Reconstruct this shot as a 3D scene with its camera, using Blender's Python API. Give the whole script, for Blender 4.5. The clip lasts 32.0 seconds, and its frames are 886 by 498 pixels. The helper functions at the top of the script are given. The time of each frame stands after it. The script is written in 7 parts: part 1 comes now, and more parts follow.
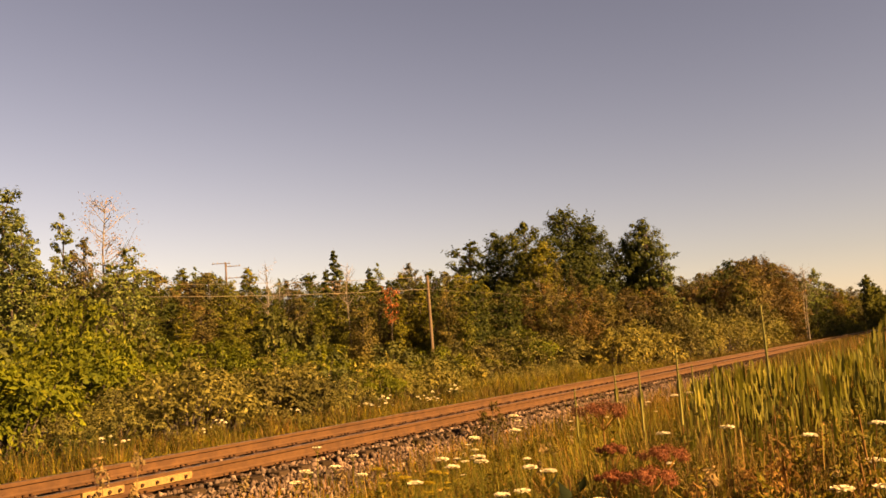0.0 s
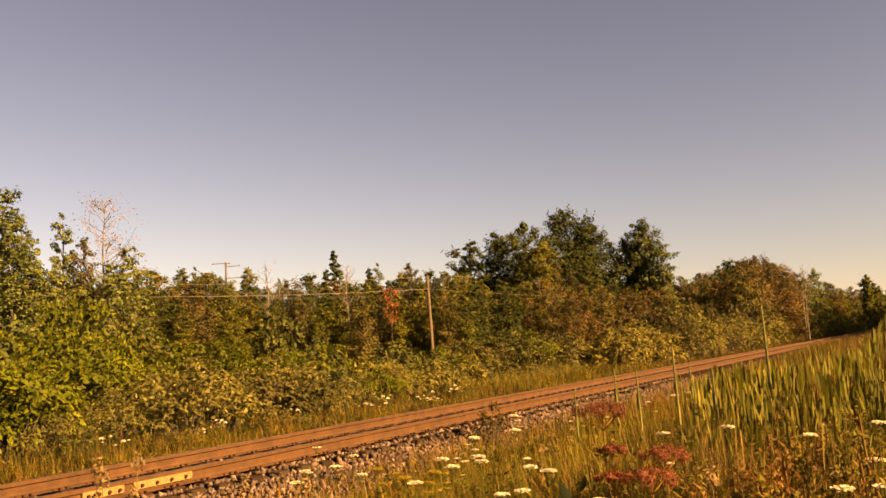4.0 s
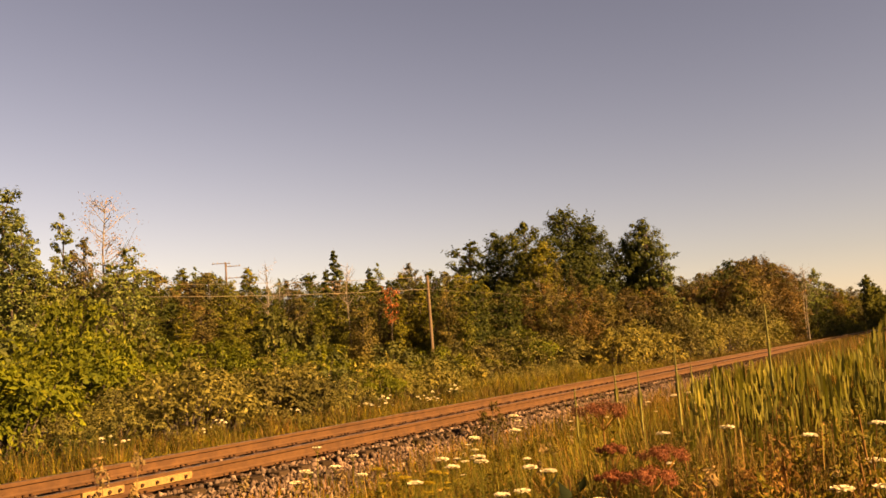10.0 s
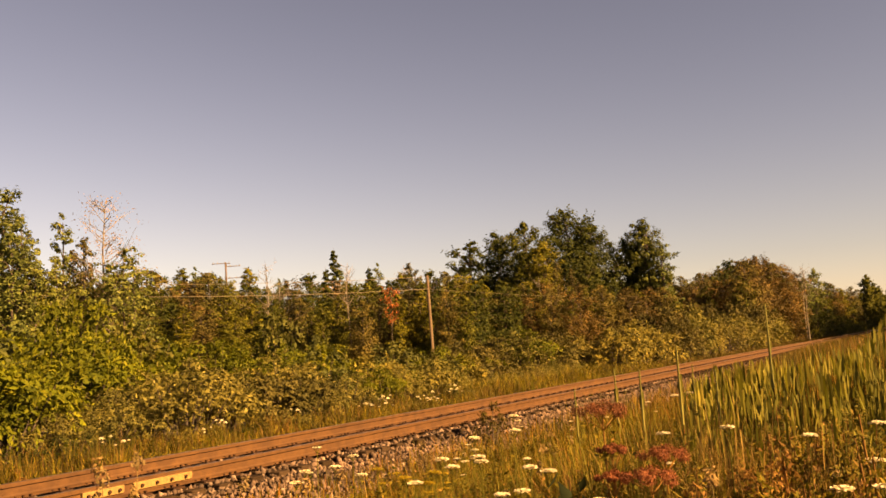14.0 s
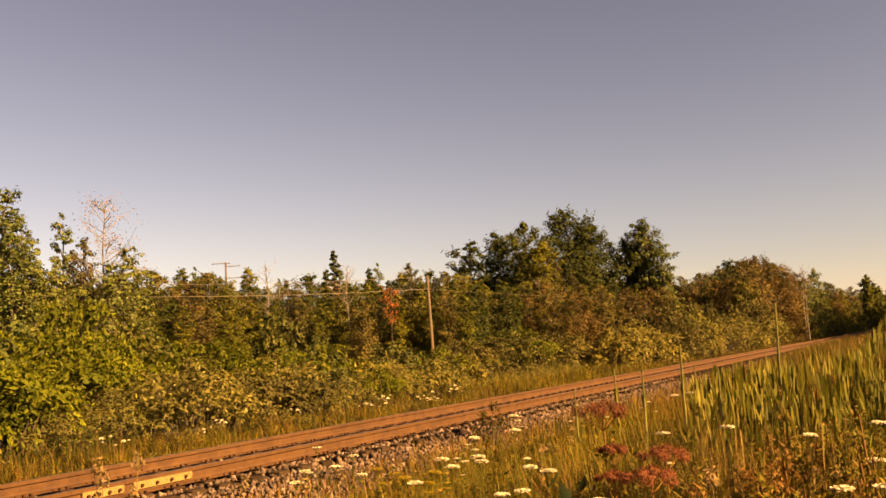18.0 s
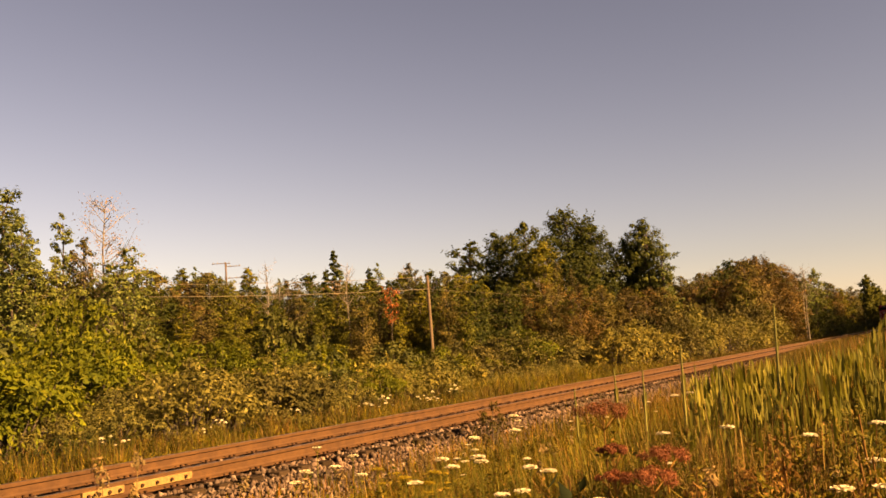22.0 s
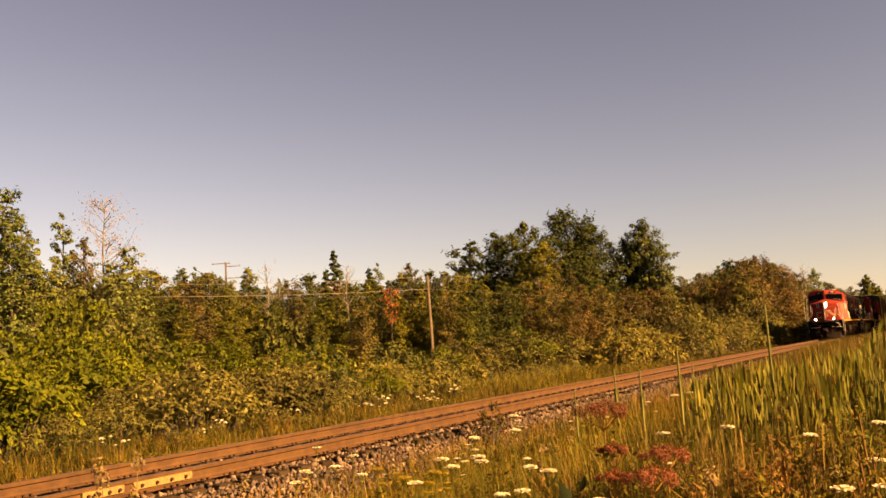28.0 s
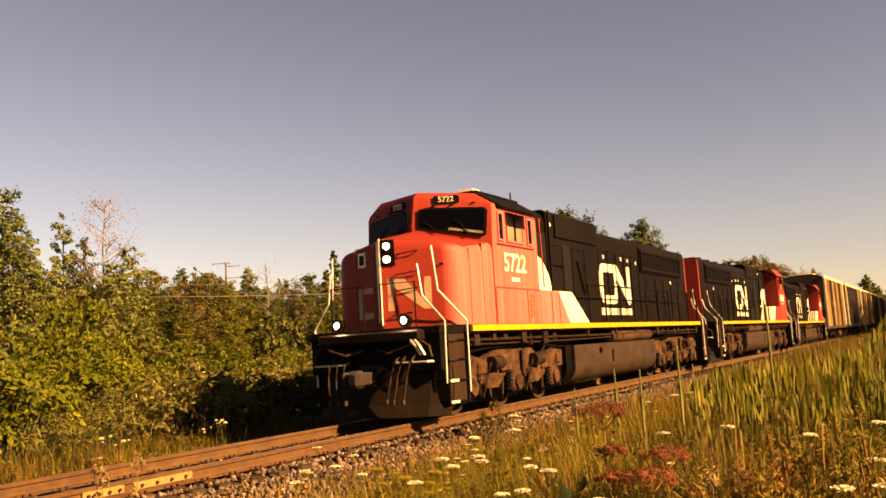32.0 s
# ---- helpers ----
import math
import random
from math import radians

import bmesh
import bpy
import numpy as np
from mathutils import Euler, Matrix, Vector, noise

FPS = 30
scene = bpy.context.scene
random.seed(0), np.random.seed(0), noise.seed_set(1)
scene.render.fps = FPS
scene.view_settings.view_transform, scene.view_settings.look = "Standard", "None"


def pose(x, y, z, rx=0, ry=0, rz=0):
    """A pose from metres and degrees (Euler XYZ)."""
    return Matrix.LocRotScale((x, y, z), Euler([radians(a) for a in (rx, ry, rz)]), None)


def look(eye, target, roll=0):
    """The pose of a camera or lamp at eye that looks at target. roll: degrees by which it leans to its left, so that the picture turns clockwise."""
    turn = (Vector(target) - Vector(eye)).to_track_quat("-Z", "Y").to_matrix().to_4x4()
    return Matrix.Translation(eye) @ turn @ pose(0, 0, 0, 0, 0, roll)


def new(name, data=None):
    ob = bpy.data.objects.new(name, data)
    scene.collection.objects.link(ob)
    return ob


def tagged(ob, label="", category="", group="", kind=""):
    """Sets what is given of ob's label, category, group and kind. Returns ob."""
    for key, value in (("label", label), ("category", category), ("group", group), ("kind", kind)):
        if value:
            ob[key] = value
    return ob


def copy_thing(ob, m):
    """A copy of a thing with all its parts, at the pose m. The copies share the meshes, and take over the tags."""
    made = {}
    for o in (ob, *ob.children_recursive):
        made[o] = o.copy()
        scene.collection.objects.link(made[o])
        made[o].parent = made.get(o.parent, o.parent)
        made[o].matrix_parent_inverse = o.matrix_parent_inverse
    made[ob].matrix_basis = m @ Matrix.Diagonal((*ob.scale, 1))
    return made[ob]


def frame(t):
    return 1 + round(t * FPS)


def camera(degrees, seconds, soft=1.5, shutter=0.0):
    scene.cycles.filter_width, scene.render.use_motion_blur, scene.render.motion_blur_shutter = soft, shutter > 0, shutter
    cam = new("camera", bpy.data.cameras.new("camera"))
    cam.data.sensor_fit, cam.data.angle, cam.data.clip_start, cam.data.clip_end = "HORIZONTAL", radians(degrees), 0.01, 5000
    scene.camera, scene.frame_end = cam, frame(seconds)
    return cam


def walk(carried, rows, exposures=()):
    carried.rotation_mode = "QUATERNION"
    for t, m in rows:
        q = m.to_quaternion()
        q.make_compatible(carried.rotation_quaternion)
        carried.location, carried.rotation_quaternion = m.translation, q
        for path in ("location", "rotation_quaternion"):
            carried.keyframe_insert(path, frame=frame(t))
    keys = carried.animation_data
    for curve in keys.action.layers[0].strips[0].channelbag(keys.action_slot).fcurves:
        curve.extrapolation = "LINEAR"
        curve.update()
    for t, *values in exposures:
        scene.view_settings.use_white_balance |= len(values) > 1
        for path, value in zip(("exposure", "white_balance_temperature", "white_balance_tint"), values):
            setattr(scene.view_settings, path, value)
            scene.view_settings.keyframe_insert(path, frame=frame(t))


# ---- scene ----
# World: x runs along the track away from the eye, y across it, z up; rail tops lie at z = 0.
TY = 9.394            # the track's centre line
SPEED = 18.51         # the train's speed, m/s, towards -x
FRONT_END = 12.50     # the front coupler's x at 32 s
EYE = Vector((0.0, 0.0, 1.357))
YAW, PITCH = radians(30.11), radians(6.645)
AIM = EYE + Vector((math.cos(YAW) * math.cos(PITCH), math.sin(YAW) * math.cos(PITCH), math.sin(PITCH))) * 20
cam = camera(55.43, 32.0, soft=1.62)
STAND = look(EYE, AIM, -3.38)
walk(cam, [(0.0, STAND), (32.0, STAND)], exposures=[(0.0, 2.48, 9600, 36.6), (32.0, 2.48, 9600, 36.6)])

# ---- light ----
SUN_EL, SUN_AZ = radians(28.5), radians(-93.5)     # the sun stands square across the track, beyond the eye
to_sun = Vector((math.cos(SUN_AZ) * math.cos(SUN_EL), math.sin(SUN_AZ) * math.cos(SUN_EL), math.sin(SUN_EL)))
world = bpy.data.worlds.new("sky")
scene.world = world
world.use_nodes = True
wn = world.node_tree
sky = wn.nodes.new("ShaderNodeTexSky")
sky.sky_type, sky.sun_disc = "NISHITA", False
sky.sun_elevation = SUN_EL
sky.sun_rotation = math.pi / 2 - SUN_AZ
sky.air_density, sky.dust_density, sky.ozone_density = 1.0, 0.22, 1.0
soft_sky = wn.nodes.new("ShaderNodeHueSaturation")
soft_sky.inputs["Saturation"].default_value = 0.78
soft_sky.inputs["Hue"].default_value = 0.498
deep = wn.nodes.new("ShaderNodeGamma")
deep.inputs["Gamma"].default_value = 1.25
bg = wn.nodes["Background"]
wn.links.new(sky.outputs["Color"], soft_sky.inputs["Color"])
wn.links.new(soft_sky.outputs["Color"], deep.inputs["Color"])
wn.links.new(deep.outputs["Color"], bg.inputs["Color"])
bg.inputs["Strength"].default_value = 0.0134
sun = new("sun", bpy.data.lights.new("sun", "SUN"))
sun.data.energy, sun.data.angle, sun.data.color = 5.3, radians(0.6), (1.0, 0.77, 0.4)
sun.matrix_world = look(EYE + to_sun * 60, EYE)

# ---- materials ----
def nodes_of(name):
    m = bpy.data.materials.new(name)
    m.use_nodes = True
    nt = m.node_tree
    return m, nt, nt.nodes["Principled BSDF"]


def ramp(nt, stops):
    r = nt.nodes.new("ShaderNodeValToRGB")
    el = r.color_ramp.elements
    while len(el) < len(stops):
        el.new(0.5)
    for e, (at, c) in zip(el, stops):
        e.position, e.color = at, (*c, 1)
    return r


def noise_node(nt, scale, detail=4, rough=0.6, stretch=None):
    tc = nt.nodes.new("ShaderNodeTexCoord")
    n = nt.nodes.new("ShaderNodeTexNoise")
    n.inputs["Scale"].default_value, n.inputs["Detail"].default_value, n.inputs["Roughness"].default_value = scale, detail, rough
    if stretch:
        mp = nt.nodes.new("ShaderNodeMapping")
        mp.inputs["Scale"].default_value = stretch
        nt.links.new(tc.outputs["Object"], mp.inputs["Vector"])
        nt.links.new(mp.outputs["Vector"], n.inputs["Vector"])
    else:
        nt.links.new(tc.outputs["Object"], n.inputs["Vector"])
    return n


def mixed(nt, fac, a, b, kind="MIX"):
    """Mix node of two colours; each of a, b, fac a value or a socket."""
    mx = nt.nodes.new("ShaderNodeMix")
    mx.data_type, mx.blend_type = "RGBA", kind
    for sock, val in ((mx.inputs[0], fac), (mx.inputs[6], a), (mx.inputs[7], b)):
        if hasattr(val, "links"):
            nt.links.new(val, sock)
        elif isinstance(val, tuple):
            sock.default_value = (*val, 1)
        else:
            sock.default_value = val
    return mx.outputs[2]


def surface(name, base, dirt, scale=3.0, rough=0.6, metal=0.0, amount=0.5, bump=0.15, fine=40.0, stretch=None, spread=0.0, shine=0.2):
    """A painted, rusty or stony surface: two scales of wear over a base colour, with fine relief."""
    m, nt, p = nodes_of(name)
    big, small = noise_node(nt, scale, 5, 0.65, stretch), noise_node(nt, fine, 3)
    r = ramp(nt, [(0.5 - amount * 0.35, (0, 0, 0)), (0.72, (1, 1, 1))])
    nt.links.new(big.outputs["Fac"], r.inputs["Fac"])
    col = mixed(nt, r.outputs["Color"], base, dirt)
    tint = ramp(nt, [(0.3, (0.78, 0.78, 0.78)), (0.7, (1.12, 1.1, 1.08))])
    nt.links.new(small.outputs["Fac"], tint.inputs["Fac"])
    col = mixed(nt, 1.0, col, tint.outputs["Color"], "MULTIPLY")
    if spread:
        oi = nt.nodes.new("ShaderNodeObjectInfo")
        vr = ramp(nt, [(0.0, (1 - spread,) * 3), (1.0, (1 + spread,) * 3)])
        nt.links.new(oi.outputs["Random"], vr.inputs["Fac"])
        col = mixed(nt, 1.0, col, vr.outputs["Color"], "MULTIPLY")
    nt.links.new(col, p.inputs["Base Color"])
    p.inputs["Roughness"].default_value, p.inputs["Metallic"].default_value = rough, metal
    p.inputs["Specular IOR Level"].default_value = shine
    bp = nt.nodes.new("ShaderNodeBump")
    bp.inputs["Strength"].default_value, bp.inputs["Distance"].default_value = bump, 0.02
    nt.links.new(small.outputs["Fac"], bp.inputs["Height"])
    nt.links.new(bp.outputs["Normal"], p.inputs["Normal"])
    return m


def foliage(name, stops, through_light=0.24, patch=0.18, rough=0.75):
    """Leaves: a colour for each leaf by island, a slow drift by object, light passing through."""
    m, nt, p = nodes_of(name)
    geo, oi = nt.nodes.new("ShaderNodeNewGeometry"), nt.nodes.new("ShaderNodeObjectInfo")
    r = ramp(nt, stops)
    nt.links.new(geo.outputs["Random Per Island"], r.inputs["Fac"])
    vr = ramp(nt, [(0.0, (1 - patch, 1 - patch * 0.8, 1 - patch)), (0.5, (1.0, 1.0, 1.0)), (1.0, (1 + patch * 1.2, 1 + patch * 0.7, 1 - patch * 0.2))])
    nt.links.new(oi.outputs["Random"], vr.inputs["Fac"])
    col = mixed(nt, 1.0, r.outputs["Color"], vr.outputs["Color"], "MULTIPLY")
    n = noise_node(nt, 0.9, 3)
    nr = ramp(nt, [(0.34, (0.52, 0.56, 0.54)), (0.66, (1.28, 1.24, 1.12))])
    nt.links.new(n.outputs["Fac"], nr.inputs["Fac"])
    col = mixed(nt, 1.0, col, nr.outputs["Color"], "MULTIPLY")
    nt.links.new(col, p.inputs["Base Color"])
    p.inputs["Roughness"].default_value = rough
    p.inputs["Specular IOR Level"].default_value = 0.12
    tr = nt.nodes.new("ShaderNodeBsdfTranslucent")
    nt.links.new(col, tr.inputs["Color"])
    ms = nt.nodes.new("ShaderNodeMixShader")
    ms.inputs[0].default_value = through_light
    nt.links.new(p.outputs["BSDF"], ms.inputs[1])
    nt.links.new(tr.outputs["BSDF"], ms.inputs[2])
    nt.links.new(ms.outputs["Shader"], nt.nodes["Material Output"].inputs["Surface"])
    return m


M_SOIL = surface("soil_and_litter", (0.0416, 0.0322, 0.0152), (0.0758, 0.0606, 0.0227), 0.6, 0.95, 0, 0.8, 0.5, 14)
M_BALLAST = surface("ballast_bed", (0.0493, 0.0314, 0.0161), (0.0255, 0.0161, 0.0081), 2.0, 0.95, 0, 0.8, 0.8, 26, None, 0.0, 0.03)
M_STONE = foliage("ballast_stone", [(0.0, (0.0425, 0.0278, 0.0205)), (0.4, (0.0671, 0.0432, 0.0312)), (0.8, (0.1014, 0.0663, 0.0489)), (1.0, (0.1602, 0.1082, 0.0798))], 0.0, 0.0, 0.9)
M_RAIL = surface("rail_rust", (0.0748, 0.0336, 0.0100), (0.0306, 0.0128, 0.0040), 5.0, 0.8, 0.0, 0.8, 0.3, 50)
M_HEAD = surface("rail_head_steel", (0.1289, 0.1024, 0.0758), (0.0758, 0.0455, 0.0265), 2.0, 0.42, 0.7, 0.5, 0.05, 60)
M_JOINT = surface("pale_joint_bar", (0.2550, 0.1700, 0.0553), (0.1105, 0.0595, 0.0221), 16.0, 0.75, 0.0, 1.1, 0.3, 40)
M_PLATE = surface("plate_rust", (0.0342, 0.0171, 0.0095), (0.0190, 0.0106, 0.0076), 6.0, 0.85, 0.0, 0.6, 0.3, 50, None, 0.0, 0.03)
M_TIE = surface("creosoted_wood", (0.0136, 0.0083, 0.0051), (0.0340, 0.0221, 0.0127), 3.0, 0.9, 0, 0.6, 0.5, 18, (0.6, 0.6, 6), 0.3, 0.03)
M_BARK = surface("brown_bark", (0.0606, 0.0455, 0.0322), (0.0303, 0.0227, 0.0171), 6.0, 0.95, 0, 0.6, 0.6, 25)
M_BIRCH = surface("pale_bark", (0.1673, 0.1422, 0.1059), (0.0780, 0.0614, 0.0446), 5.0, 0.85, 0, 0.5, 0.3, 25)
M_POLE = surface("weathered_pole_wood", (0.105, 0.072, 0.043), (0.055, 0.038, 0.024), 2.0, 0.9, 0, 0.6, 0.4, 30)
M_WIRE = surface("wire", (0.19, 0.155, 0.09), (0.12, 0.1, 0.06), 3.0, 0.5, 0.6, 0.4, 0.0, 30)

L_BRIGHT = foliage("bright_green_leaves", [(0.0, (0.0420, 0.0513, 0.0033)), (0.5, (0.0745, 0.0840, 0.0051)), (1.0, (0.0900, 0.0868, 0.0066))])
L_OLIVE = foliage("silvery_olive_leaves", [(0.0, (0.0556, 0.0508, 0.0114)), (0.45, (0.0936, 0.0804, 0.0176)), (0.85, (0.1372, 0.1153, 0.0286)), (1.0, (0.1687, 0.1393, 0.0484))])
L_MID = foliage("mid_green_leaves", [(0.0, (0.0733, 0.0673, 0.0150)), (0.5, (0.1182, 0.1009, 0.0211)), (1.0, (0.1391, 0.1075, 0.0248))])
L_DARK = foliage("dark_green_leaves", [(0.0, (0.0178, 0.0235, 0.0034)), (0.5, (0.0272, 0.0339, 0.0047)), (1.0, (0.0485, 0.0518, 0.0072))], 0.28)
L_YELLOW = foliage("yellow_green_leaves", [(0.0, (0.0490, 0.0535, 0.0137)), (0.5, (0.0765, 0.0786, 0.0185)), (1.0, (0.0775, 0.0770, 0.0203))])
L_BROWN = foliage("brown_tinged_leaves", [(0.0, (0.0429, 0.0376, 0.0106)), (0.5, (0.0685, 0.0578, 0.0151)), (1.0, (0.0751, 0.0590, 0.0165))])
L_RED = foliage("reddened_leaves", [(0.0, (0.1197, 0.0362, 0.0125)), (1.0, (0.2037, 0.0721, 0.0248))])
L_ASPEN = foliage("aspen_leaves", [(0.0, (0.0430, 0.0545, 0.0122)), (0.5, (0.0698, 0.0836, 0.0192)), (1.0, (0.0967, 0.1063, 0.0305))])
L_GRASS = foliage("grass_blades", [(0.0, (0.0217, 0.0211, 0.0019)), (0.3, (0.0601, 0.0477, 0.0046)), (0.55, (0.1084, 0.0703, 0.0090)), (0.8, (0.1686, 0.0927, 0.0162)), (1.0, (0.1024, 0.0376, 0.0090))], 0.3)
L_GREENGRASS = foliage("green_grass_blades", [(0.0, (0.0405, 0.0411, 0.0036)), (0.5, (0.0972, 0.0828, 0.0072)), (1.0, (0.1944, 0.1358, 0.0158))], 0.3)
L_VERGE = foliage("verge_grass_blades", [(0.0, (0.0211, 0.0220, 0.0026)), (0.3, (0.0487, 0.0414, 0.0059)), (0.6, (0.0771, 0.0528, 0.0097)), (0.85, (0.0715, 0.0362, 0.0110)), (1.0, (0.1055, 0.0679, 0.0215))], 0.3)
L_WEED = foliage("weed_leaves", [(0.0, (0.0239, 0.0252, 0.0024)), (0.5, (0.0767, 0.0630, 0.0054)), (1.0, (0.1706, 0.1154, 0.0121))], 0.3)
L_RUST = foliage("rusty_weed_leaves", [(0.0, (0.0500, 0.0224, 0.0070)), (0.5, (0.1248, 0.0598, 0.0165)), (1.0, (0.2330, 0.1271, 0.0352))], 0.3)
L_CATTAIL = foliage("cattail_blades", [(0.0, (0.0188, 0.0230, 0.0033)), (0.45, (0.0626, 0.0631, 0.0090)), (1.0, (0.1442, 0.1234, 0.0283))], 0.3)
L_SHOOT = foliage("weed_shoot_leaves", [(0.0, (0.0465, 0.0476, 0.0069)), (0.5, (0.1007, 0.0943, 0.0120)), (1.0, (0.1782, 0.1477, 0.0301))], 0.4)
L_STRAW = foliage("straw_blades", [(0.0, (0.12, 0.07, 0.018)), (0.5, (0.22, 0.125, 0.033)), (1.0, (0.3, 0.19, 0.06))], 0.35)
L_WHITE = foliage("white_umbel", [(0.0, (0.45, 0.38, 0.24)), (1.0, (0.62, 0.55, 0.4))], 0.2, 0.08)
L_TAN = foliage("dry_seed_heads", [(0.0, (0.1067, 0.0663, 0.0263)), (1.0, (0.1814, 0.1222, 0.0568))], 0.2)
L_WOODS = foliage("woodland_leaves", [(0.0, (0.0352, 0.0386, 0.0050)), (0.5, (0.0593, 0.0619, 0.0069)), (1.0, (0.0882, 0.0829, 0.0096))], 0.3, 0.35)
L_RUSSET = foliage("russet_woodland_leaves", [(0.0, (0.0473, 0.0327, 0.0114)), (0.5, (0.0740, 0.0496, 0.0150)), (1.0, (0.0997, 0.0639, 0.0198))], 0.3, 0.35)
L_REED = foliage("pale_reed", [(0.0, (0.1275, 0.1148, 0.0298)), (1.0, (0.2040, 0.1870, 0.0638))], 0.2, 0.1)
L_PURPLE = foliage("dusky_pink_florets", [(0.0, (0.0877, 0.0240, 0.0105)), (0.6, (0.1535, 0.0475, 0.0206)), (1.0, (0.2266, 0.0805, 0.0368))], 0.2, 0.1)
L_HERB = foliage("herb_leaves", [(0.0, (0.0407, 0.0373, 0.0049)), (0.5, (0.1016, 0.0776, 0.0099)), (0.85, (0.1627, 0.1126, 0.0182)), (1.0, (0.1220, 0.0622, 0.0154))], 0.35)
L_GOLD = foliage("golden_florets", [(0.0, (0.1729, 0.1141, 0.0069)), (1.0, (0.2420, 0.1729, 0.0173))], 0.2, 0.1)

# ---- geometry helpers ----
rng = np.random.default_rng(7)


def mesh_of(name, verts, faces, mats, index=None, smooth=False):
    """A mesh from arrays; faces is an (n, 3) or (n, 4) array or a list of tuples."""
    me = bpy.data.meshes.new(name)
    if isinstance(faces, np.ndarray):
        n, k = faces.shape
        me.vertices.add(len(verts))
        me.vertices.foreach_set("co", np.asarray(verts, np.float32).ravel())
        me.loops.add(n * k)
        me.loops.foreach_set("vertex_index", faces.astype(np.int32).ravel())
        me.polygons.add(n)
        me.polygons.foreach_set("loop_start", np.arange(0, n * k, k, dtype=np.int32))
        me.update(calc_edges=True)
    else:
        me.from_pydata([tuple(v) for v in verts], [], faces)
    for m in mats:
        me.materials.append(m)
    if index is not None:
        me.polygons.foreach_set("material_index", np.asarray(index, np.int32))
    if smooth:
        me.polygons.foreach_set("use_smooth", np.ones(len(me.polygons), bool))
    return me


def part(name, bm, material, parent, label="", smooth=False):
    """Links a bmesh (or a finished mesh) as one mesh object under a thing or a part."""
    if isinstance(bm, bpy.types.Mesh):
        me = bm
    else:
        me = bpy.data.meshes.new(name)
        bmesh.ops.recalc_face_normals(bm, faces=bm.faces)
        bm.to_mesh(me)
        bm.free()
        me.materials.append(material)
        if smooth:
            me.polygons.foreach_set("use_smooth", np.ones(len(me.polygons), bool))
    ob = new(name, me)
    if parent:
        ob.parent = parent
    if label:
        tagged(ob, label)
    return ob


def box(bm, x0, x1, y0, y1, z0, z1, bevel=0.0, turn=None):
    m = Matrix.Translation(((x0 + x1) / 2, (y0 + y1) / 2, (z0 + z1) / 2))
    if turn:
        m = m @ turn
    made = bmesh.ops.create_cube(bm, size=1, matrix=m @ Matrix.Diagonal((abs(x1 - x0), abs(y1 - y0), abs(z1 - z0), 1)))
    if bevel:
        edges = {e for v in made["verts"] for e in v.link_edges}
        bmesh.ops.bevel(bm, geom=list(edges), offset=bevel, segments=1, affect="EDGES", profile=0.5)
    return bm


def loft(bm, rings, cap=True):
    """Skins rings of equal length, each a list of points."""
    vs = [[bm.verts.new(p) for p in r] for r in rings]
    n = len(vs[0])
    for a, b in zip(vs, vs[1:]):
        for i in range(n):
            j = (i + 1) % n
            bm.faces.new((a[i], a[j], b[j], b[i]))
    if cap:
        bm.faces.new(vs[0][::-1])
        bm.faces.new(vs[-1])
    return bm


def tube(bm, pts, r, sides=8, taper=None):
    """A round bar along points; taper: its radius at the far end."""
    pts = [Vector(p) for p in pts]
    rings = []
    for i, p in enumerate(pts):
        a, b = pts[max(i - 1, 0)], pts[min(i + 1, len(pts) - 1)]
        d = (b - a).normalized()
        side = d.cross(Vector((0, 0, 1)) if abs(d.z) < 0.9 else Vector((1, 0, 0))).normalized()
        up = side.cross(d)
        rr = r if taper is None else r + (taper - r) * i / (len(pts) - 1)
        rings.append([p + (side * math.cos(k * math.tau / sides) + up * math.sin(k * math.tau / sides)) * rr for k in range(sides)])
    return loft(bm, rings)


def disc(bm, c, axis, r, depth, sides=24, r2=None):
    """A cylinder or cone frustum centred at c along axis."""
    q = Vector(axis).to_track_quat("Z", "Y").to_matrix().to_4x4()
    bmesh.ops.create_cone(bm, cap_ends=True, segments=sides, radius1=r, radius2=r if r2 is None else r2, depth=depth, matrix=Matrix.Translation(c) @ q)
    return bm


def plate(bm, pts, depth):
    """A flat polygon given by points, thickened by the vector depth."""
    d = Vector(depth)
    return loft(bm, [[Vector(p) for p in pts], [Vector(p) + d for p in pts]])


def unit(v):
    return v / np.maximum(np.linalg.norm(v, axis=1, keepdims=True), 1e-9)


def leaves(centres, size, outward=None, long=1.8, droop=0.0, wild=0.58, along=None):
    """Folded leaf blades, four corners each, at the centres; returns vertices and triangles."""
    n = len(centres)
    up = unit(rng.normal(size=(n, 3)) * wild + (0 if outward is None else outward * 1.05) + np.array([0, 0, 0.32]))
    if along is None:
        d = unit(np.cross(up, rng.normal(size=(n, 3))) - np.array([0, 0, droop]))
    else:
        # leaves set along a shoot: they point its way, faces turned up and out
        d = unit(along + rng.normal(size=(n, 3)) * 0.4)
        up = unit(up - d * np.sum(up * d, axis=1, keepdims=True))
    s = np.cross(up, d)
    ln = (size * rng.uniform(0.6, 1.35, n))[:, None]
    w = ln / long * 0.5
    base, tip = centres - d * ln * 0.5, centres + d * ln * 0.5
    mid = centres + up * ln * 0.08
    v = np.stack([base, mid - s * w - up * ln * 0.12, tip, mid + s * w - up * ln * 0.12], 1).reshape(-1, 3)
    i = np.arange(n)[:, None] * 4
    f = np.concatenate([i + [0, 1, 2], i + [0, 2, 3]], 0)
    return v, f


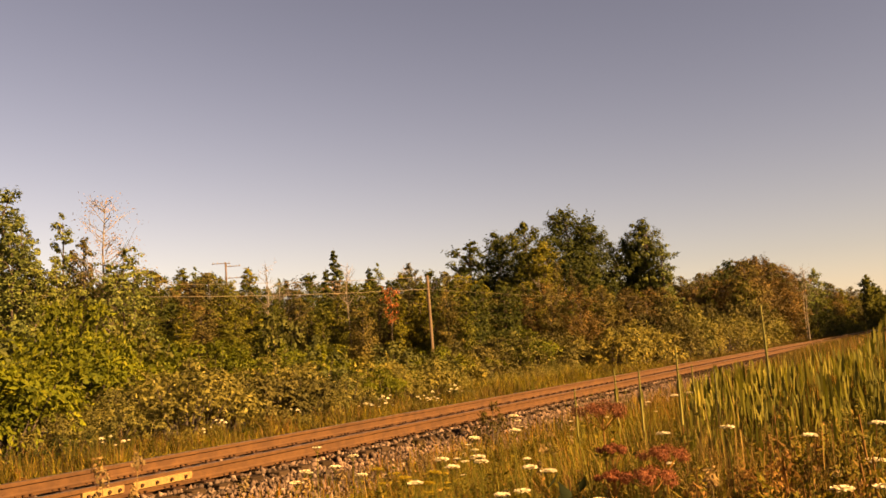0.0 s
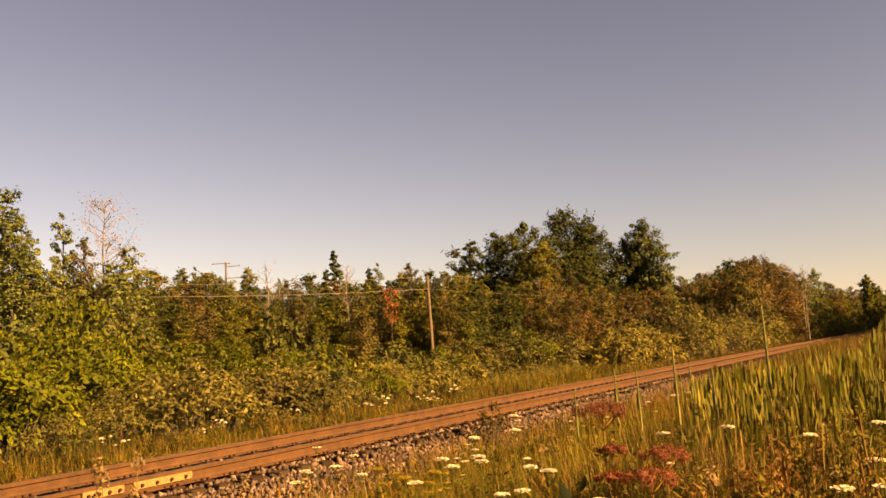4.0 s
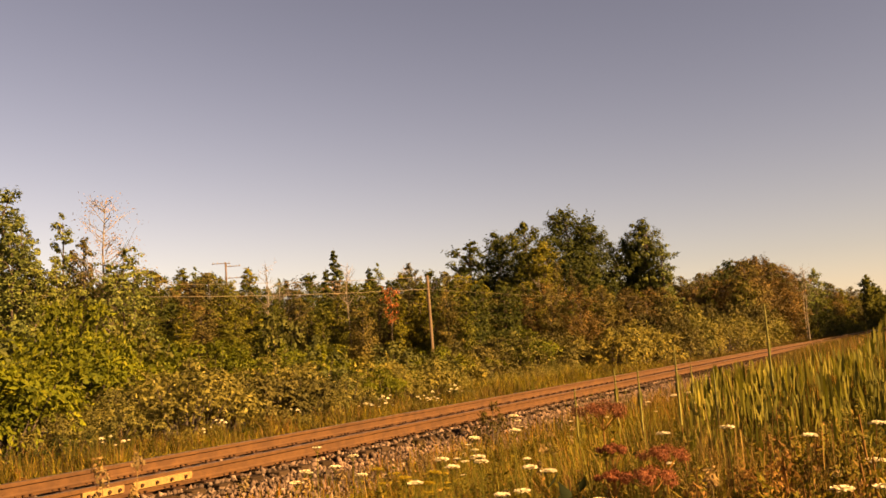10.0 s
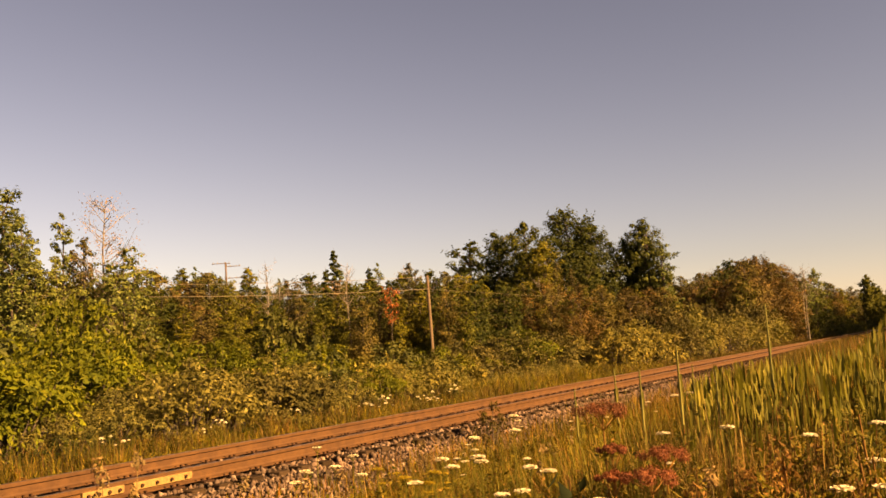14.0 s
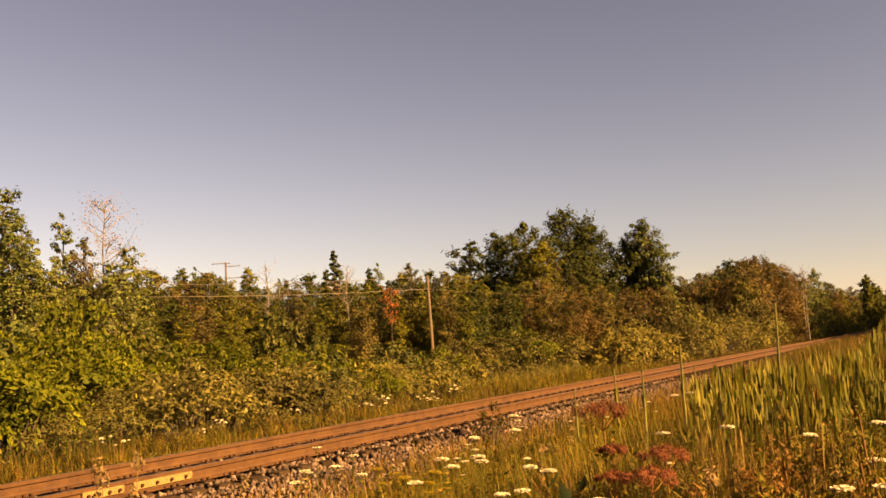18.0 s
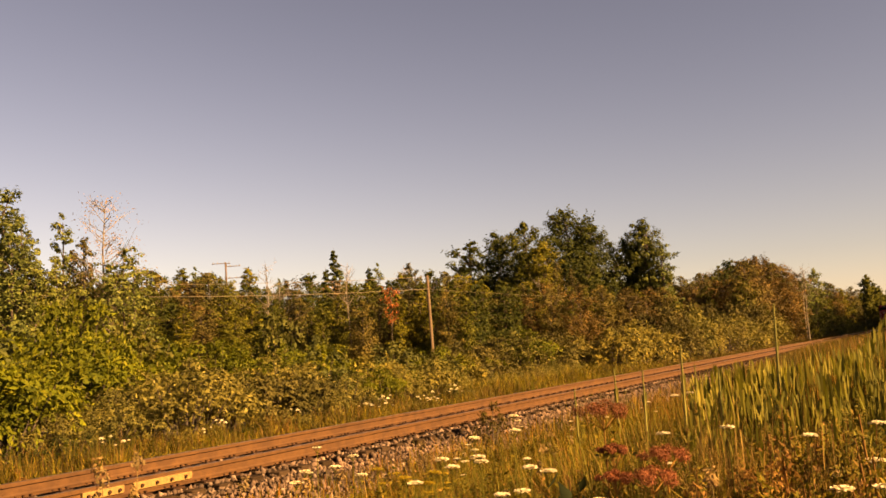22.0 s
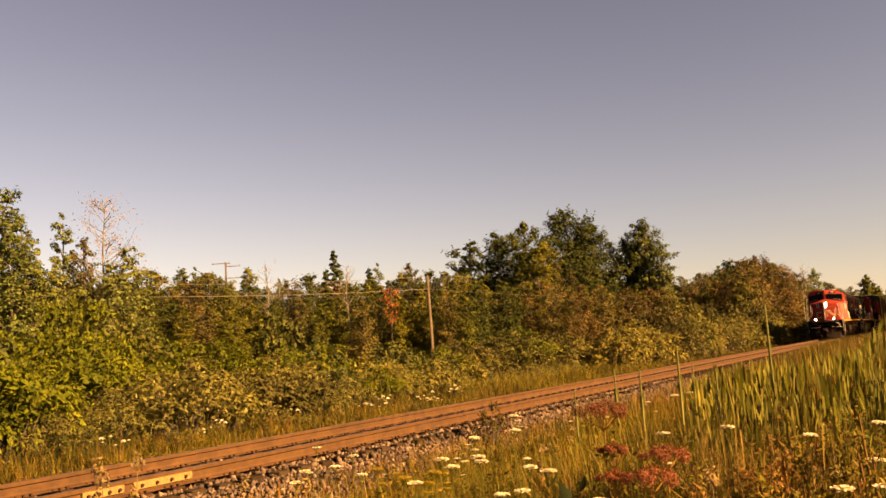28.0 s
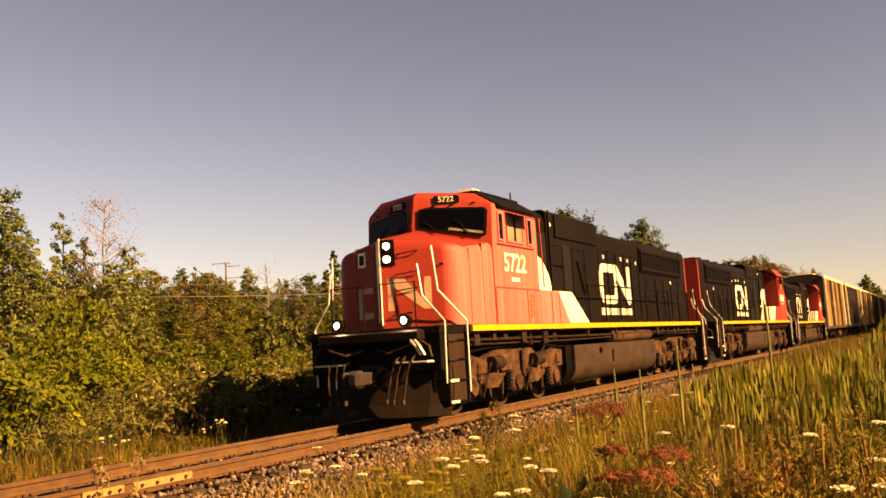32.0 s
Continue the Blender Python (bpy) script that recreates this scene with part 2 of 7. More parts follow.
def shell(c, r, n, low=0.55, rise=0.0):
    """n points in the outer layer of an ellipsoid, and the ways outward."""
    d = unit(rng.normal(size=(n, 3)) + np.array([0, 0, rise]))
    rad = rng.uniform(low, 1.0, n)[:, None] ** 0.6
    return np.asarray(c) + d * rad * np.asarray(r), d


def bars(paths, sides=5):
    """Tapered limbs: paths of (point, radius); returns vertices and quads."""
    v, f = [], []
    for path in paths:
        base = len(v)
        pts = [Vector(p) for p, _ in path]
        for i, (p, r) in enumerate(path):
            d = (pts[min(i + 1, len(pts) - 1)] - pts[max(i - 1, 0)]).normalized()
            s = d.cross(Vector((0.3, 0.9, 0.1))).normalized()
            u = s.cross(d)
            for k in range(sides):
                a = k * math.tau / sides
                v.append(pts[i] + (s * math.cos(a) + u * math.sin(a)) * r)
        for i in range(len(path) - 1):
            for k in range(sides):
                a, b = base + i * sides + k, base + i * sides + (k + 1) % sides
                f.append((a, b, b + sides, a + sides))
    return np.array([tuple(p) for p in v]), np.array(f)


def smooth_step(a, b, v):
    t = min(max((v - a) / (b - a), 0.0), 1.0)
    return t * t * (3 - 2 * t)


def ground_z(x, y):
    """Height of the ground: an embankment under the track, a weedy slope, a verge where the eye stands."""
    d = y - TY
    a = abs(d)
    if a < 1.75:
        return -0.44
    bank = -0.44 - 0.33 * min((a - 1.75) / 1.15, 1.0)
    if d < 0:
        z = bank + 0.2 * smooth_step(3.5, 6.0, a) + 0.2 * smooth_step(6.0, 9.0, a)
    else:
        z = bank + 0.1 * smooth_step(3.0, 6.0, a) - 0.1 * smooth_step(10, 60, a)
    bumps = 0.07 * noise.noise((x * 0.35, y * 0.35, 0.0)) + 0.12 * noise.noise((x * 0.05, y * 0.05, 3.0))
    return z + bumps * smooth_step(2.4, 4.0, a)


# ---- ground and track ----
def ground_sheet():
    xs = np.concatenate([np.linspace(-60, -8, 14), np.linspace(-7, 60, 135), np.linspace(62, 200, 60), np.linspace(230, 1500, 20), [2600, 4800]])
    ys = np.concatenate([[-4800, -1500, -400, -120, -50, -25], np.linspace(-12, 0, 13), np.linspace(0.4, 22, 55), np.linspace(23, 120, 50), [180, 300, 600, 1500, 4800]])
    v = np.array([(x, y, ground_z(x, y)) for x in xs for y in ys])
    ny = len(ys)
    i = (np.arange(len(xs) - 1)[:, None] * ny + np.arange(ny - 1)[None]).ravel()[:, None]
    f = i + np.array([0, ny, ny + 1, 1])
    ob = new("ground", mesh_of("ground", v, f, [M_SOIL], smooth=True))
    tagged(ob, "rough meadow ground, brown soil under weeds and dry grass", "ground", kind="structure")


ground_sheet()


def rail_profile():
    """A steel rail in section: foot, web and head, as (y, z) round the outline."""
    return [(-0.076, -0.19), (0.076, -0.19), (0.076, -0.178), (0.02, -0.158), (0.009, -0.135), (0.009, -0.06), (0.036, -0.046),
            (0.038, -0.008), (0.03, 0.0), (-0.03, 0.0), (-0.038, -0.008), (-0.036, -0.046), (-0.009, -0.06), (-0.009, -0.135), (-0.02, -0.158), (-0.076, -0.178)]


def railway():
    track = new("railway_track")
    track.location = (0, TY, 0)
    tagged(track, "single railway line of rusty steel rails on dark timber ties", "railway track", kind="structure")
    bm = bmesh.new()
    # stone bed under the ties
    xs = list(np.linspace(-40, 120, 161)) + [200, 400, 700]
    prof = [(-2.95, -0.86), (-2.3, -0.54), (-1.72, -0.36), (-1.22, -0.31), (-0.6, -0.235), (0.6, -0.235), (1.72, -0.25), (2.3, -0.52), (2.95, -0.86), (2.0, -1.0), (-2.0, -1.0)]
    loft(bm, [[(x, y + 0.05 * noise.noise((x * 0.8, y, 1)), z + 0.035 * noise.noise((x * 0.9, y * 2, 5)) * (abs(y) > 1)) for y, z in prof] for x in xs])
    part("ballast_bed", bm, M_BALLAST, track, "grey-brown crushed stone bed")
    for side in (-0.7525, 0.7525):
        bm = bmesh.new()
        loft(bm, [[(x, side + y, z) for y, z in rail_profile()] for x in (-60, 0, 40, 120, 300, 700)])
        rl = part("rail", bm, M_RAIL, track, "rusty steel rail")
        bm = bmesh.new()
        box(bm, -60, 700, side - 0.026, side + 0.026, -0.002, 0.0025)
        part("rail_head", bm, M_HEAD, rl, "worn running surface")
    # joint bars with bolts on the near rail
    for x0, x1 in ((6.35, 6.92), (7.06, 7.98)):
        bm = bmesh.new()
        plate(bm, [(x0, -0.7525 - 0.018, -0.15), (x0, -0.7525 - 0.045, -0.135), (x0, -0.7525 - 0.05, -0.055), (x0, -0.7525 - 0.035, -0.046), (x0, -0.7525 - 0.008, -0.052), (x0, -0.7525 - 0.008, -0.14)], (x1 - x0, 0, 0))
        jb = part("joint_bar", bm, M_JOINT, track, "pale yellowed joint bar")
        for k in range(4):
            bm = bmesh.new()
            disc(bm, (x0 + (x1 - x0) * (k + 0.5) / 4, -0.7525 - 0.058, -0.095), (0, 1, 0), 0.022, 0.03, 6)
            part("bolt", bm, M_PLATE, jb)
    # ties, with plates, spikes and anchors
    bm = bmesh.new()
    box(bm, -0.115, 0.115, -1.3, 1.3, -0.38, -0.212, 0.012)
    tie_me = bpy.data.meshes.new("tie")
    bm.to_mesh(tie_me)
    bm.free()
    tie_me.materials.append(M_TIE)
    bm = bmesh.new()
    for s in (-0.7525, 0.7525):
        box(bm, -0.09, 0.09, s - 0.17, s + 0.17, -0.214, -0.19)
        for dx in (-0.05, 0.05):
            for dy in (-0.09, 0.09):
                box(bm, dx - 0.012, dx + 0.012, s + dy - 0.018, s + dy + 0.018, -0.19, -0.162)
        for dx in (-0.14,):
            box(bm, dx - 0.014, dx + 0.014, s - 0.085, s + 0.085, -0.2, -0.165, 0.008)
    fix_me = bpy.data.meshes.new("tie_plate")
    bm.to_mesh(fix_me)
    bm.free()
    fix_me.materials.append(M_PLATE)
    for k in range(200):
        x = -2 + k * 0.508
        t = new("tie", tie_me)
        t.parent = track
        t.location = (x + rng.uniform(-0.03, 0.03), rng.uniform(-0.05, 0.05), rng.uniform(-0.008, 0.004))
        t.rotation_euler = (0, 0, rng.uniform(-0.012, 0.012))
        g = new("tie_plate", fix_me)
        g.parent = track
        g.location = (x, 0, 0)
    far = bmesh.new()
    for k in range(200, 420):
        x = -2 + k * 0.508
        box(far, x - 0.115, x + 0.115, -1.3, 1.3, -0.38, -0.212)
    tagged(part("far_ties", far, M_TIE, track), kind="stuff")


railway()


def stones():
    """Crushed stone: angular lumps on the shoulders and between the ties."""
    base = np.array([(1, 0, 0), (-1, 0, 0), (0, 1, 0), (0, -1, 0), (0, 0, 1), (0, 0, -1)], float)
    tri = np.array([(0, 2, 4), (2, 1, 4), (1, 3, 4), (3, 0, 4), (2, 0, 5), (1, 2, 5), (3, 1, 5), (0, 3, 5)])
    vs, fs, n = [], [], 0
    def lay(count, x0, x1, d0, d1, big):
        nonlocal n
        xs = x0 + (x1 - x0) * rng.random(count) ** 1.5
        ds = rng.uniform(d0, d1, count)
        for x, d in zip(xs, ds):
            a = abs(d)
            z = -0.225 if a < 1.15 else -0.275 - 0.14 * (a - 1.15) + rng.uniform(-0.03, 0.02) if a < 1.72 and d < 0 else (-0.36 - 0.17 * (a - 1.72) / 0.58 if a < 2.3 else max(-0.53 - 0.3 * (a - 2.3) / 0.65, -0.73))
            lump = big * rng.triangular(0.5, 0.85, 1.9)
            r = rng.uniform(0.45, 1.0, (6, 1)) * lump * np.array([1, 0.85, 0.7])
            q = np.array(Euler(rng.uniform(0, 6.28, 3)).to_matrix())
            vs.append((base * r) @ q.T + (x, TY + d, z + lump * 0.22))
            fs.append(tri + n)
            n += 6
    lay(15000, 2, 30, -3.3, -1.0, 0.05)
    lay(1500, 3, 14, -4.4, -2.9, 0.05)
    lay(3500, 30, 110, -2.9, -1.25, 0.055)
    lay(3500, 3, 45, -0.6, 0.6, 0.035)
    lay(3000, 4, 60, 1.0, 2.6, 0.042)
    ob = new("ballast_stones", mesh_of("ballast_stones", np.concatenate(vs), np.concatenate(fs), [M_STONE]))
    tagged(ob, "loose grey-brown crushed stone beside the rails", "ballast", kind="stuff")


stones()

# ---- vegetation ----
def plant_mesh(name, limbs, leaf_sets, bark, wild=0.46):
    """Returns the limb mesh and the leaf meshes of a plant."""
    out = []
    if limbs:
        v, f = bars(limbs)
        out.append(("stem", mesh_of(name + "_stem", v, f, [bark], smooth=True)))
    for nm, pts, outw, size, long, mat, *along in leaf_sets:
        v, f = leaves(pts, size, outw, long, 0.0, wild, *along)
        out.append((nm, mesh_of(name + "_" + nm, v, f, [mat])))
    return out


def assemble(name, meshes, label, category):
    ob = new(name)
    tagged(ob, label, category)
    for nm, me in meshes:
        o = new(nm, me)
        o.parent = ob
        if category == "shrub":
            tagged(o, kind="stuff")
    return ob


def shrub(name, h, w, count, size, mat, label, clumps=12, long=1.7, bark=M_BARK, low=0.16, gap=1.0, inner=0.16):
    """A many-stemmed bush: stems fan out to clumps of arching leafy shoots, with dark gaps between them."""
    limbs, pts, outs, ways = [], [], [], []
    n = count // clumps
    for k in range(clumps):
        a = k * 2.4 + rng.uniform(-0.5, 0.5)
        rr = w * 0.5 * math.sqrt((k + 0.5) / clumps) * 0.92
        top = h * (1.0 - 0.6 * (rr / (w * 0.5)) ** 2.4) * rng.uniform(0.7, 1.0)
        r = np.array([w * 0.155, w * 0.155, h * 0.17]) * rng.uniform(0.75, 1.3) / gap
        c = np.array([rr * math.cos(a), rr * math.sin(a), max(top - r[2], h * low)])
        limbs.append([((c[0] * 0.1, c[1] * 0.1, -0.05), 0.022), (tuple(c * [0.5, 0.5, 0.45]), 0.015), (tuple(c + [0, 0, r[2] * 0.6]), 0.004)])
        p, d = shell(c, r * 0.8, int(n * 0.28), 0.6, 0.45)
        pts.append(p); outs.append(d); ways.append(rng.normal(size=p.shape))
        # arching shoots: they rise out of the clump, lean over and hang at the tip
        shoots = 11
        for _ in range(shoots):
            d0 = unit(rng.normal(size=(1, 3)) * [1, 1, 0.7] + [[0.5 * math.cos(a), 0.5 * math.sin(a), 0.65]])[0]
            m = max(int(n * 0.56 / shoots), 3)
            t = np.sort(rng.uniform(0.25, 1.0, m))[:, None]
            reach = rng.uniform(1.0, 1.85)
            fall = rng.uniform(0.35, 0.9)
            p = c + d0 * r * reach * t - np.array([0, 0, 1.0]) * r[2] * fall * t ** 2.2
            way = d0 * r * reach - np.array([0, 0, 1.0]) * r[2] * fall * 2.2 * t ** 1.2
            way = unit(way)
            side = unit(np.cross(way, [[0.1, 0.2, 1.0]])) * np.where(np.arange(m) % 2, 1.0, -1.0)[:, None]
            pts.append(p + side * size * 0.35)
            outs.append(np.repeat(d0[None] * 0.55, m, 0) + [[0, 0, 0.55]])
            ways.append(way * 0.8 + side * 0.8 - [[0, 0, 0.25]])
        # thin inner leaves down to the ground
        m = int(n * inner)
        p = c * [1, 1, 0] + np.stack([rng.normal(size=m) * w * 0.13, rng.normal(size=m) * w * 0.13, rng.uniform(0.04 if inner > 0.1 else 0.35, 1, m) * c[2]], 1)
        pts.append(p); outs.append(rng.normal(size=(m, 3))); ways.append(rng.normal(size=(m, 3)))
    p = np.concatenate(pts)
    keep = p[:, 2] > 0.02
    return assemble(name, plant_mesh(name, limbs, [("foliage", p[keep], np.concatenate(outs)[keep], size, long, mat, np.concatenate(ways)[keep])], bark), label, "shrub")


def tree(name, h, w, count, size, mat, label, base=0.25, limbs_n=14, bark=M_BARK, trunk=0.016, lean=0.0, long=1.5, airy=0.5, round_=1.0, flat_=0.55, ragged=0.3, core=0.16, fine=1.0):
    """A tapered trunk, limbs out to an uneven envelope, and branchlets along each limb that end in sprays of leaves.
    round_: 1 a domed crown, 0 a pointed one; flat_: how flat the sprays lie; ragged: how far limbs fall short of the envelope."""
    limbs = [[((0, 0, -0.2), h * trunk), ((lean * h * 0.2, 0.01 * h, h * 0.3), h * trunk * 0.8), ((lean * h * 0.5, 0, h * 0.6), h * trunk * 0.5), ((lean * h, 0, h * 0.95), h * 0.002)]]
    sprays = []
    for k in range(limbs_n):
        q = (k + 0.5) / limbs_n
        at = q ** 0.78
        z = base + (1 - base) * at
        dome = math.sqrt(max(0.05, 1 - ((at - 0.4) / 0.63) ** 2))
        prof = dome * round_ + (1 - round_) * (1.1 - at) ** 0.7
        reach = w * 0.47 * prof * rng.uniform(1 - 1.6 * ragged, 1 + 0.25 * ragged)
        a = k * 2.4 + rng.uniform(-0.5, 0.5)
        tip = np.array([reach * math.cos(a) + lean * h * z, reach * math.sin(a), h * z * rng.uniform(0.95, 1.0)])
        j = max(tip[2] - reach * rng.uniform(0.5, 0.9) - 0.05 * h, base * h * 0.6)
        root = np.array([lean * j, 0, j])
        limbs.append([(tuple(root), h * trunk * 0.36), (tuple((root + tip) / 2 + [0, 0, 0.015 * h]), h * trunk * 0.2), (tuple(tip), h * trunk * 0.05)])
        for _ in range(5 + int(3 * prof)):
            u = rng.uniform(0.4, 1.0)
            c = root + (tip - root) * u + rng.normal(size=3) * np.array([0.085, 0.085, 0.05]) * w * (0.5 + 0.6 * prof)
            limbs.append([(tuple(root + (tip - root) * u * 0.85), h * trunk * 0.1), (tuple(c), h * trunk * 0.03)])
            sprays.append((c, w * rng.uniform(0.06, 0.12) * (0.8 + 0.3 * prof) * fine))
    for _ in range(4):
        # the leading shoots
        sprays.append((np.array([lean * h, 0, h * rng.uniform(0.93, 0.99)]) + rng.normal(size=3) * [0.04 * w, 0.04 * w, 0], w * rng.uniform(0.035, 0.065)))
    pts, outs = [], []
    n = int(count * (1 - core) / len(sprays))
    for c, r in sprays:
        tilt = unit(rng.normal(size=(1, 3)) * 0.25 + [[0, 0, 1.0]])[0]
        p, d = shell((0, 0, 0), np.array([r, r, r]), n, airy, 0.3)
        p = p - np.outer(p @ tilt, tilt) * (1 - flat_)
        away = c - np.array([lean * c[2], 0, h * (base + 1) * 0.45])
        away = away / (np.linalg.norm(away) + 1e-6)
        pts.append(c + p)
        outs.append(d * 1.1 + away * 0.35)
        # loose shoots at the rim
        d0 = unit(rng.normal(size=(1, 3)) + away[None] * 0.8 + [[0, 0, 0.3]])[0]
        t = rng.uniform(0.7, 1.4, (max(n // 8, 2), 1))
        pts.append(c + d0 * r * t + rng.normal(size=(len(t), 3)) * size * 0.5)
        outs.append(np.repeat(d0[None], len(t), 0))
    m = int(count * core)
    d = unit(rng.normal(size=(m, 3)))
    mid = np.array([lean * h * 0.55, 0, h * (base + (1 - base) * 0.45)])
    pts.append(mid + d * rng.random((m, 1)) ** 0.4 * np.array([w * 0.36 * (0.55 + 0.45 * round_), w * 0.36 * (0.55 + 0.45 * round_), h * (1 - base) * 0.4]))
    outs.append(d)
    meshes = plant_mesh(name, limbs, [("crown", np.concatenate(pts), np.concatenate(outs), size, long, mat)], bark, 0.3)
    meshes[0] = ("trunk", meshes[0][1])
    return assemble(name, meshes, label, "tree")


def conifer(name, h, w, count, mat, label):
    """A spruce: whorls of drooping boughs, shorter towards the tip."""
    limbs = [[((0, 0, -0.2), h * 0.014), ((0, 0, h * 0.5), h * 0.009), ((0, 0, h), h * 0.001)]]
    pts, outs = [], []
    boughs = 60
    for k in range(boughs):
        q = 0.08 + 0.9 * k / boughs
        ln = w * 0.5 * (1 - q) ** 0.85 * rng.uniform(0.65, 1.15) + 0.12
        a = k * 2.4
        d = np.array([math.cos(a), math.sin(a), rng.uniform(-0.25, 0.25)])
        b = np.array([0, 0, h * q])
        limbs.append([(tuple(b), h * 0.003), (tuple(b + d * ln * 0.6), h * 0.002), (tuple(b + d * ln), 0.002)])
        n = int(count / boughs)
        t = rng.uniform(0.1, 1, (n, 1))
        pts.append(b + d * ln * t + rng.normal(size=(n, 3)) * np.array([0.07, 0.07, 0.05]) * ln * (1.2 - 0.6 * t))
        outs.append(np.repeat(d[None], n, 0))
    meshes = plant_mesh(name, limbs, [("crown", np.concatenate(pts), np.concatenate(outs), h * 0.03, 2.8, mat)], M_BARK)
    meshes[0] = ("trunk", meshes[0][1])
    return assemble(name, meshes, label, "tree")


def dead_tree(name, h, label, twigs=40, bark=M_BIRCH, leaf=None, width=0.3):
    """A bare tree: pale trunk, forking limbs and fine twigs, with a few dry leaves."""
    limbs = [[((0, 0, -0.2), h * 0.009), ((0.01 * h, 0, h * 0.4), h * 0.007), ((-0.01 * h, 0.01 * h, h * 0.75), h * 0.004), ((0.01 * h, 0, h), h * 0.0015)]]
    tips = []
    for k in range(twigs):
        q = rng.uniform(0.5, 0.97)
        a = rng.uniform(0, math.tau)
        ln = h * width * (1.25 - q) * rng.uniform(0.35, 1.3)
        b = np.array([0, 0, h * q])
        d = np.array([math.cos(a), math.sin(a), rng.uniform(0.3, 1.0)])
        e = b + d * ln
        limbs.append([(tuple(b), h * 0.0022), (tuple(b + d * ln * 0.5 + [0, 0, -0.02 * ln]), h * 0.0014), (tuple(e), h * 0.0007)])
        for _ in range(2):
            g = b + d * ln * rng.uniform(0.4, 0.9)
            e2 = g + (d + rng.normal(size=3) * 0.6) * ln * 0.4
            limbs.append([(tuple(g), h * 0.0013), (tuple(e2), h * 0.0005)])
            tips += [e, e2]
    sets = []
    if leaf:
        c = np.repeat(np.array(tips), leaf[1], 0)
        sets = [("crown", c + rng.normal(size=c.shape) * h * 0.02, rng.normal(size=c.shape), h * 0.008, 1.6, leaf[0])]
    meshes = plant_mesh(name, limbs, sets, bark)
    meshes[0] = ("trunk", meshes[0][1])
    return assemble(name, meshes, label, "tree")


def put(ob, x, y, s=1.0, turn=0.0, sz=None, sink=0.0):
    """Moves the first of a kind, or a copy of it, to its place on the ground."""
    m = pose(x, y, ground_z(x, y) - sink, 0, 0, turn) @ Matrix.Diagonal((s, s, sz or s, 1))
    c = copy_thing(ob, m)
    return c


def remove(ob):
    for o in (*ob.children_recursive, ob):
        bpy.data.objects.remove(o)


def ramp_at(pairs, v):
    """Linear reading between (place, value) pairs."""
    return float(np.interp(v, [p[0] for p in pairs], [p[1] for p in pairs]))

# ---- planting: hedge beside the line, scrub behind it, woods in the distance ----
kinds = {
    "bright": [shrub("shrub", 2.0, 2.2, 4200, 0.105, L_BRIGHT, "bright green broad-leaved shrub in the lineside thicket", 15, 2.4, low=0.5, inner=0.03) for _ in range(3)],
    "olive": [shrub("shrub", 2.0, 2.3, 3400, 0.095, L_OLIVE, "silvery olive-green shrub in the lineside thicket", 16, 2.0, low=0.42, inner=0.03) for _ in range(3)],
    "mid": [shrub("shrub", 2.0, 2.4, 2600, 0.125, L_MID, "green shrub in the overgrown scrub") for _ in range(3)],
    "yellow": [shrub("shrub", 2.0, 2.0, 2200, 0.12, L_YELLOW, "yellow-green shrub in the overgrown scrub") for _ in range(2)],
    "dark": [shrub("shrub", 2.0, 2.2, 1500, 0.13, L_DARK, "dark green growth, also standing for the shade at the thicket's foot", 10, 3.2) for _ in range(2)],
    "brown": [shrub("shrub", 2.0, 2.0, 2600, 0.11, L_BROWN, "brown-tinged shrub beside the railway") for _ in range(2)],
}


def row(x0, x1, step, y, jitter, tall, mix, group, wide=1.0):
    """A row of shrubs; tall: height along x; mix: names of kinds to draw from."""
    x = x0
    while x < x1:
        kind = mix[int(rng.integers(len(mix)))]
        src = kinds[kind][int(rng.integers(len(kinds[kind])))]
        h = ramp_at(tall, x) * rng.uniform(0.62, 1.2)
        s = max(0.55, min(h / 2.0, 1.6)) * rng.uniform(0.85, 1.1) * wide
        c = put(src, x, y + rng.uniform(-jitter, jitter), s, rng.uniform(0, 360), h / 2.0, 0.05)
        tagged(c, group=group)
        x += step * rng.uniform(0.75, 1.25) * max(0.8, s)


HEDGE = "thicket along the railway"
row(7.5, 11.5, 0.9, 16.6, 0.4, [(7, 2.6), (10, 2.9), (12, 2.4)], ["bright", "bright", "mid"], HEDGE)
row(8.5, 13.0, 0.9, 18.6, 0.6, [(8, 3.6), (11, 3.4), (14, 2.6)], ["bright", "bright"], HEDGE)
row(9.5, 17.0, 1.1, 21.0, 0.7, [(9, 4.0), (13, 3.8), (17, 3.0)], ["bright", "bright", "yellow"], HEDGE)
row(10.5, 22.0, 1.4, 24.0, 0.9, [(10, 4.8), (15, 4.4), (22, 3.4)], ["bright", "mid", "bright"], HEDGE)
row(11.4, 20.0, 0.85, 16.4, 0.4, [(11, 1.9), (13, 2.1), (16, 2.3), (20, 1.7)], ["olive", "olive", "olive", "brown"], HEDGE)
row(13.0, 22.0, 1.2, 18.6, 0.6, [(13, 2.4), (22, 2.2)], ["olive", "bright", "olive"], HEDGE)
row(20.0, 28.4, 1.0, 16.4, 0.5, [(20, 1.6), (28, 1.45)], ["olive", "mid", "olive", "brown", "bright"], HEDGE)
row(29.0, 34.0, 1.1, 18.4, 0.5, [(29, 1.6), (34, 1.9)], ["olive", "mid", "olive"], HEDGE)
row(33.0, 50.0, 0.95, 19.6, 0.5, [(33, 2.2), (42, 2.9), (50, 3.1)], ["olive", "olive", "bright", "brown"], HEDGE, 1.1)
row(22.0, 31.0, 1.5, 18.8, 0.8, [(22, 2.1), (31, 2.2)], ["mid", "bright", "yellow"], HEDGE)
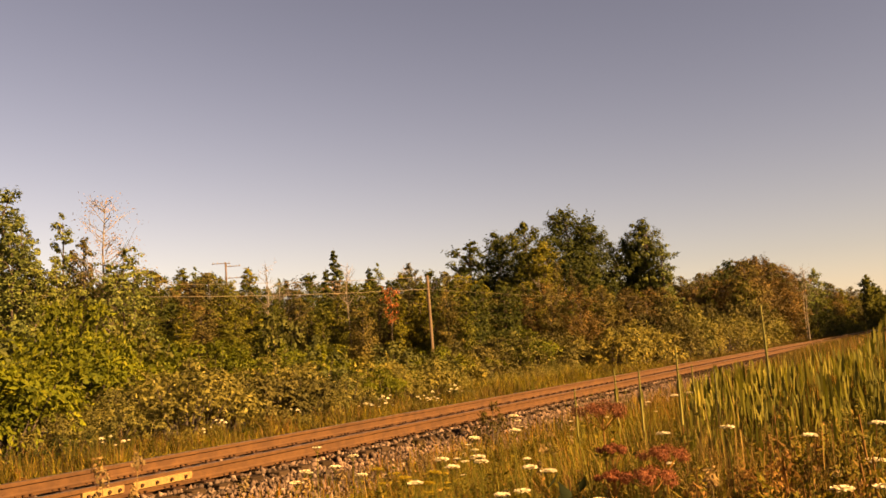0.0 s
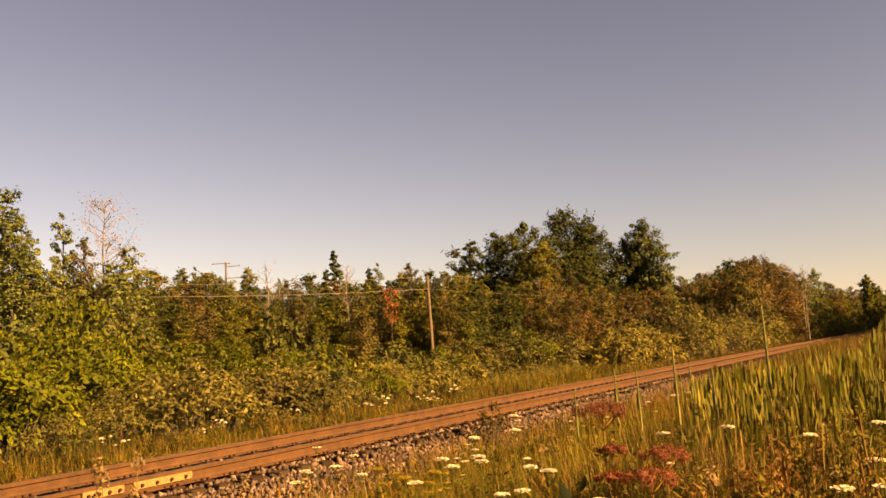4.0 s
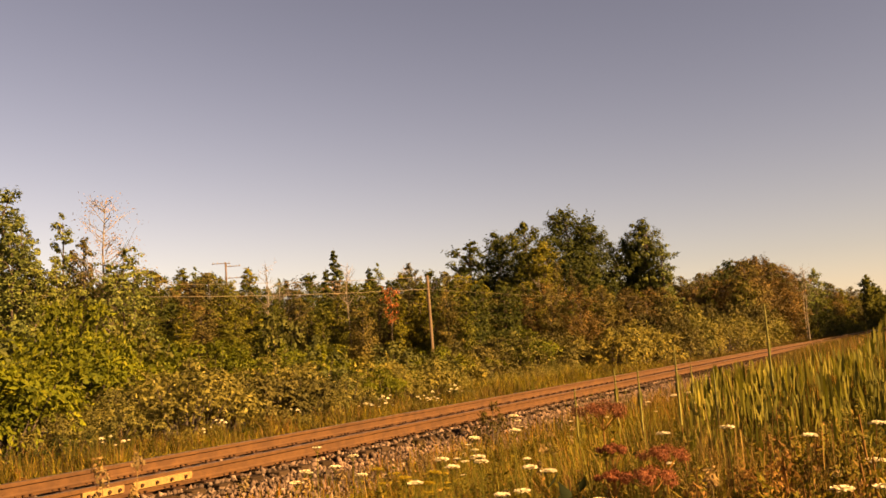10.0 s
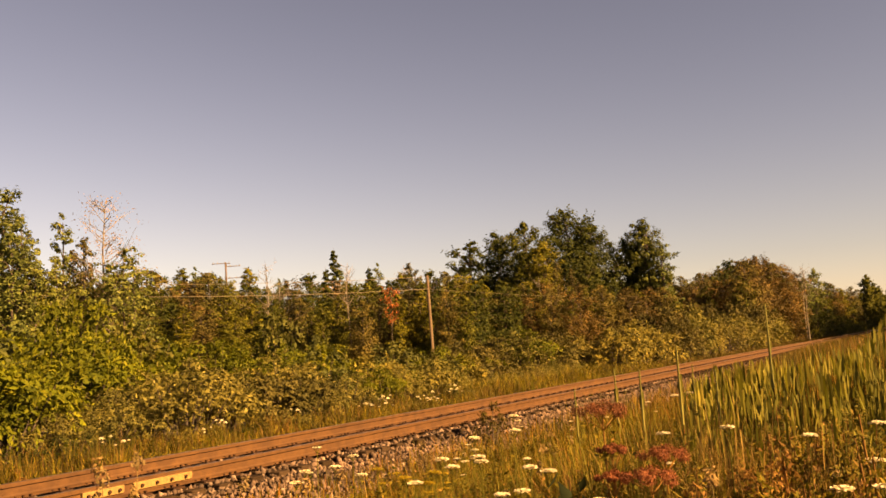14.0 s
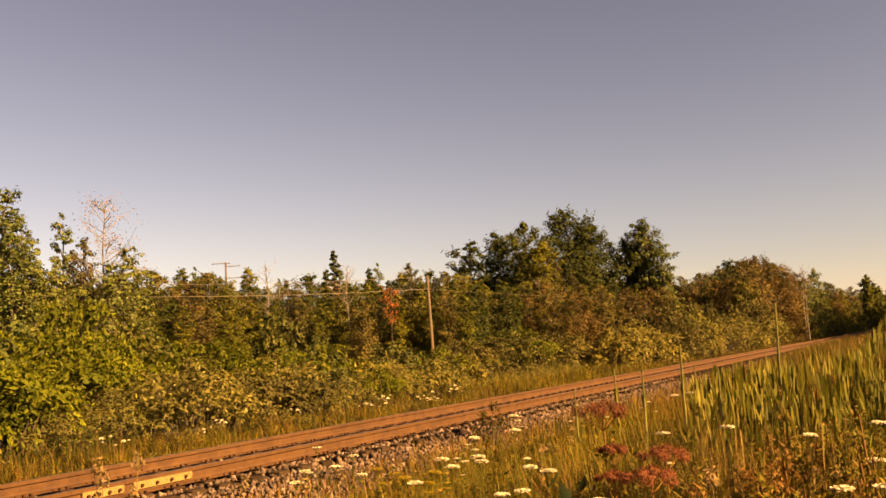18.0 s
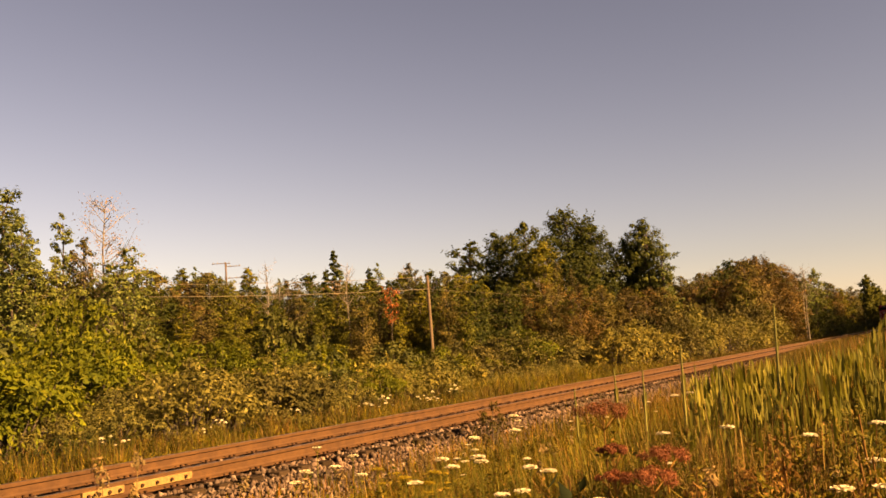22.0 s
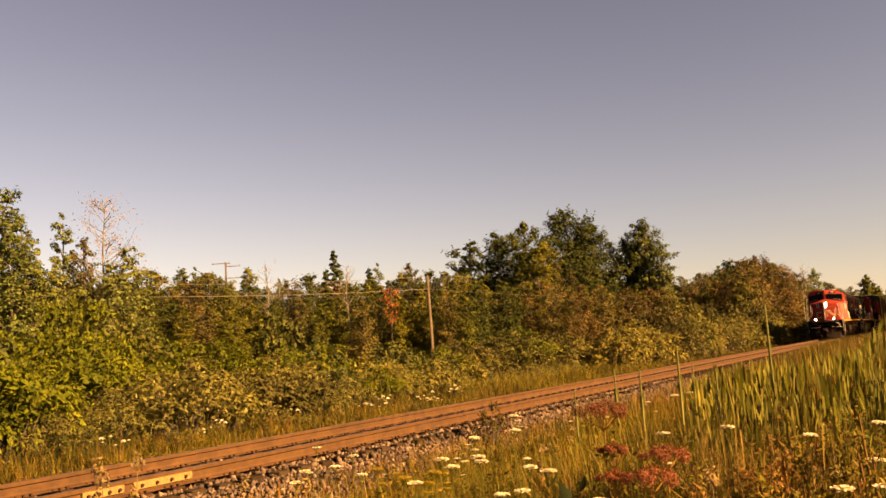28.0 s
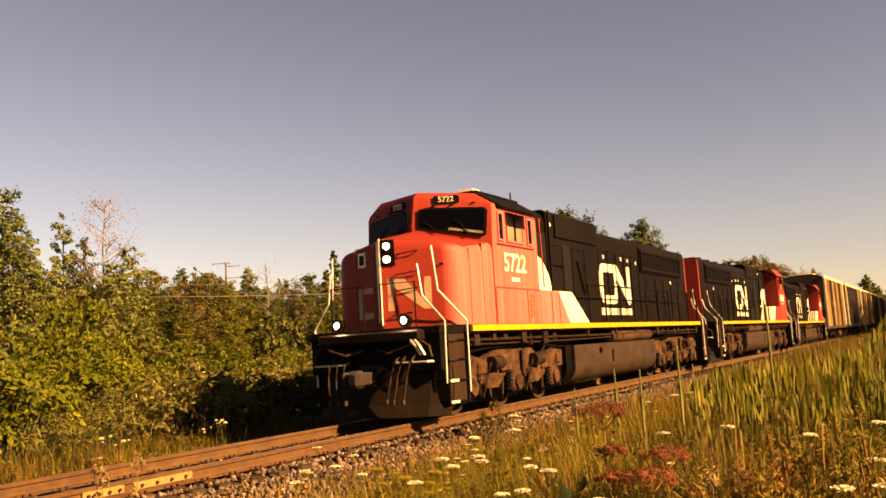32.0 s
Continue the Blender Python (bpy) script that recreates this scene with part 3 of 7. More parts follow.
row(31.5, 47.0, 1.0, 17.9, 0.4, [(31, 1.0), (47, 1.2)], ["olive", "olive", "mid"], HEDGE)
row(47.5, 56.0, 1.1, 16.6, 0.4, [(47, 3.2), (50, 3.7), (56, 3.9)], ["brown", "brown", "olive", "mid"], HEDGE)
row(50.5, 66.0, 1.4, 18.2, 0.8, [(50, 3.8), (66, 4.4)], ["brown", "mid", "brown"], HEDGE)
row(56.0, 96.0, 1.7, 16.2, 0.6, [(56, 3.4), (75, 3.6), (96, 4.2)], ["brown", "olive", "mid", "brown"], HEDGE)
row(60.0, 130.0, 2.4, 18.2, 1.0, [(60, 4.6), (95, 6.0), (130, 6.5)], ["brown", "brown", "mid"], HEDGE, 1.2)
# dark kinds are added far off to stand for shade below the trees
row(125.0, 330.0, 4.2, 18.0, 1.2, [(125, 5.5), (200, 6.5), (330, 8.0)], ["dark", "brown", "dark"], HEDGE, 1.8)
row(128.0, 300.0, 3.2, 16.0, 0.5, [(128, 2.4), (300, 3.4)], ["dark"], HEDGE, 1.5)
# low dark growth: the shade of the thicket's hollow foot put into leaf colour
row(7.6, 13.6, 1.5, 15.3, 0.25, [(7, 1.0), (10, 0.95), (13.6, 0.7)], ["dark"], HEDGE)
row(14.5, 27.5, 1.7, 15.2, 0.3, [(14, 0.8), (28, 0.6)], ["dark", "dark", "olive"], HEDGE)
SCRUB = "scrub behind the thicket"
for yy, n0, n1, stp, hh in ((21.5, 12, 62, 1.9, 2.5), (25, 13, 66, 2.1, 2.75), (29, 15, 66, 2.4, 2.95), (34, 18, 68, 2.9, 3.1), (40, 22, 70, 3.6, 3.2), (47, 26, 74, 4.2, 3.3)):
    row(n0, n1, stp, yy, 1.2, [(n0, hh * 1.15), (n0 + 8, hh), (n1, hh * 1.05)], ["mid", "bright", "mid", "yellow", "bright"], SCRUB, 1.15)

row(41, 60, 2.6, 32, 1.4, [(41, 3.2), (60, 3.4)], ["mid", "brown", "olive"], SCRUB, 1.15)
woods = [
    tree("tree", 9.0, 5.4, 5200, 0.21, L_WOODS, "leafy green tree in the distant woods", 0.05, 18, round_=0.7, core=0.35, ragged=0.22),
    tree("tree", 9.0, 5.0, 5200, 0.21, L_DARK, "dark green tree in the distant woods", 0.05, 18, round_=0.8, core=0.35, ragged=0.22),
    tree("tree", 9.0, 5.6, 5200, 0.2, L_RUSSET, "russet-tinged tree in the distant woods", 0.04, 18, round_=0.85, core=0.35, ragged=0.2),
    tree("tree", 9.0, 5.2, 5200, 0.2, L_BROWN, "olive-brown tree in the distant woods", 0.04, 18, round_=0.75, core=0.35, ragged=0.22),
    tree("tree", 9.0, 3.4, 4000, 0.18, L_WOODS, "slender green tree in the distant woods", 0.05, 20, round_=0.2, core=0.32, ragged=0.25),
    tree("tree", 9.0, 6.2, 5600, 0.21, L_MID, "broad lit green tree in the distant woods", 0.06, 20, round_=0.9, core=0.35, ragged=0.22),
]


def grove(count, a0, a1, d0, d1, tall, mix, group):
    """Trees between two bearings (degrees from the track) and two distances; tall: height by bearing."""
    for k in range(count):
        a = a0 + (a1 - a0) * (k + rng.uniform(0, 1)) / count
        d = d0 + (d1 - d0) * rng.random() ** 1.2
        x, y = d * math.cos(radians(a)), d * math.sin(radians(a))
        if y < 15.5:
            continue
        h = ramp_at(tall, a) * d / d0 * rng.uniform(0.82, 1.08)
        tagged(put(woods[mix[k % len(mix)]], x, y, h / 9.0 * rng.uniform(0.9, 1.2), rng.uniform(0, 360), h / 9.0), group=group)


WOODS = "woods behind the scrub"
grove(95, 29, 62, 60, 95, [(29, 7.0), (33, 6.9), (40, 7.1), (46, 7.5), (62, 7.5)], [0, 1, 4, 3, 4, 1, 2, 0, 4], WOODS)
grove(34, 29, 62, 50, 60, [(29, 5.6), (62, 5.4)], [4, 1, 4, 0, 4, 3], WOODS)
grove(13, 27, 37, 48, 58, [(27, 5.2), (37, 5.4)], [4, 1, 4, 3], WOODS)
grove(12, 19, 28, 55, 66, [(19, 5.0), (28, 5.6)], [3, 4, 2, 4, 1], WOODS)
grove(34, 15, 30, 62, 80, [(15, 4.8), (30, 6.8)], [0, 2, 3, 4, 2], WOODS)
grove(60, 8, 18, 105, 150, [(4.7, 5.6), (5.3, 6.1), (6.9, 6.8), (7.8, 7.4), (8.6, 8.2), (9.7, 9.5), (10.7, 10.1), (12.1, 9.2), (13.2, 8.7), (15.4, 8.1)], [2, 3, 0, 2, 3, 2, 1], WOODS)
grove(30, 3.5, 10, 150, 260, [(4.7, 7.1), (5.3, 7.8), (6.9, 8.9), (7.8, 9.6), (8.6, 10.9), (9.7, 12.7), (10.7, 13.6), (12.1, 12.3), (13.2, 11.5), (15.4, 10.6)], [2, 1, 0, 2, 3], WOODS)

grove(26, 1.6, 4.6, 340, 620, [(1.6, 12.0), (4.6, 11.0)], [1, 0, 2, 0], WOODS)

# trees on the sunny side, beyond the edge of the view, shade the line in the distance
x = 93.0
while x < 300:
    y = min(x * 0.0454 - 4.4, 3.4) - rng.uniform(0, 1.6)
    h = ramp_at([(93, 7.9), (112, 9.0), (124, 11.8), (150, 12.4), (300, 13.0)], x) * rng.uniform(0.88, 1.06)
    tagged(put(woods[int(rng.choice((0, 1, 5, 3)))], x, y, 1.15, rng.uniform(0, 360), h / 9.0), group="trees on the near side of the line")
    x += rng.uniform(2.4, 4.4) if x < 116 else rng.uniform(1.6, 3.0)

# single trees that stand out
aspen = tree("aspen_tree", 9.2, 3.6, 5600, 0.14, L_ASPEN, "tall grey-green aspen above the thicket", 0.1, 24, bark=M_BARK, trunk=0.01, round_=0.35, flat_=0.8, ragged=0.32, airy=0.35, core=0.1, fine=0.75)
aspen_thin = tree("aspen_tree", 8.4, 1.7, 2200, 0.125, L_ASPEN, "slim grey-green aspen above the thicket", 0.3, 15, bark=M_BARK, trunk=0.008, round_=0.3, flat_=0.9, ragged=0.3, airy=0.4, core=0.12)
aspen_brown = tree("aspen_tree", 7.0, 1.9, 1800, 0.115, L_BROWN, "half-dry brownish aspen in the thicket", 0.2, 14, bark=M_BARK, trunk=0.008, round_=0.3, flat_=0.9, airy=0.4, core=0.1)
aspen_low = tree("aspen_tree", 6.0, 3.0, 2000, 0.12, L_ASPEN, "low spreading aspen with loose layered sprays", 0.3, 13, bark=M_BARK, trunk=0.008, round_=0.8, flat_=0.35, ragged=0.35, airy=0.3, core=0.05, fine=0.8)
oak = tree("oak_tree", 14.0, 8.0, 12500, 0.25, L_DARK, "broad dark green oak above the scrub", 0.16, 26, round_=0.9, flat_=0.6, core=0.25)
oak_small = tree("oak_tree", 11.0, 5.4, 7000, 0.24, L_DARK, "small dark green oak at the edge of the scrub", 0.1, 18, round_=0.85, flat_=0.6, core=0.25)
oak_big = tree("oak_tree", 16.0, 11.5, 19000, 0.27, L_DARK, "tall broad dark green oak with gaps in its crown", 0.2, 32, round_=1.0, flat_=0.5, ragged=0.36, core=0.22)
oak_light = tree("oak_tree", 14.5, 6.4, 11000, 0.25, L_WOODS, "green oak lit by low sun", 0.15, 22, round_=0.8, flat_=0.6, core=0.25)
ash = tree("ash_tree", 15.0, 7.6, 13000, 0.24, L_DARK, "tall dark green tree with an open crown", 0.12, 26, round_=0.65, flat_=0.6, core=0.25)
ash_light = tree("ash_tree", 12.5, 4.0, 4000, 0.2, L_ASPEN, "pale green airy tree beside a darker one", 0.2, 18, round_=0.5, flat_=0.6, ragged=0.36, airy=0.35, core=0.1)
airy_tree = tree("tree", 10.0, 4.2, 3000, 0.22, L_ASPEN, "thin-crowned pale green tree beside the railway", 0.3, 18, round_=0.6, flat_=0.6, ragged=0.36, airy=0.3, core=0.05)
spruce = conifer("spruce_tree", 11.0, 4.0, 5200, L_DARK, "dark green spruce standing above the woods")
cone = tree("cedar_tree", 15.0, 6.0, 7000, 0.5, L_WOODS, "dark rounded evergreen beside the railway", 0.04, 24, round_=0.55, ragged=0.06, core=0.45)
birch = dead_tree("dead_birch_tree", 9.0, "half-dead pale birch with dry pinkish twigs", 46, M_BIRCH, (L_TAN, 6), 0.2)
snag = dead_tree("dead_tree", 10.0, "bare grey dead tree in the woods", 26, M_BIRCH, None, 0.25)

for src, x, y, s, turn in (
        (aspen, 17.8, 28.4, 0.940, 20), (aspen, 17.5, 26.8, 0.791, 200), (aspen, 17.4, 29.2, 0.970, 100), (aspen, 16.7, 26.1, 0.724, 300),
        (aspen_thin, 20.3, 28.5, 0.958, 20), (aspen_brown, 20.9, 28.1, 1.040, 80), (aspen_brown, 21.2, 29.1, 0.990, 10), (aspen_low, 22.0, 27.2, 1.115, 130),
        (aspen_low, 22.9, 27.7, 1.082, 40), (aspen_low, 21.0, 26.8, 1.002, 250), (aspen_low, 17.6, 26.2, 1.009, 10), (aspen_low, 18.4, 26.2, 0.963, 190),
        (oak, 80.6, 40.0, 1.016, 30), (oak_small, 77.4, 41.8, 1.178, 100), (oak_big, 85.5, 33.9, 1.014, 160), (oak_light, 78.3, 35.6, 0.986, 60),
        (oak_light, 75.3, 32.5, 0.809, 200), (oak, 85.5, 31.2, 1.014, 250), (oak_small, 78.7, 29.5, 0.931, 20), (ash, 88.1, 26.5, 0.945, 10),
        (ash, 88.5, 28.5, 0.845, 190), (ash_light, 86.7, 24.2, 0.962, 100), (ash_light, 87.3, 25.8, 1.096, 300),
        (birch, 21.5, 27.6, 0.943, 40), (aspen_thin, 48.1, 50.9, 1.15, 60),
        (aspen_thin, 59.7, 45.4, 1.2, 0), (spruce, 66.0, 44.5, 0.8, 70), (snag, 56.2, 41.7, 0.86, 30), (snag, 52.0, 38.0, 0.7, 110), (snag, 60.0, 36.0, 0.72, 50), (snag, 66.0, 36.0, 0.8, 10), (snag, 48.5, 42.5, 0.75, 70), (snag, 70.5, 31.0, 0.8, 150), (snag, 72.5, 29.0, 0.7, 20),
        (aspen_thin, 52.5, 46.0, 1.0, 10), (aspen_thin, 57.5, 42.0, 0.95, 130), (aspen_thin, 44.5, 55.0, 1.05, 200), (aspen_thin, 61.0, 38.6, 0.98, 80), (aspen_thin, 40.0, 56.0, 1.0, 300), (spruce, 52.0, 49.5, 0.8, 40), (spruce, 45.0, 54.0, 0.78, 10), (snag, 63.0, 40.7, 0.95, 200),
        (oak, 148, 28.0, 0.98, 40), (oak, 147, 33.5, 0.86, 90), (oak, 150, 24.0, 0.86, 140), (oak_light, 152, 31, 0.84, 10), (airy_tree, 139, 15.9, 1.08, 30), (airy_tree, 145, 17.5, 0.9, 80), (airy_tree, 136, 17.0, 0.95, 200),
        (spruce, 50.7, 39.0, 0.910, 10), (spruce, 47.4, 33.5, 0.716, 50), (spruce, 44.8, 35.2, 0.713, 130), (spruce, 50.4, 28.7, 0.609, 90), (spruce, 53.7, 26.7, 0.618, 200),
        (spruce, 48.5, 26.0, 0.553, 20), (spruce, 56.4, 25.7, 0.575, 300), (spruce, 61.9, 23.0, 0.593, 70), (aspen_brown, 48.9, 31.2, 1.171, 30), (aspen_brown, 48.3, 30.3, 1.087, 120),
        (snag, 41.7, 31.1, 0.757, 0), (snag, 44.5, 40.2, 0.863, 200), (aspen_thin, 49.4, 34.1, 0.986, 40), (aspen_brown, 64.7, 26.8, 1.250, 10),
        (aspen_brown, 65.1, 25.7, 1.158, 200),
        (snag, 140, 19.4, 1.1, 20), (snag, 142, 18.2, 1.05, 90), (snag, 110, 30, 1.0, 10), (cone, 249, 15.9, 0.98, 0), (cone, 262, 14.6, 0.86, 120), (snag, 120, 15.2, 1.0, 60), (snag, 118, 14.7, 0.95, 160), (spruce, 47.5, 50.1, 0.77, 20), (spruce, 49.6, 49.2, 0.72, 90), (spruce, 51.0, 48.7, 0.68, 150), (spruce, 46.2, 52.0, 0.66, 10), (spruce, 55.0, 48.5, 0.7, 30), (oak_light, 262, 15.0, 0.8, 0), (oak_light, 300, 15.6, 0.85, 90)):
    put(src, x, y, s, turn)
red = tree("tree", 5.6, 1.7, 330, 0.13, L_RED, "sapling with reddened leaves in the scrub", 0.66, 7, trunk=0.006, round_=0.4, core=0.05)
put(red, 38.2, 25.63, 1.0, 0, (4.95 - ground_z(38.2, 25.63)) / 5.6)
golden = shrub("shrub", 2.0, 1.6, 1800, 0.13, L_YELLOW, "tall golden-green shrub in the scrub", 8)
put(golden, 30.1, 26.4, 1.5, 0, 2.3)
put(golden, 31.6, 25.4, 1.2, 90, 1.7)
for src in [s for k in kinds.values() for s in k] + woods + [aspen, aspen_thin, aspen_brown, aspen_low, oak, oak_small, oak_big, oak_light, ash, ash_light, airy_tree, spruce, cone, birch, snag, red, golden]:
    remove(src)

# ---- utility poles and wires behind the scrub ----
def utility_pole(x, y, top, arms, lean, label, thick=0.11):
    ob = new("utility_pole")
    tagged(ob, label, "utility pole", "utility poles behind the scrub")
    z = ground_z(x, y)
    ob.matrix_world = pose(x, y, z, 0, 0, -60)
    h = top - z
    part("post", tube(bmesh.new(), [(0, 0, -0.4), (lean * 0.5, 0, h * 0.5), (lean, 0, h)], thick, 10, thick * 0.72), M_POLE, ob)
    for dz, u0, u1 in arms:
        arm = part("crossarm", box(bmesh.new(), lean + u0, lean + u1, -0.05, 0.05, h - dz - 0.035, h - dz + 0.035, 0.01), M_POLE, ob)
        for k in (0.06, 0.3, 0.7, 0.94):
            bm = bmesh.new()
            disc(bm, (lean + u0 + (u1 - u0) * k, 0, h - dz + 0.1), (0, 0, 1), 0.04, 0.12, 8)
            part("insulator", bm, M_WIRE, arm)
    return ob


utility_pole(41.1, 24.85, 5.48, (), -0.12, "bare leaning brown wooden utility pole in the scrub")
utility_pole(67.7, 66.7, 12.0, ((0.1, -1.5, 0.5), (0.45, 0.05, 1.6), (1.75, -0.2, 1.7)), -0.2, "wooden utility pole with crossarms above the trees", 0.13)


def wire(points, r):
    ob = part("wire", tube(bmesh.new(), points, r, 5), M_WIRE, None)
    tagged(ob, "thin sagging overhead wire between poles", "wire", "overhead wires")


for za, zb, r in ((5.4, 6.2, 0.009), (4.7, 5.6, 0.014)):
    a, b = Vector((40.9, 24.85, za)), Vector((22.6, 43.2, zb))
    wire([a.lerp(b, k / 14) - Vector((0, 0, 0.35 * (1 - (2 * k / 14 - 1) ** 2))) for k in range(15)], r)
c, d = Vector((40.9, 24.85, 4.7)), Vector((70.0, 18.5, 4.3))
wire([c.lerp(d, k / 10) - Vector((0, 0, 0.2 * (1 - (2 * k / 10 - 1) ** 2))) for k in range(11)], 0.006)

# ---- grasses, weeds and flowers ----
def grass(name, label, count, place, tall, width, mat, bend=0.35):
    """Blades of two joints; place(n) gives x, y arrays; tall(x, y, n) their heights."""
    x, y = place(count)
    z = np.array([ground_z(a, b) for a, b in zip(x, y)])
    h = tall(x, y)
    a = rng.uniform(0, math.tau, len(x))
    d = np.stack([np.cos(a), np.sin(a), np.zeros(len(x))], 1)
    s = np.stack([-np.sin(a), np.cos(a), np.zeros(len(x))], 1)
    w = (width * rng.uniform(0.6, 1.3, len(x)))[:, None]
    base = np.stack([x, y, z - 0.02], 1)
    b = (bend * rng.uniform(0.1, 1.0, len(x)) * h)[:, None]
    up = np.array([0, 0, 1.0]) * h[:, None]
    mid, tip = base + up * 0.6 + d * b * 0.35, base + up * rng.uniform(0.85, 1.0, (len(x), 1)) + d * b
    v = np.stack([base - s * w * 0.5, base + s * w * 0.5, mid + s * w * 0.45, mid - s * w * 0.45, tip], 1).reshape(-1, 3)
    i = np.arange(len(x))[:, None] * 5
    f = np.concatenate([i + [0, 1, 2], i + [0, 2, 3], i + [3, 2, 4]], 0)
    ob = new(name, mesh_of(name, v, f, [mat]))
    tagged(ob, label, "grass", kind="stuff")
    return ob


def wedge(d0, d1, power, y0, y1, a0=1.0):
    """Places in front of the eye between two distances, kept to a band of y."""
    def at(n):
        xs, ys = [], []
        while len(xs) < n:
            d = d0 + (d1 - d0) * rng.random(n * 2) ** power
            a = np.radians(rng.uniform(a0, 60, n * 2))
            x, y = d * np.cos(a), d * np.sin(a)
            ok = (y > y0) & (y < y1 + 0.3 * np.sin(x * 1.7) + 0.2 * np.sin(x * 4.1))
            xs += list(x[ok]); ys += list(y[ok])
        return np.array(xs[:n]), np.array(ys[:n])
    return at


def strip(x0, x1, power, y0, y1):
    def at(n):
        return x0 + (x1 - x0) * rng.random(n) ** power, rng.uniform(y0, y1, n)
    return at


def tall_near(x, y):
    drift = np.array([noise.noise((a * 0.6, b * 0.6, 9.0)) for a, b in zip(x, y)])
    bearing = np.degrees(np.arctan2(y, x))
    low = np.interp(bearing, [2, 12, 20, 31, 36, 44, 60], [0.8, 0.88, 1.1, 1.06, 0.84, 0.55, 0.45])
    edge = np.interp(y, [2.0, 4.5, 6.3, 6.9], [1.0, 0.95, 0.72, 0.4])
    return rng.triangular(0.25, 0.6, 1.1, len(x)) * (0.9 + 0.7 * drift) * low * edge


NEAR = "uncut summer meadow grass turning straw and rust"
grass("meadow_grass", NEAR, 60000, wedge(3.6, 13, 0.9, 0.35, 6.7), tall_near, 0.0075, L_GRASS, 0.5)
grass("meadow_grass", NEAR, 16000, wedge(3.6, 16, 0.9, 0.35, 6.2), lambda x, y: tall_near(x, y) * 1.02, 0.009, L_GREENGRASS, 0.25)
grass("meadow_grass", NEAR, 36000, wedge(11, 40, 0.8, 0.5, 6.8), tall_near, 0.015, L_GRASS)
grass("meadow_grass", NEAR, 16000, wedge(35, 130, 0.9, 1.5, 6.8), lambda x, y: tall_near(x, y) * 1.1, 0.05, L_GRASS)
grass("meadow_grass", "sparse grass growing into the ballast", 14000, strip(4, 70, 1.4, 6.1, 7.5), lambda x, y: rng.triangular(0.1, 0.25, 0.6, len(x)) * np.interp(x, [4, 12], [0.6, 1.0]), 0.011, L_GRASS)
def middle_meadow(n):
    d, a = rng.uniform(4.6, 13, n), np.radians(rng.uniform(14, 33, n))
    return d * np.cos(a), np.minimum(d * np.sin(a), 6.2 - 0.5 * rng.random(n))


grass("meadow_grass", "fine yellow-green grass thinning towards the stones", 17000, middle_meadow, lambda x, y: tall_near(x, y) * 1.0, 0.009, L_SHOOT, 0.3)


def tall_far(x, y):
    drift = np.array([noise.noise((a * 0.9, b * 0.9, 4.0)) + 0.6 * noise.noise((a * 2.6, b * 2.6, 8.0)) for a, b in zip(x, y)])
    return rng.triangular(0.12, 0.4, 0.75, len(x)) * np.clip(1.0 + 0.9 * drift, 0.3, 1.8) * np.interp(y, [11.7, 13.0], [0.5, 1.0])


def tall_bank(x, y):
    bearing = np.degrees(np.arctan2(y, x))
    top = np.interp(bearing, [1.5, 3.3, 5.7, 7.3, 8.6, 11], [1.32, 1.26, 1.2, 1.14, 0.95, 0.7])
    return (top - np.array([ground_z(a, b) for a, b in zip(x, y)])) * rng.triangular(0.6, 0.95, 1.06, len(x))


def near_edge(n):
    d, a = rng.uniform(10, 15, n), np.radians(rng.uniform(1.2, 9.5, n))
    return d * np.cos(a), d * np.sin(a)


grass("meadow_grass", "tall rusty seeding grass in the damp ground", 4600, near_edge, tall_bank, 0.012, L_GRASS, 0.15)
grass("meadow_grass", "tall green grass blades in the damp ground", 1000, near_edge, lambda x, y: tall_bank(x, y) * 0.95, 0.016, L_CATTAIL, 0.15)
def damp_ground(n):
    d, a = rng.uniform(5.5, 12.5, n), np.radians(rng.uniform(2.0, 15.0, n))
    return d * np.cos(a), d * np.sin(a)


grass("meadow_grass", "straw-coloured dead stalks among the tall weeds", 1700, damp_ground, lambda x, y: tall_near(x, y) * 1.45, 0.008, L_STRAW, 0.2)


def bank_stand(n):
    d, a = 16 + 46 * rng.random(n) ** 0.9, np.radians(rng.uniform(1.5, 12.5, n))
    x, y = d * np.cos(a), d * np.sin(a)
    ok = y < 6.7
    return x[ok], y[ok]


def tall_stand(x, y):
    """Rank growth beside the line: its tops fall off evenly with the bearing from the eye."""
    top = EYE.z + np.hypot(x, y) * np.tan(np.radians(np.interp(np.degrees(np.arctan2(y, x)), [2.5, 5, 7, 8, 9.3, 11.7], [-0.3, -0.58, -0.82, -1.1, -1.5, -2.2])))
    return np.clip(top - np.array([ground_z(a, b) for a, b in zip(x, y)]), 0.15, 1.9) * rng.triangular(0.55, 0.95, 1.04, len(x))


grass("meadow_grass", "rank straw-coloured grass beside the line", 15000, bank_stand, tall_stand, 0.03, L_VERGE, 0.25)
grass("meadow_grass", "rank green grass beside the line", 7000, bank_stand, lambda x, y: tall_stand(x, y) * 0.96, 0.04, L_WEED, 0.3)
grass("meadow_grass", "dry seeding stalks beside the line", 1500, bank_stand, lambda x, y: tall_stand(x, y) * 1.04, 0.035, L_RUST, 0.1)


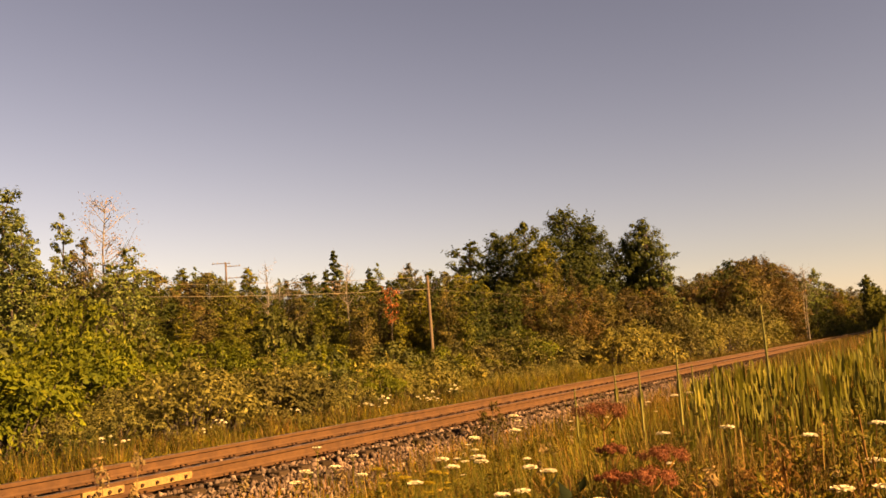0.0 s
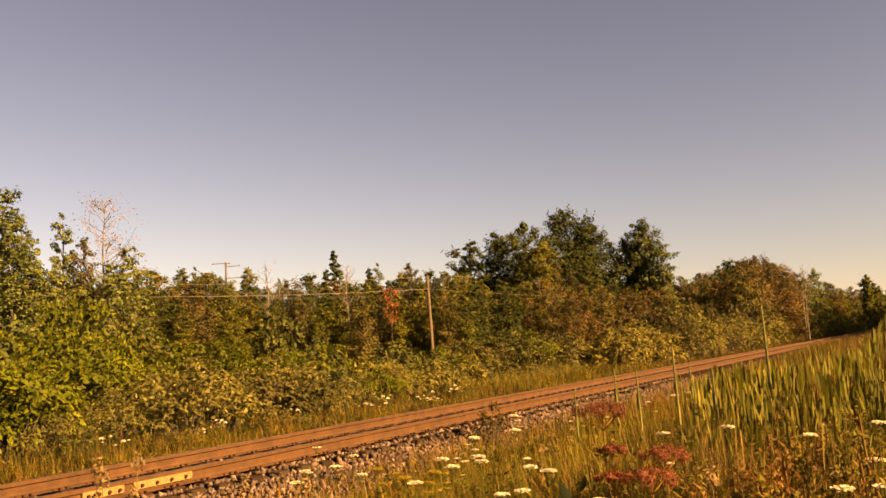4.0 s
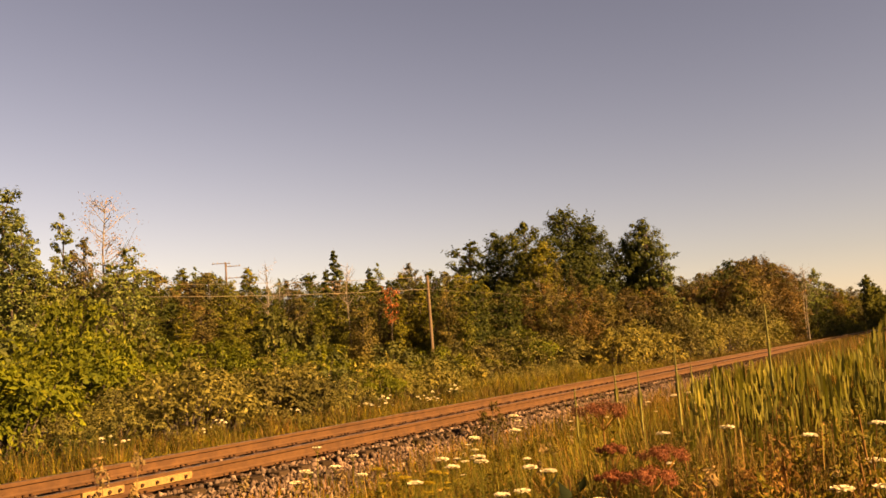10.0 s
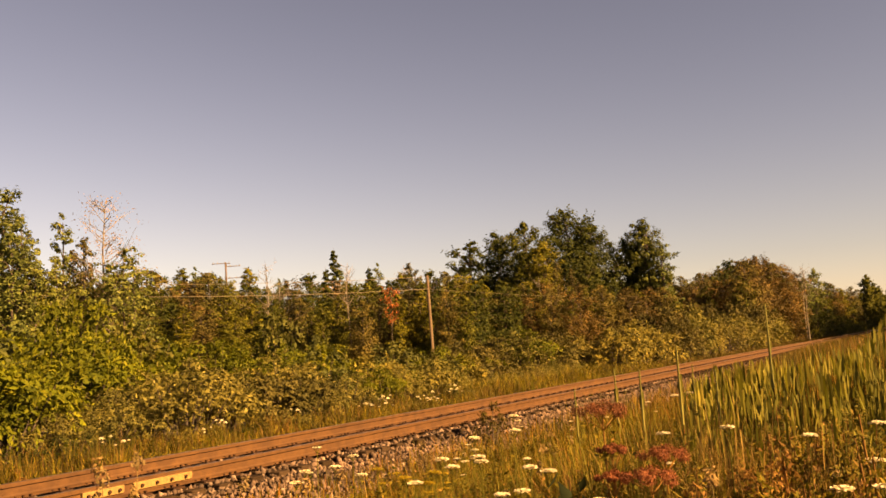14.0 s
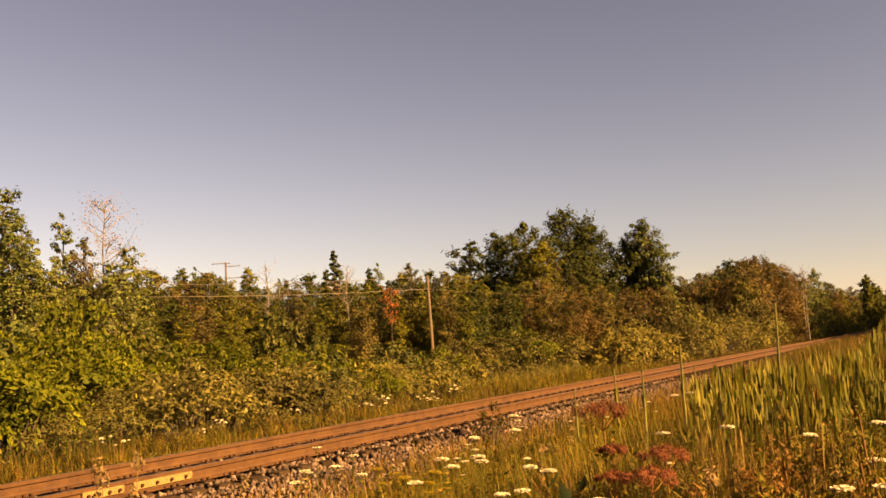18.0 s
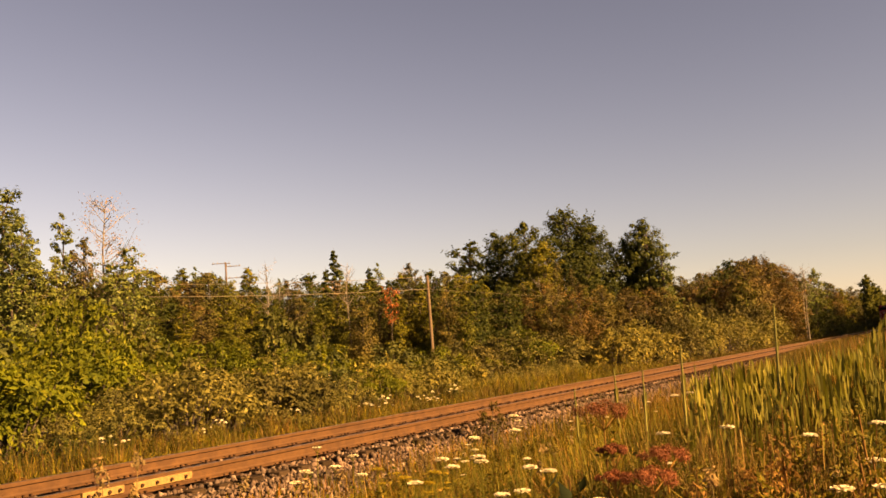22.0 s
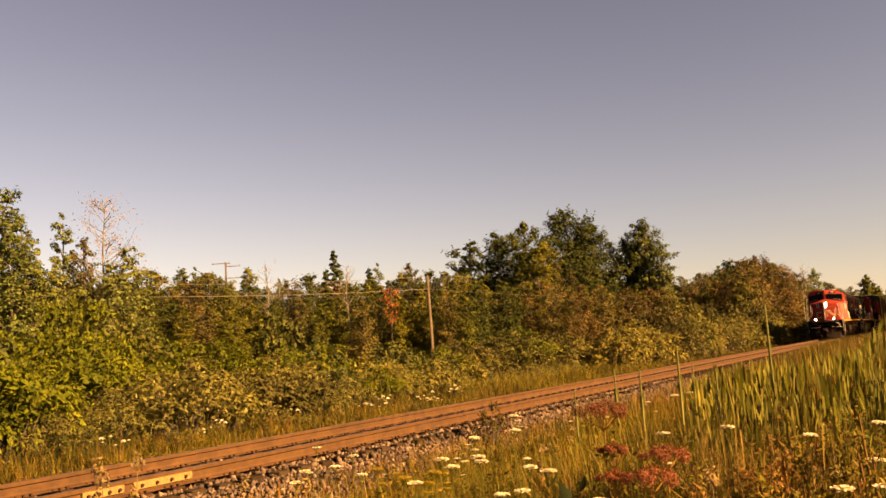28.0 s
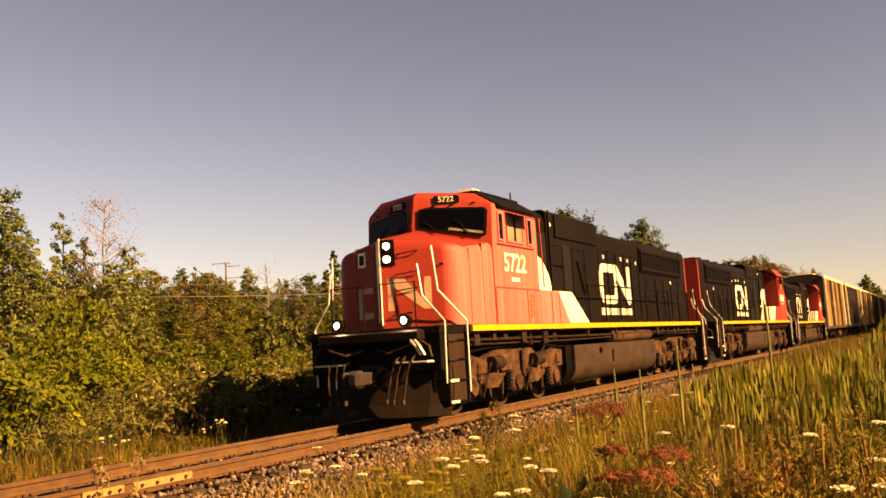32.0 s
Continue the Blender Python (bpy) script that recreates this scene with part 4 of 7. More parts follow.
def leafy_shoots(count):
    """Upright curved leaf blades that stand out of the stalks in the damp ground."""
    d, a = 6.2 + 6.5 * rng.random(count), rng.uniform(2.0, 15.0, count)
    x, y = d * np.cos(np.radians(a)), d * np.sin(np.radians(a))
    clump = np.array([noise.noise((p * 1.6, q * 1.6, 2.0)) for p, q in zip(x, y)])
    ok = (y > 0.3) & (clump > 0.0)
    x, y, a, d, clump = x[ok], y[ok], a[ok], d[ok], clump[ok]
    n = len(x)
    z = np.array([ground_z(p, q) for p, q in zip(x, y)])
    top = np.interp(a, [2.2, 3.2, 4.2, 8, 13, 16.5], [1.46, 1.4, 1.14, 1.04, 0.98, 0.75]) - 0.03 * (d - 8) + 0.25 * np.minimum(clump, 0.4)
    ln = rng.uniform(0.09, 0.22, n)
    foot = z + (top - z - ln) * (1 - 0.6 * rng.random(n) ** 1.5)
    t = rng.uniform(0, math.tau, n)
    out = np.stack([np.cos(t), np.sin(t), np.zeros(n)], 1)
    side = np.stack([-np.sin(t), np.cos(t), np.zeros(n)], 1)
    w = rng.uniform(0.006, 0.013, n)[:, None]
    base = np.stack([x, y, foot], 1)
    tilt, curl = rng.uniform(0.0, 0.16, n)[:, None], rng.uniform(-0.12, 0.2, n)[:, None]
    rows = []
    for q, k in ((0.0, 0.45), (0.35, 1.0), (0.7, 0.85), (1.0, 0.06)):
        c = base + np.array([0, 0, 1.0]) * (ln[:, None] * (q - 0.25 * curl * q * q)) + out * ln[:, None] * (tilt * q + curl * q * q)
        rows += [c - side * w * k, c + side * w * k]
    v = np.stack(rows, 1).reshape(-1, 3)
    i = np.arange(n)[:, None] * 8
    f = np.concatenate([i + [2 * r, 2 * r + 1, 2 * r + 3, 2 * r + 2] for r in range(3)], 0)
    ob = new("weed_shoots", mesh_of("weed_shoots", v, f, [L_SHOOT]))
    tagged(ob, "upright pale green leaves of tall weeds in the damp ground", "weeds", kind="stuff")


leafy_shoots(3600)


def round_the_eye(n):
    x, y = rng.uniform(-14, 5, n), rng.uniform(-9, 6.3, n)
    ok = (np.hypot(x, y) > 0.6) & ~((np.hypot(x, y) > 3.4) & (x > 1.5) & (y > 0.2))
    return x[ok], y[ok]


grass("meadow_grass", "short trodden meadow grass round the viewpoint", 14000, round_the_eye, lambda x, y: rng.uniform(0.08, 0.3, len(x)), 0.012, L_GRASS, 0.6)
grass("meadow_grass", "dead straw stalks and rusty grass near the viewpoint", 9000, wedge(3.5, 6.5, 0.9, 0.7, 5.5, 9.0), lambda x, y: tall_near(x, y) * 1.08, 0.007, L_STRAW, 0.7)
FAR = "dry brown and green grass along the far side of the track"
grass("verge_grass", FAR, 26000, strip(4, 45, 1.3, 11.7, 16.4), tall_far, 0.018, L_VERGE, 0.7)
grass("verge_grass", "yellow-green grass tufts along the far side of the track", 9000, strip(4, 45, 1.3, 11.9, 16.0), lambda x, y: tall_far(x, y) * 0.8, 0.022, L_GREENGRASS, 0.8)
grass("verge_grass", FAR, 5000, strip(29, 48, 1.0, 13.0, 18.2), tall_far, 0.026, L_GREENGRASS, 0.6)
grass("verge_grass", FAR, 12000, strip(40, 140, 1.2, 12.1, 16.2), lambda x, y: rng.uniform(0.25, 0.6, len(x)), 0.045, L_VERGE)


def weeds(name, label, count, place, top, size, mat):
    """A low tangle of broad leaves between the grasses."""
    x, y = place(count)
    z = np.array([ground_z(a, b) for a, b in zip(x, y)]) + tall_near(x, y) * top * rng.uniform(0.1, 1.0, count)
    v, f = leaves(np.stack([x, y, z], 1), size, np.array([[0, 0, 0.5]]), 2.0)
    ob = new(name, mesh_of(name, v, f, [mat]))
    tagged(ob, label, "weeds", kind="stuff")


weeds("low_weeds", "tangle of green broad-leaved weeds in the grass", 40000, wedge(3.6, 14, 0.9, 0.35, 6.6), 1.0, 0.05, L_WEED)
weeds("low_weeds", "tangle of rusty dry weeds in the grass", 19000, wedge(3.6, 14, 0.9, 0.35, 5.5, 9.0), 0.95, 0.034, L_RUST)
weeds("low_weeds", "pale dead leaves and straw lying at the edge of the stones", 2600, strip(3.5, 30, 1.4, 5.6, 7.6), 0.35, 0.06, L_TAN)
weeds("low_weeds", "tangle of green broad-leaved weeds in the grass", 9000, wedge(12, 45, 0.8, 0.5, 6.3), 0.8, 0.1, L_WEED)


def florets(c, r, n, size, dome=0.2):
    """Small petals lying in a shallow dome round c."""
    a, q = rng.uniform(0, math.tau, n), np.sqrt(rng.random(n)) * r
    p = np.stack([c[0] + q * np.cos(a), c[1] + q * np.sin(a), c[2] + dome * r * (1 - (q / r) ** 2) + rng.normal(size=n) * size * 0.15], 1)
    t = rng.uniform(0, math.tau, n)
    tip = 0.25 if dome < 0.5 else 1.1
    u = np.stack([np.cos(t), np.sin(t), rng.normal(size=n) * tip], 1) * size * 0.5
    w = np.stack([-np.sin(t), np.cos(t), rng.normal(size=n) * tip], 1) * size * 0.5
    v = np.stack([p - u, p - w, p + u, p + w], 1).reshape(-1, 3)
    i = np.arange(n)[:, None] * 4
    return v, np.concatenate([i + [0, 1, 2], i + [0, 2, 3]], 0)


def lace(tall, heads, dome=0.2):
    """Wild carrot: a thin branching stem, feathery leaves, flat white umbels."""
    ob = new("wild_carrot_plant")
    tagged(ob, "wild carrot with flat white flower heads in the grass", "wildflower")
    paths = [[((0, 0, 0), 0.005), ((0.01, 0.01, tall * 0.6), 0.004), ((0, 0, tall), 0.002)]]
    tops = [((0, 0, tall), 0.042)]
    for k in range(heads - 1):
        a = rng.uniform(0, math.tau)
        d = rng.uniform(0.08, 0.18)
        e = (d * math.cos(a), d * math.sin(a), tall * rng.uniform(0.82, 1.03))
        paths.append([((0.01, 0.01, tall * 0.55), 0.003), ((e[0] * 0.7, e[1] * 0.7, tall * 0.75), 0.002), (e, 0.0015)])
        tops.append((e, rng.uniform(0.022, 0.036)))
    for e, r in list(tops):
        for k in range(9):
            a = k * 0.7
            paths.append([((e[0], e[1], e[2] - 0.05), 0.0015), ((e[0] + r * 0.75 * math.cos(a), e[1] + r * 0.75 * math.sin(a), e[2] + 0.002), 0.001)])
    v, f = bars(paths, 4)
    part("stem", mesh_of("stem", v, f, [L_CATTAIL]), None, ob)
    for e, r in tops:
        v, f = florets(e, r, 130, r * 0.4, dome)
        part("flower_head", mesh_of("flower_head", v, f, [L_WHITE]), None, ob, "flat white umbel")
    p = np.concatenate([np.stack([rng.normal(size=12) * 0.05, rng.normal(size=12) * 0.05, rng.uniform(z - 0.06, z + 0.06, 12)], 1) for z in (tall * 0.2, tall * 0.4, tall * 0.6)])
    v, f = leaves(p, 0.07, None, 4.0)
    tagged(part("leaf_tuft", mesh_of("leaf_tuft", v, f, [L_WEED]), None, ob), kind="stuff")
    return ob


def seed_stalk(tall):
    """A dry stalk with curled brown seed heads."""
    ob = new("dry_seed_stalk")
    tagged(ob, "dry tan weed stalk with curled seed heads", "dry weed")
    v, f = bars([[((0, 0, 0), 0.006), ((0.02, 0, tall * 0.6), 0.005), ((0, 0.02, tall), 0.002)], [((0.02, 0, tall * 0.6), 0.004), ((0.09, 0.03, tall * 0.8), 0.002)]], 5)
    part("stem", mesh_of("stem", v, f, [L_TAN]), None, ob)
    for c, r in (((0, 0.02, tall), 0.045), ((0.09, 0.03, tall * 0.8), 0.035), ((0.02, 0, tall * 0.86), 0.03)):
        p, d = shell(c, np.array([r, r, r * 1.5]), 60, 0.3)
        v, f = leaves(p, 0.03, d, 1.8)
        part("seed_head", mesh_of("seed_head", v, f, [L_TAN]), None, ob)
    return ob


def joe_pye(tall, w):
    """A tall red stem with whorled leaves under a domed cluster of dusky pink florets."""
    ob = new("joe_pye_plant")
    tagged(ob, "tall wildflower with domed dusky pink flower clusters", "wildflower")
    paths = [[((0, 0, 0), 0.006), ((0.01, 0, tall * 0.6), 0.005), ((0, 0, tall * 0.97), 0.003)]]
    lobes = []
    for k in range(9):
        a = k * 2.4
        q = w * 0.5 * math.sqrt((k + 0.3) / 9)
        e = (q * math.cos(a), q * math.sin(a), tall - 0.35 * q - 0.01)
        paths.append([((0, 0, tall * 0.93 - 0.02), 0.0025), (e, 0.0015)])
        lobes.append(e)
    v, f = bars(paths, 5)
    part("stem", mesh_of("stem", v, f, [L_RUST]), None, ob, "reddish stem")
    ps = [shell(e, np.array([w * 0.17, w * 0.17, w * 0.11]), 260, 0.2) for e in lobes]
    v, f = leaves(np.concatenate([p for p, _ in ps]), 0.011, np.concatenate([d for _, d in ps]), 3.0)
    part("flower_head", mesh_of("flower_head", v, f, [L_PURPLE]), None, ob, "dusky pink flower cluster")
    for z in (0.3, 0.5, 0.7, 0.85):
        p = np.array([(0.035 * math.cos(a), 0.035 * math.sin(a), tall * z) for a in (0.3, 1.9, 3.4, 5.0)])
        v, f = leaves(p, 0.075, unit(p * [1, 1, 0]) + [[0, 0, 1.0]], 3.4)
        part("leaf_whorl", mesh_of("leaf_whorl", v, f, [L_WEED]), None, ob)
    return ob


def lance_leaf(base, way, long, wide, droop):
    """A stiff lance-shaped leaf of five joints, from its base along a way."""
    side = np.cross(way, [0.3, 0.2, 1.0])
    side = side / (np.linalg.norm(side) + 1e-6)
    v, f = [], []
    for i in range(6):
        q = i / 5
        c = base + way * long * q + np.array([way[0], way[1], 0]) * droop * q * q * long
        w = wide * 0.5 * (math.sin(math.pi * min(1, 0.12 + 0.88 * q)) ** 0.7 + 0.02)
        v += [c + side * w, c - side * w]
        if i:
            f.append((2 * i - 2, 2 * i - 1, 2 * i + 1, 2 * i))
    return mesh_of("leaf_blade", np.array(v), np.array(f), [L_CATTAIL])


def stalk_clump(tall, stems, spread, pairs=9):
    """Stiff upright stalks set with steep lance leaves, each leaf a part."""
    ob = new("tall_weed_clump")
    tagged(ob, "clump of tall stiff weeds with upright pale green lance leaves", "tall weed")
    for k in range(stems):
        a, q = rng.uniform(0, math.tau), spread * math.sqrt(rng.random())
        b = np.array([q * math.cos(a), q * math.sin(a), 0])
        h = tall * rng.uniform(0.75, 0.98)
        tip = b + np.array([rng.normal() * 0.03, rng.normal() * 0.03, h])
        part("stem", tube(bmesh.new(), [tuple(b), tuple((b + tip) / 2 + [0.01, 0, 0]), tuple(tip)], 0.006, 5, 0.003), L_CATTAIL, ob)
        for i in range(pairs):
            u = rng.uniform(0.35, 0.97)
            t = rng.uniform(0, math.tau)
            tilt = rng.uniform(0.04, 0.24)
            way = np.array([math.cos(t) * tilt, math.sin(t) * tilt, 1.0])
            part("leaf_blade", lance_leaf(b + (tip - b) * u, way / np.linalg.norm(way), rng.uniform(0.1, 0.24) * (1.25 - 0.5 * u), rng.uniform(0.014, 0.026), rng.uniform(-0.1, 0.45)), None, ob)
    return ob


def reed(tall):
    """A single stalk: thin dark stem, a pale tapering spike, steep leaves hugging it."""
    ob = new("reed_stalk")
    tagged(ob, "single tall pale green reed stalk swaying in the wind", "reed")
    part("stem", tube(bmesh.new(), [(0, 0, 0), (0.006, 0, tall * 0.45), (0, 0.004, tall * 0.84)], 0.005, 6, 0.004), L_RUST, ob, "thin brown stem")
    part("spike", tube(bmesh.new(), [(0.0, 0.004, tall * 0.68), (-0.004, 0.004, tall * 0.85), (-0.01, 0.004, tall)], 0.01, 6, 0.006), L_REED, ob, "pale green spike")
    for i in range(9):
        u, t = 0.5 + 0.045 * i + rng.uniform(-0.03, 0.03), i * 2.4
        way = np.array([math.cos(t) * 0.1, math.sin(t) * 0.1, 1.0])
        part("leaf_blade", lance_leaf(np.array([0.002, 0.003, tall * u]), way, rng.uniform(0.08, 0.16), rng.uniform(0.012, 0.024), rng.uniform(0.0, 0.9)), None, ob)
    return ob


def stand(ob, x, y, tall, built, turn=None, group="", wide=1.0):
    """A copy of a plant built to one height, stretched to another, at its place."""
    c = copy_thing(ob, pose(x, y, ground_z(x, y) - 0.01, 0, 0, rng.uniform(0, 360) if turn is None else turn) @ Matrix.Diagonal((wide, wide, tall / built, 1)))
    if group:
        tagged(c, group=group)
    return c


laces = [lace(1.15, 1), lace(1.15, 2), lace(1.15, 3)]
far_lace = lace(1.15, 3, 0.9)
FLOWERS = "wild carrot flowers in the meadow"
near_laces = [(4.12, 2.66, 1.14), (4.56, 2.49, 1.21), (4.49, 2.43, 1.19), (4.25, 2.0, 1.17), (4.2, 1.87, 1.15), (4.09, 2.1, 1.06), (4.54, 2.73, 1.21), (4.49, 2.63, 1.17), (5.57, 2.72, 1.24), (6.28, 3.08, 1.28), (5.26, 2.89, 1.24), (5.47, 1.21, 1.13), (5.28, 1.56, 1.15), (5.15, 0.7, 1.11), (4.29, 0.32, 1.13)]
more_laces = [(3.58, 0.39, 1.12), (3.78, 0.26, 1.1), (4.99, 0.34, 1.2), (8.67, 2.41, 1.22), (9.68, 2.52, 1.19), (5.58, 4.55, 1.22), (5.44, 4.08, 1.13), (4.83, 3.56, 1.07), (4.9, 4.12, 1.1), (4.56, 3.91, 1.07), (5.04, 3.95, 1.1), (4.05, 1.96, 1.08), (3.64, 1.39, 1.08)]
for k, (x, y, h) in enumerate(near_laces + more_laces):
    stand(laces[0 if k % 4 else 1], x, y, h, 1.15, group=FLOWERS)
for k in range(26):
    d, a = rng.uniform(7, 26), radians(rng.uniform(9, 33))
    if 0.8 < d * math.sin(a) < 6.2:
        stand(laces[k % 3], d * math.cos(a), d * math.sin(a), rng.uniform(0.7, 1.1), 1.15, group=FLOWERS)
for k in range(13):
    stand(far_lace, rng.uniform(17.5, 23.0), rng.uniform(12.6, 13.6), rng.uniform(0.65, 0.95), 1.15, group="wild carrot flowers across the track", wide=1.25)
for x, y in ((10.0, 13.0), (10.3, 12.8), (12.3, 12.9), (12.7, 12.7), (12.9, 13.0), (15.3, 13.0)):
    stand(far_lace, x, y, rng.uniform(0.75, 0.9), 1.15, group="wild carrot flowers across the track", wide=0.95)
seeds = seed_stalk(1.2)
for x, y, h in [(3.4, 4.45, 1.4), (3.37, 4.35, 1.33), (3.69, 4.47, 1.39), (4.16, 4.04, 1.14), (4.45, 3.72, 1.08), (4.66, 3.62, 1.1), (4.28, 1.03, 1.06)]:
    stand(seeds, x, y, h, 1.2, group="dry weed stalks")
for k in range(24):
    d, a = rng.uniform(4.5, 12), radians(rng.uniform(5, 40))
    stand(seeds, d * math.cos(a), min(d * math.sin(a), 5.5), rng.uniform(0.6, 1.0), 1.2, group="dry weed stalks")
gold = lace(1.1, 3)
tagged(gold, "yellow goldenrod flower in the grass", "wildflower")
gold.name = "goldenrod_plant"
for c in gold.children:
    if c.name.startswith("flower_head"):
        c.data.materials[0] = L_GOLD
        c["label"] = "small yellow flower cluster"
for k in range(7):
    stand(gold, 4.95 + rng.normal() * 0.12, 3.4 + rng.normal() * 0.12, rng.uniform(0.95, 1.1), 1.1, group="goldenrod")

clumps = [stalk_clump(1.6, 4, 0.18), stalk_clump(1.6, 4, 0.22, 8), stalk_clump(1.6, 3, 0.14, 10)]
CATS = "tall weeds in the damp ground"
for k in range(44):
    d = 7.4 + 4.2 * rng.random()
    a = radians(rng.uniform(2.2, 15.0) if k % 3 else rng.uniform(2.2, 7.0))
    x, y = d * math.cos(a), d * math.sin(a)
    top = np.interp(math.degrees(a), [2.2, 3.2, 4.2, 8, 13, 15], [1.5, 1.42, 1.15, 1.05, 1.02, 0.9]) - 0.03 * (d - 8)
    z = ground_z(x, y)
    stand(clumps[k % 3], x, y, (top - z) * rng.uniform(0.82, 1.06), 1.6, group=CATS)

swaying = []
# five pink flower clusters; a breath of wind moves them a little late in the shot
for x, y, h, w in ((3.47, 1.28, 1.51, 0.24), (3.48, 1.25, 1.33, 0.13), (3.39, 1.22, 1.23, 0.15), (3.45, 1.02, 1.31, 0.21), (3.34, 1.05, 1.24, 0.23)):
    jp = joe_pye(h, w)
    z = ground_z(x, y)
    still, pushed = pose(x, y, z, 0, 0, 0), pose(x, y, z, 0.12, 0.0, 0)
    swaying.append((jp, [(0.0, still), (16.0, still), (21.0, pushed), (30.0, pushed), (31.5, still), (32.0, still)]))
# reeds: degrees of lean away from the track, time by time
reeds = [reed(1.74), reed(1.94), reed(1.6)]
lean_a = [(0, -0.9), (1, 0.05), (2, -0.8), (3, 0.0), (3.5, -0.8), (5.5, -0.8), (6.5, 0.2), (7.5, -0.8), (8.5, 0.2), (11, -0.3), (14.5, 0.2), (17, 1.6), (19.5, 2.6), (21.5, 2.2), (23, 0.9), (25, 0.4), (28, 0.0), (30, 0.1), (32, 0.1)]
lean_b = [(0, 0.0), (1.5, -0.1), (2.0, -0.9), (2.5, 0.0), (3.5, -0.8), (5.5, -0.5), (6, 0.0), (9, -0.4), (12, -0.1), (14.5, 0.3), (17, 0.8), (19.5, 1.4), (21.5, 1.4), (23.5, 0.2), (27.5, 0.3), (32, 0.3)]
for x, y, top, src, lean in ((5.79, 1.57, 1.29, 0, lean_b), (6.41, 1.07, 1.54, 1, lean_a), (6.67, 2.12, 1.1, 2, lean_b), (7.55, 2.63, 1.08, 2, ()), (7.42, 2.98, 0.92, 2, ()), (6.82, 1.56, 1.08, 2, lean_b), (8.72, 2.22, 1.05, 2, lean_b)):
    h = top - ground_z(x, y)
    c = stand(reeds[src], x, y, h, (1.74, 1.94, 1.6)[src], 0, "reeds in the meadow")
    z = ground_z(x, y) - 0.01
    if lean:
        swaying.append((c, [(s, pose(x, y, z, q, 0, 0)) for s, q in lean]))
for src in laces + [far_lace, seeds, gold] + clumps + reeds:
    remove(src)


herbs = [shrub("herb_clump", 0.9, 0.6, 700, 0.036, m, t, 7, 2.4, bark=L_RUST) for m, t in ((L_HERB, "leafy green weed clump in the meadow"), (L_GREENGRASS, "yellow-green weed clump in the meadow"), (L_RUST, "rust-brown dry weed clump in the meadow"), (L_WEED, "leafy green weed clump in the meadow"))]
for k in range(70):
    # leafy clumps scattered along the far verge
    x = 5 + 40 * rng.random() ** 1.4
    c = put(herbs[(1, 0, 1, 2, 3)[k % 5]], x, rng.uniform(12.3, 15.2), rng.uniform(0.6, 1.2), rng.uniform(0, 360), rng.uniform(0.35, 0.75))
    tagged(c, category="weed", group="weed clumps on the far verge")
for k in range(210):
    d, a = 3.9 + 4.6 * rng.random(), rng.uniform(1.5, 36) if k % 5 < 3 else rng.uniform(1.5, 14)
    x, y = d * math.cos(radians(a)), d * math.sin(radians(a))
    h = np.interp(a, [2, 14, 30, 36], [1.3, 1.1, 0.7, 0.5]) * rng.uniform(0.7, 1.1) - 0.06 * (d - 4) * (a < 16)
    c = put(herbs[k % 4], x, y, rng.uniform(0.7, 1.1), rng.uniform(0, 360), h / 0.9)
    tagged(c, category="weed", group="weed clumps in the meadow")
for src in herbs:
    remove(src)


def ballast_weed():
    """The dark bushy weed that grows at the edge of the stones, and a broad-leaved one near the eye."""
    w = shrub("weed_clump", 0.75, 0.9, 1300, 0.045, L_VERGE, "dark bushy weed growing at the edge of the ballast", 7)
    c = put(w, 14.0, 7.3, 0.75, 0, 1.32)
    c["category"] = "weed"
    c = put(w, 10.6, 5.6, 0.5, 60, 1.3)
    c["category"] = "weed"
    remove(w)
    M_DOCK = foliage("dark_dock_leaf", [(0.0, (0.008, 0.012, 0.004)), (1.0, (0.016, 0.022, 0.006))], 0.1, 0.0)
    b = new("dock_plant")
    tagged(b, "broad dark-leaved weed in the grass", "weed")
    b.location = (3.41, 1.43, ground_z(3.41, 1.43))
    part("stem", tube(bmesh.new(), [(0, 0, 0), (0.01, 0, 1.2)], 0.008, 6, 0.004), L_RUST, b)
    for k in range(7):
        a = k * 2.4
        p = np.array([(0.07 * math.cos(a), 0.07 * math.sin(a), 1.06 + 0.022 * k)])
        v, f = leaves(p, 0.1, unit(p * [1, 1, 0]) + [[0, 0, 0.5]], 2.6)
        part("leaf_blade", mesh_of("leaf_blade", v, f, [M_DOCK]), None, b)


ballast_weed()

# ---- the train ----
M_RED = surface("red_orange_paint", (0.1955, 0.0255, 0.0179), (0.1275, 0.0161, 0.0110), 1.6, 0.45, 0.0, 0.5, 0.06, 30, (1, 1, 0.25), 0.0, 0.06)
M_PALE_ORANGE = surface("pale_orange_paint", (0.3600, 0.0970, 0.0864), (0.2700, 0.0514, 0.0408), 2.2, 0.55, 0.0, 0.9, 0.06, 30, (3.2000, 3.1040, 0.1680))


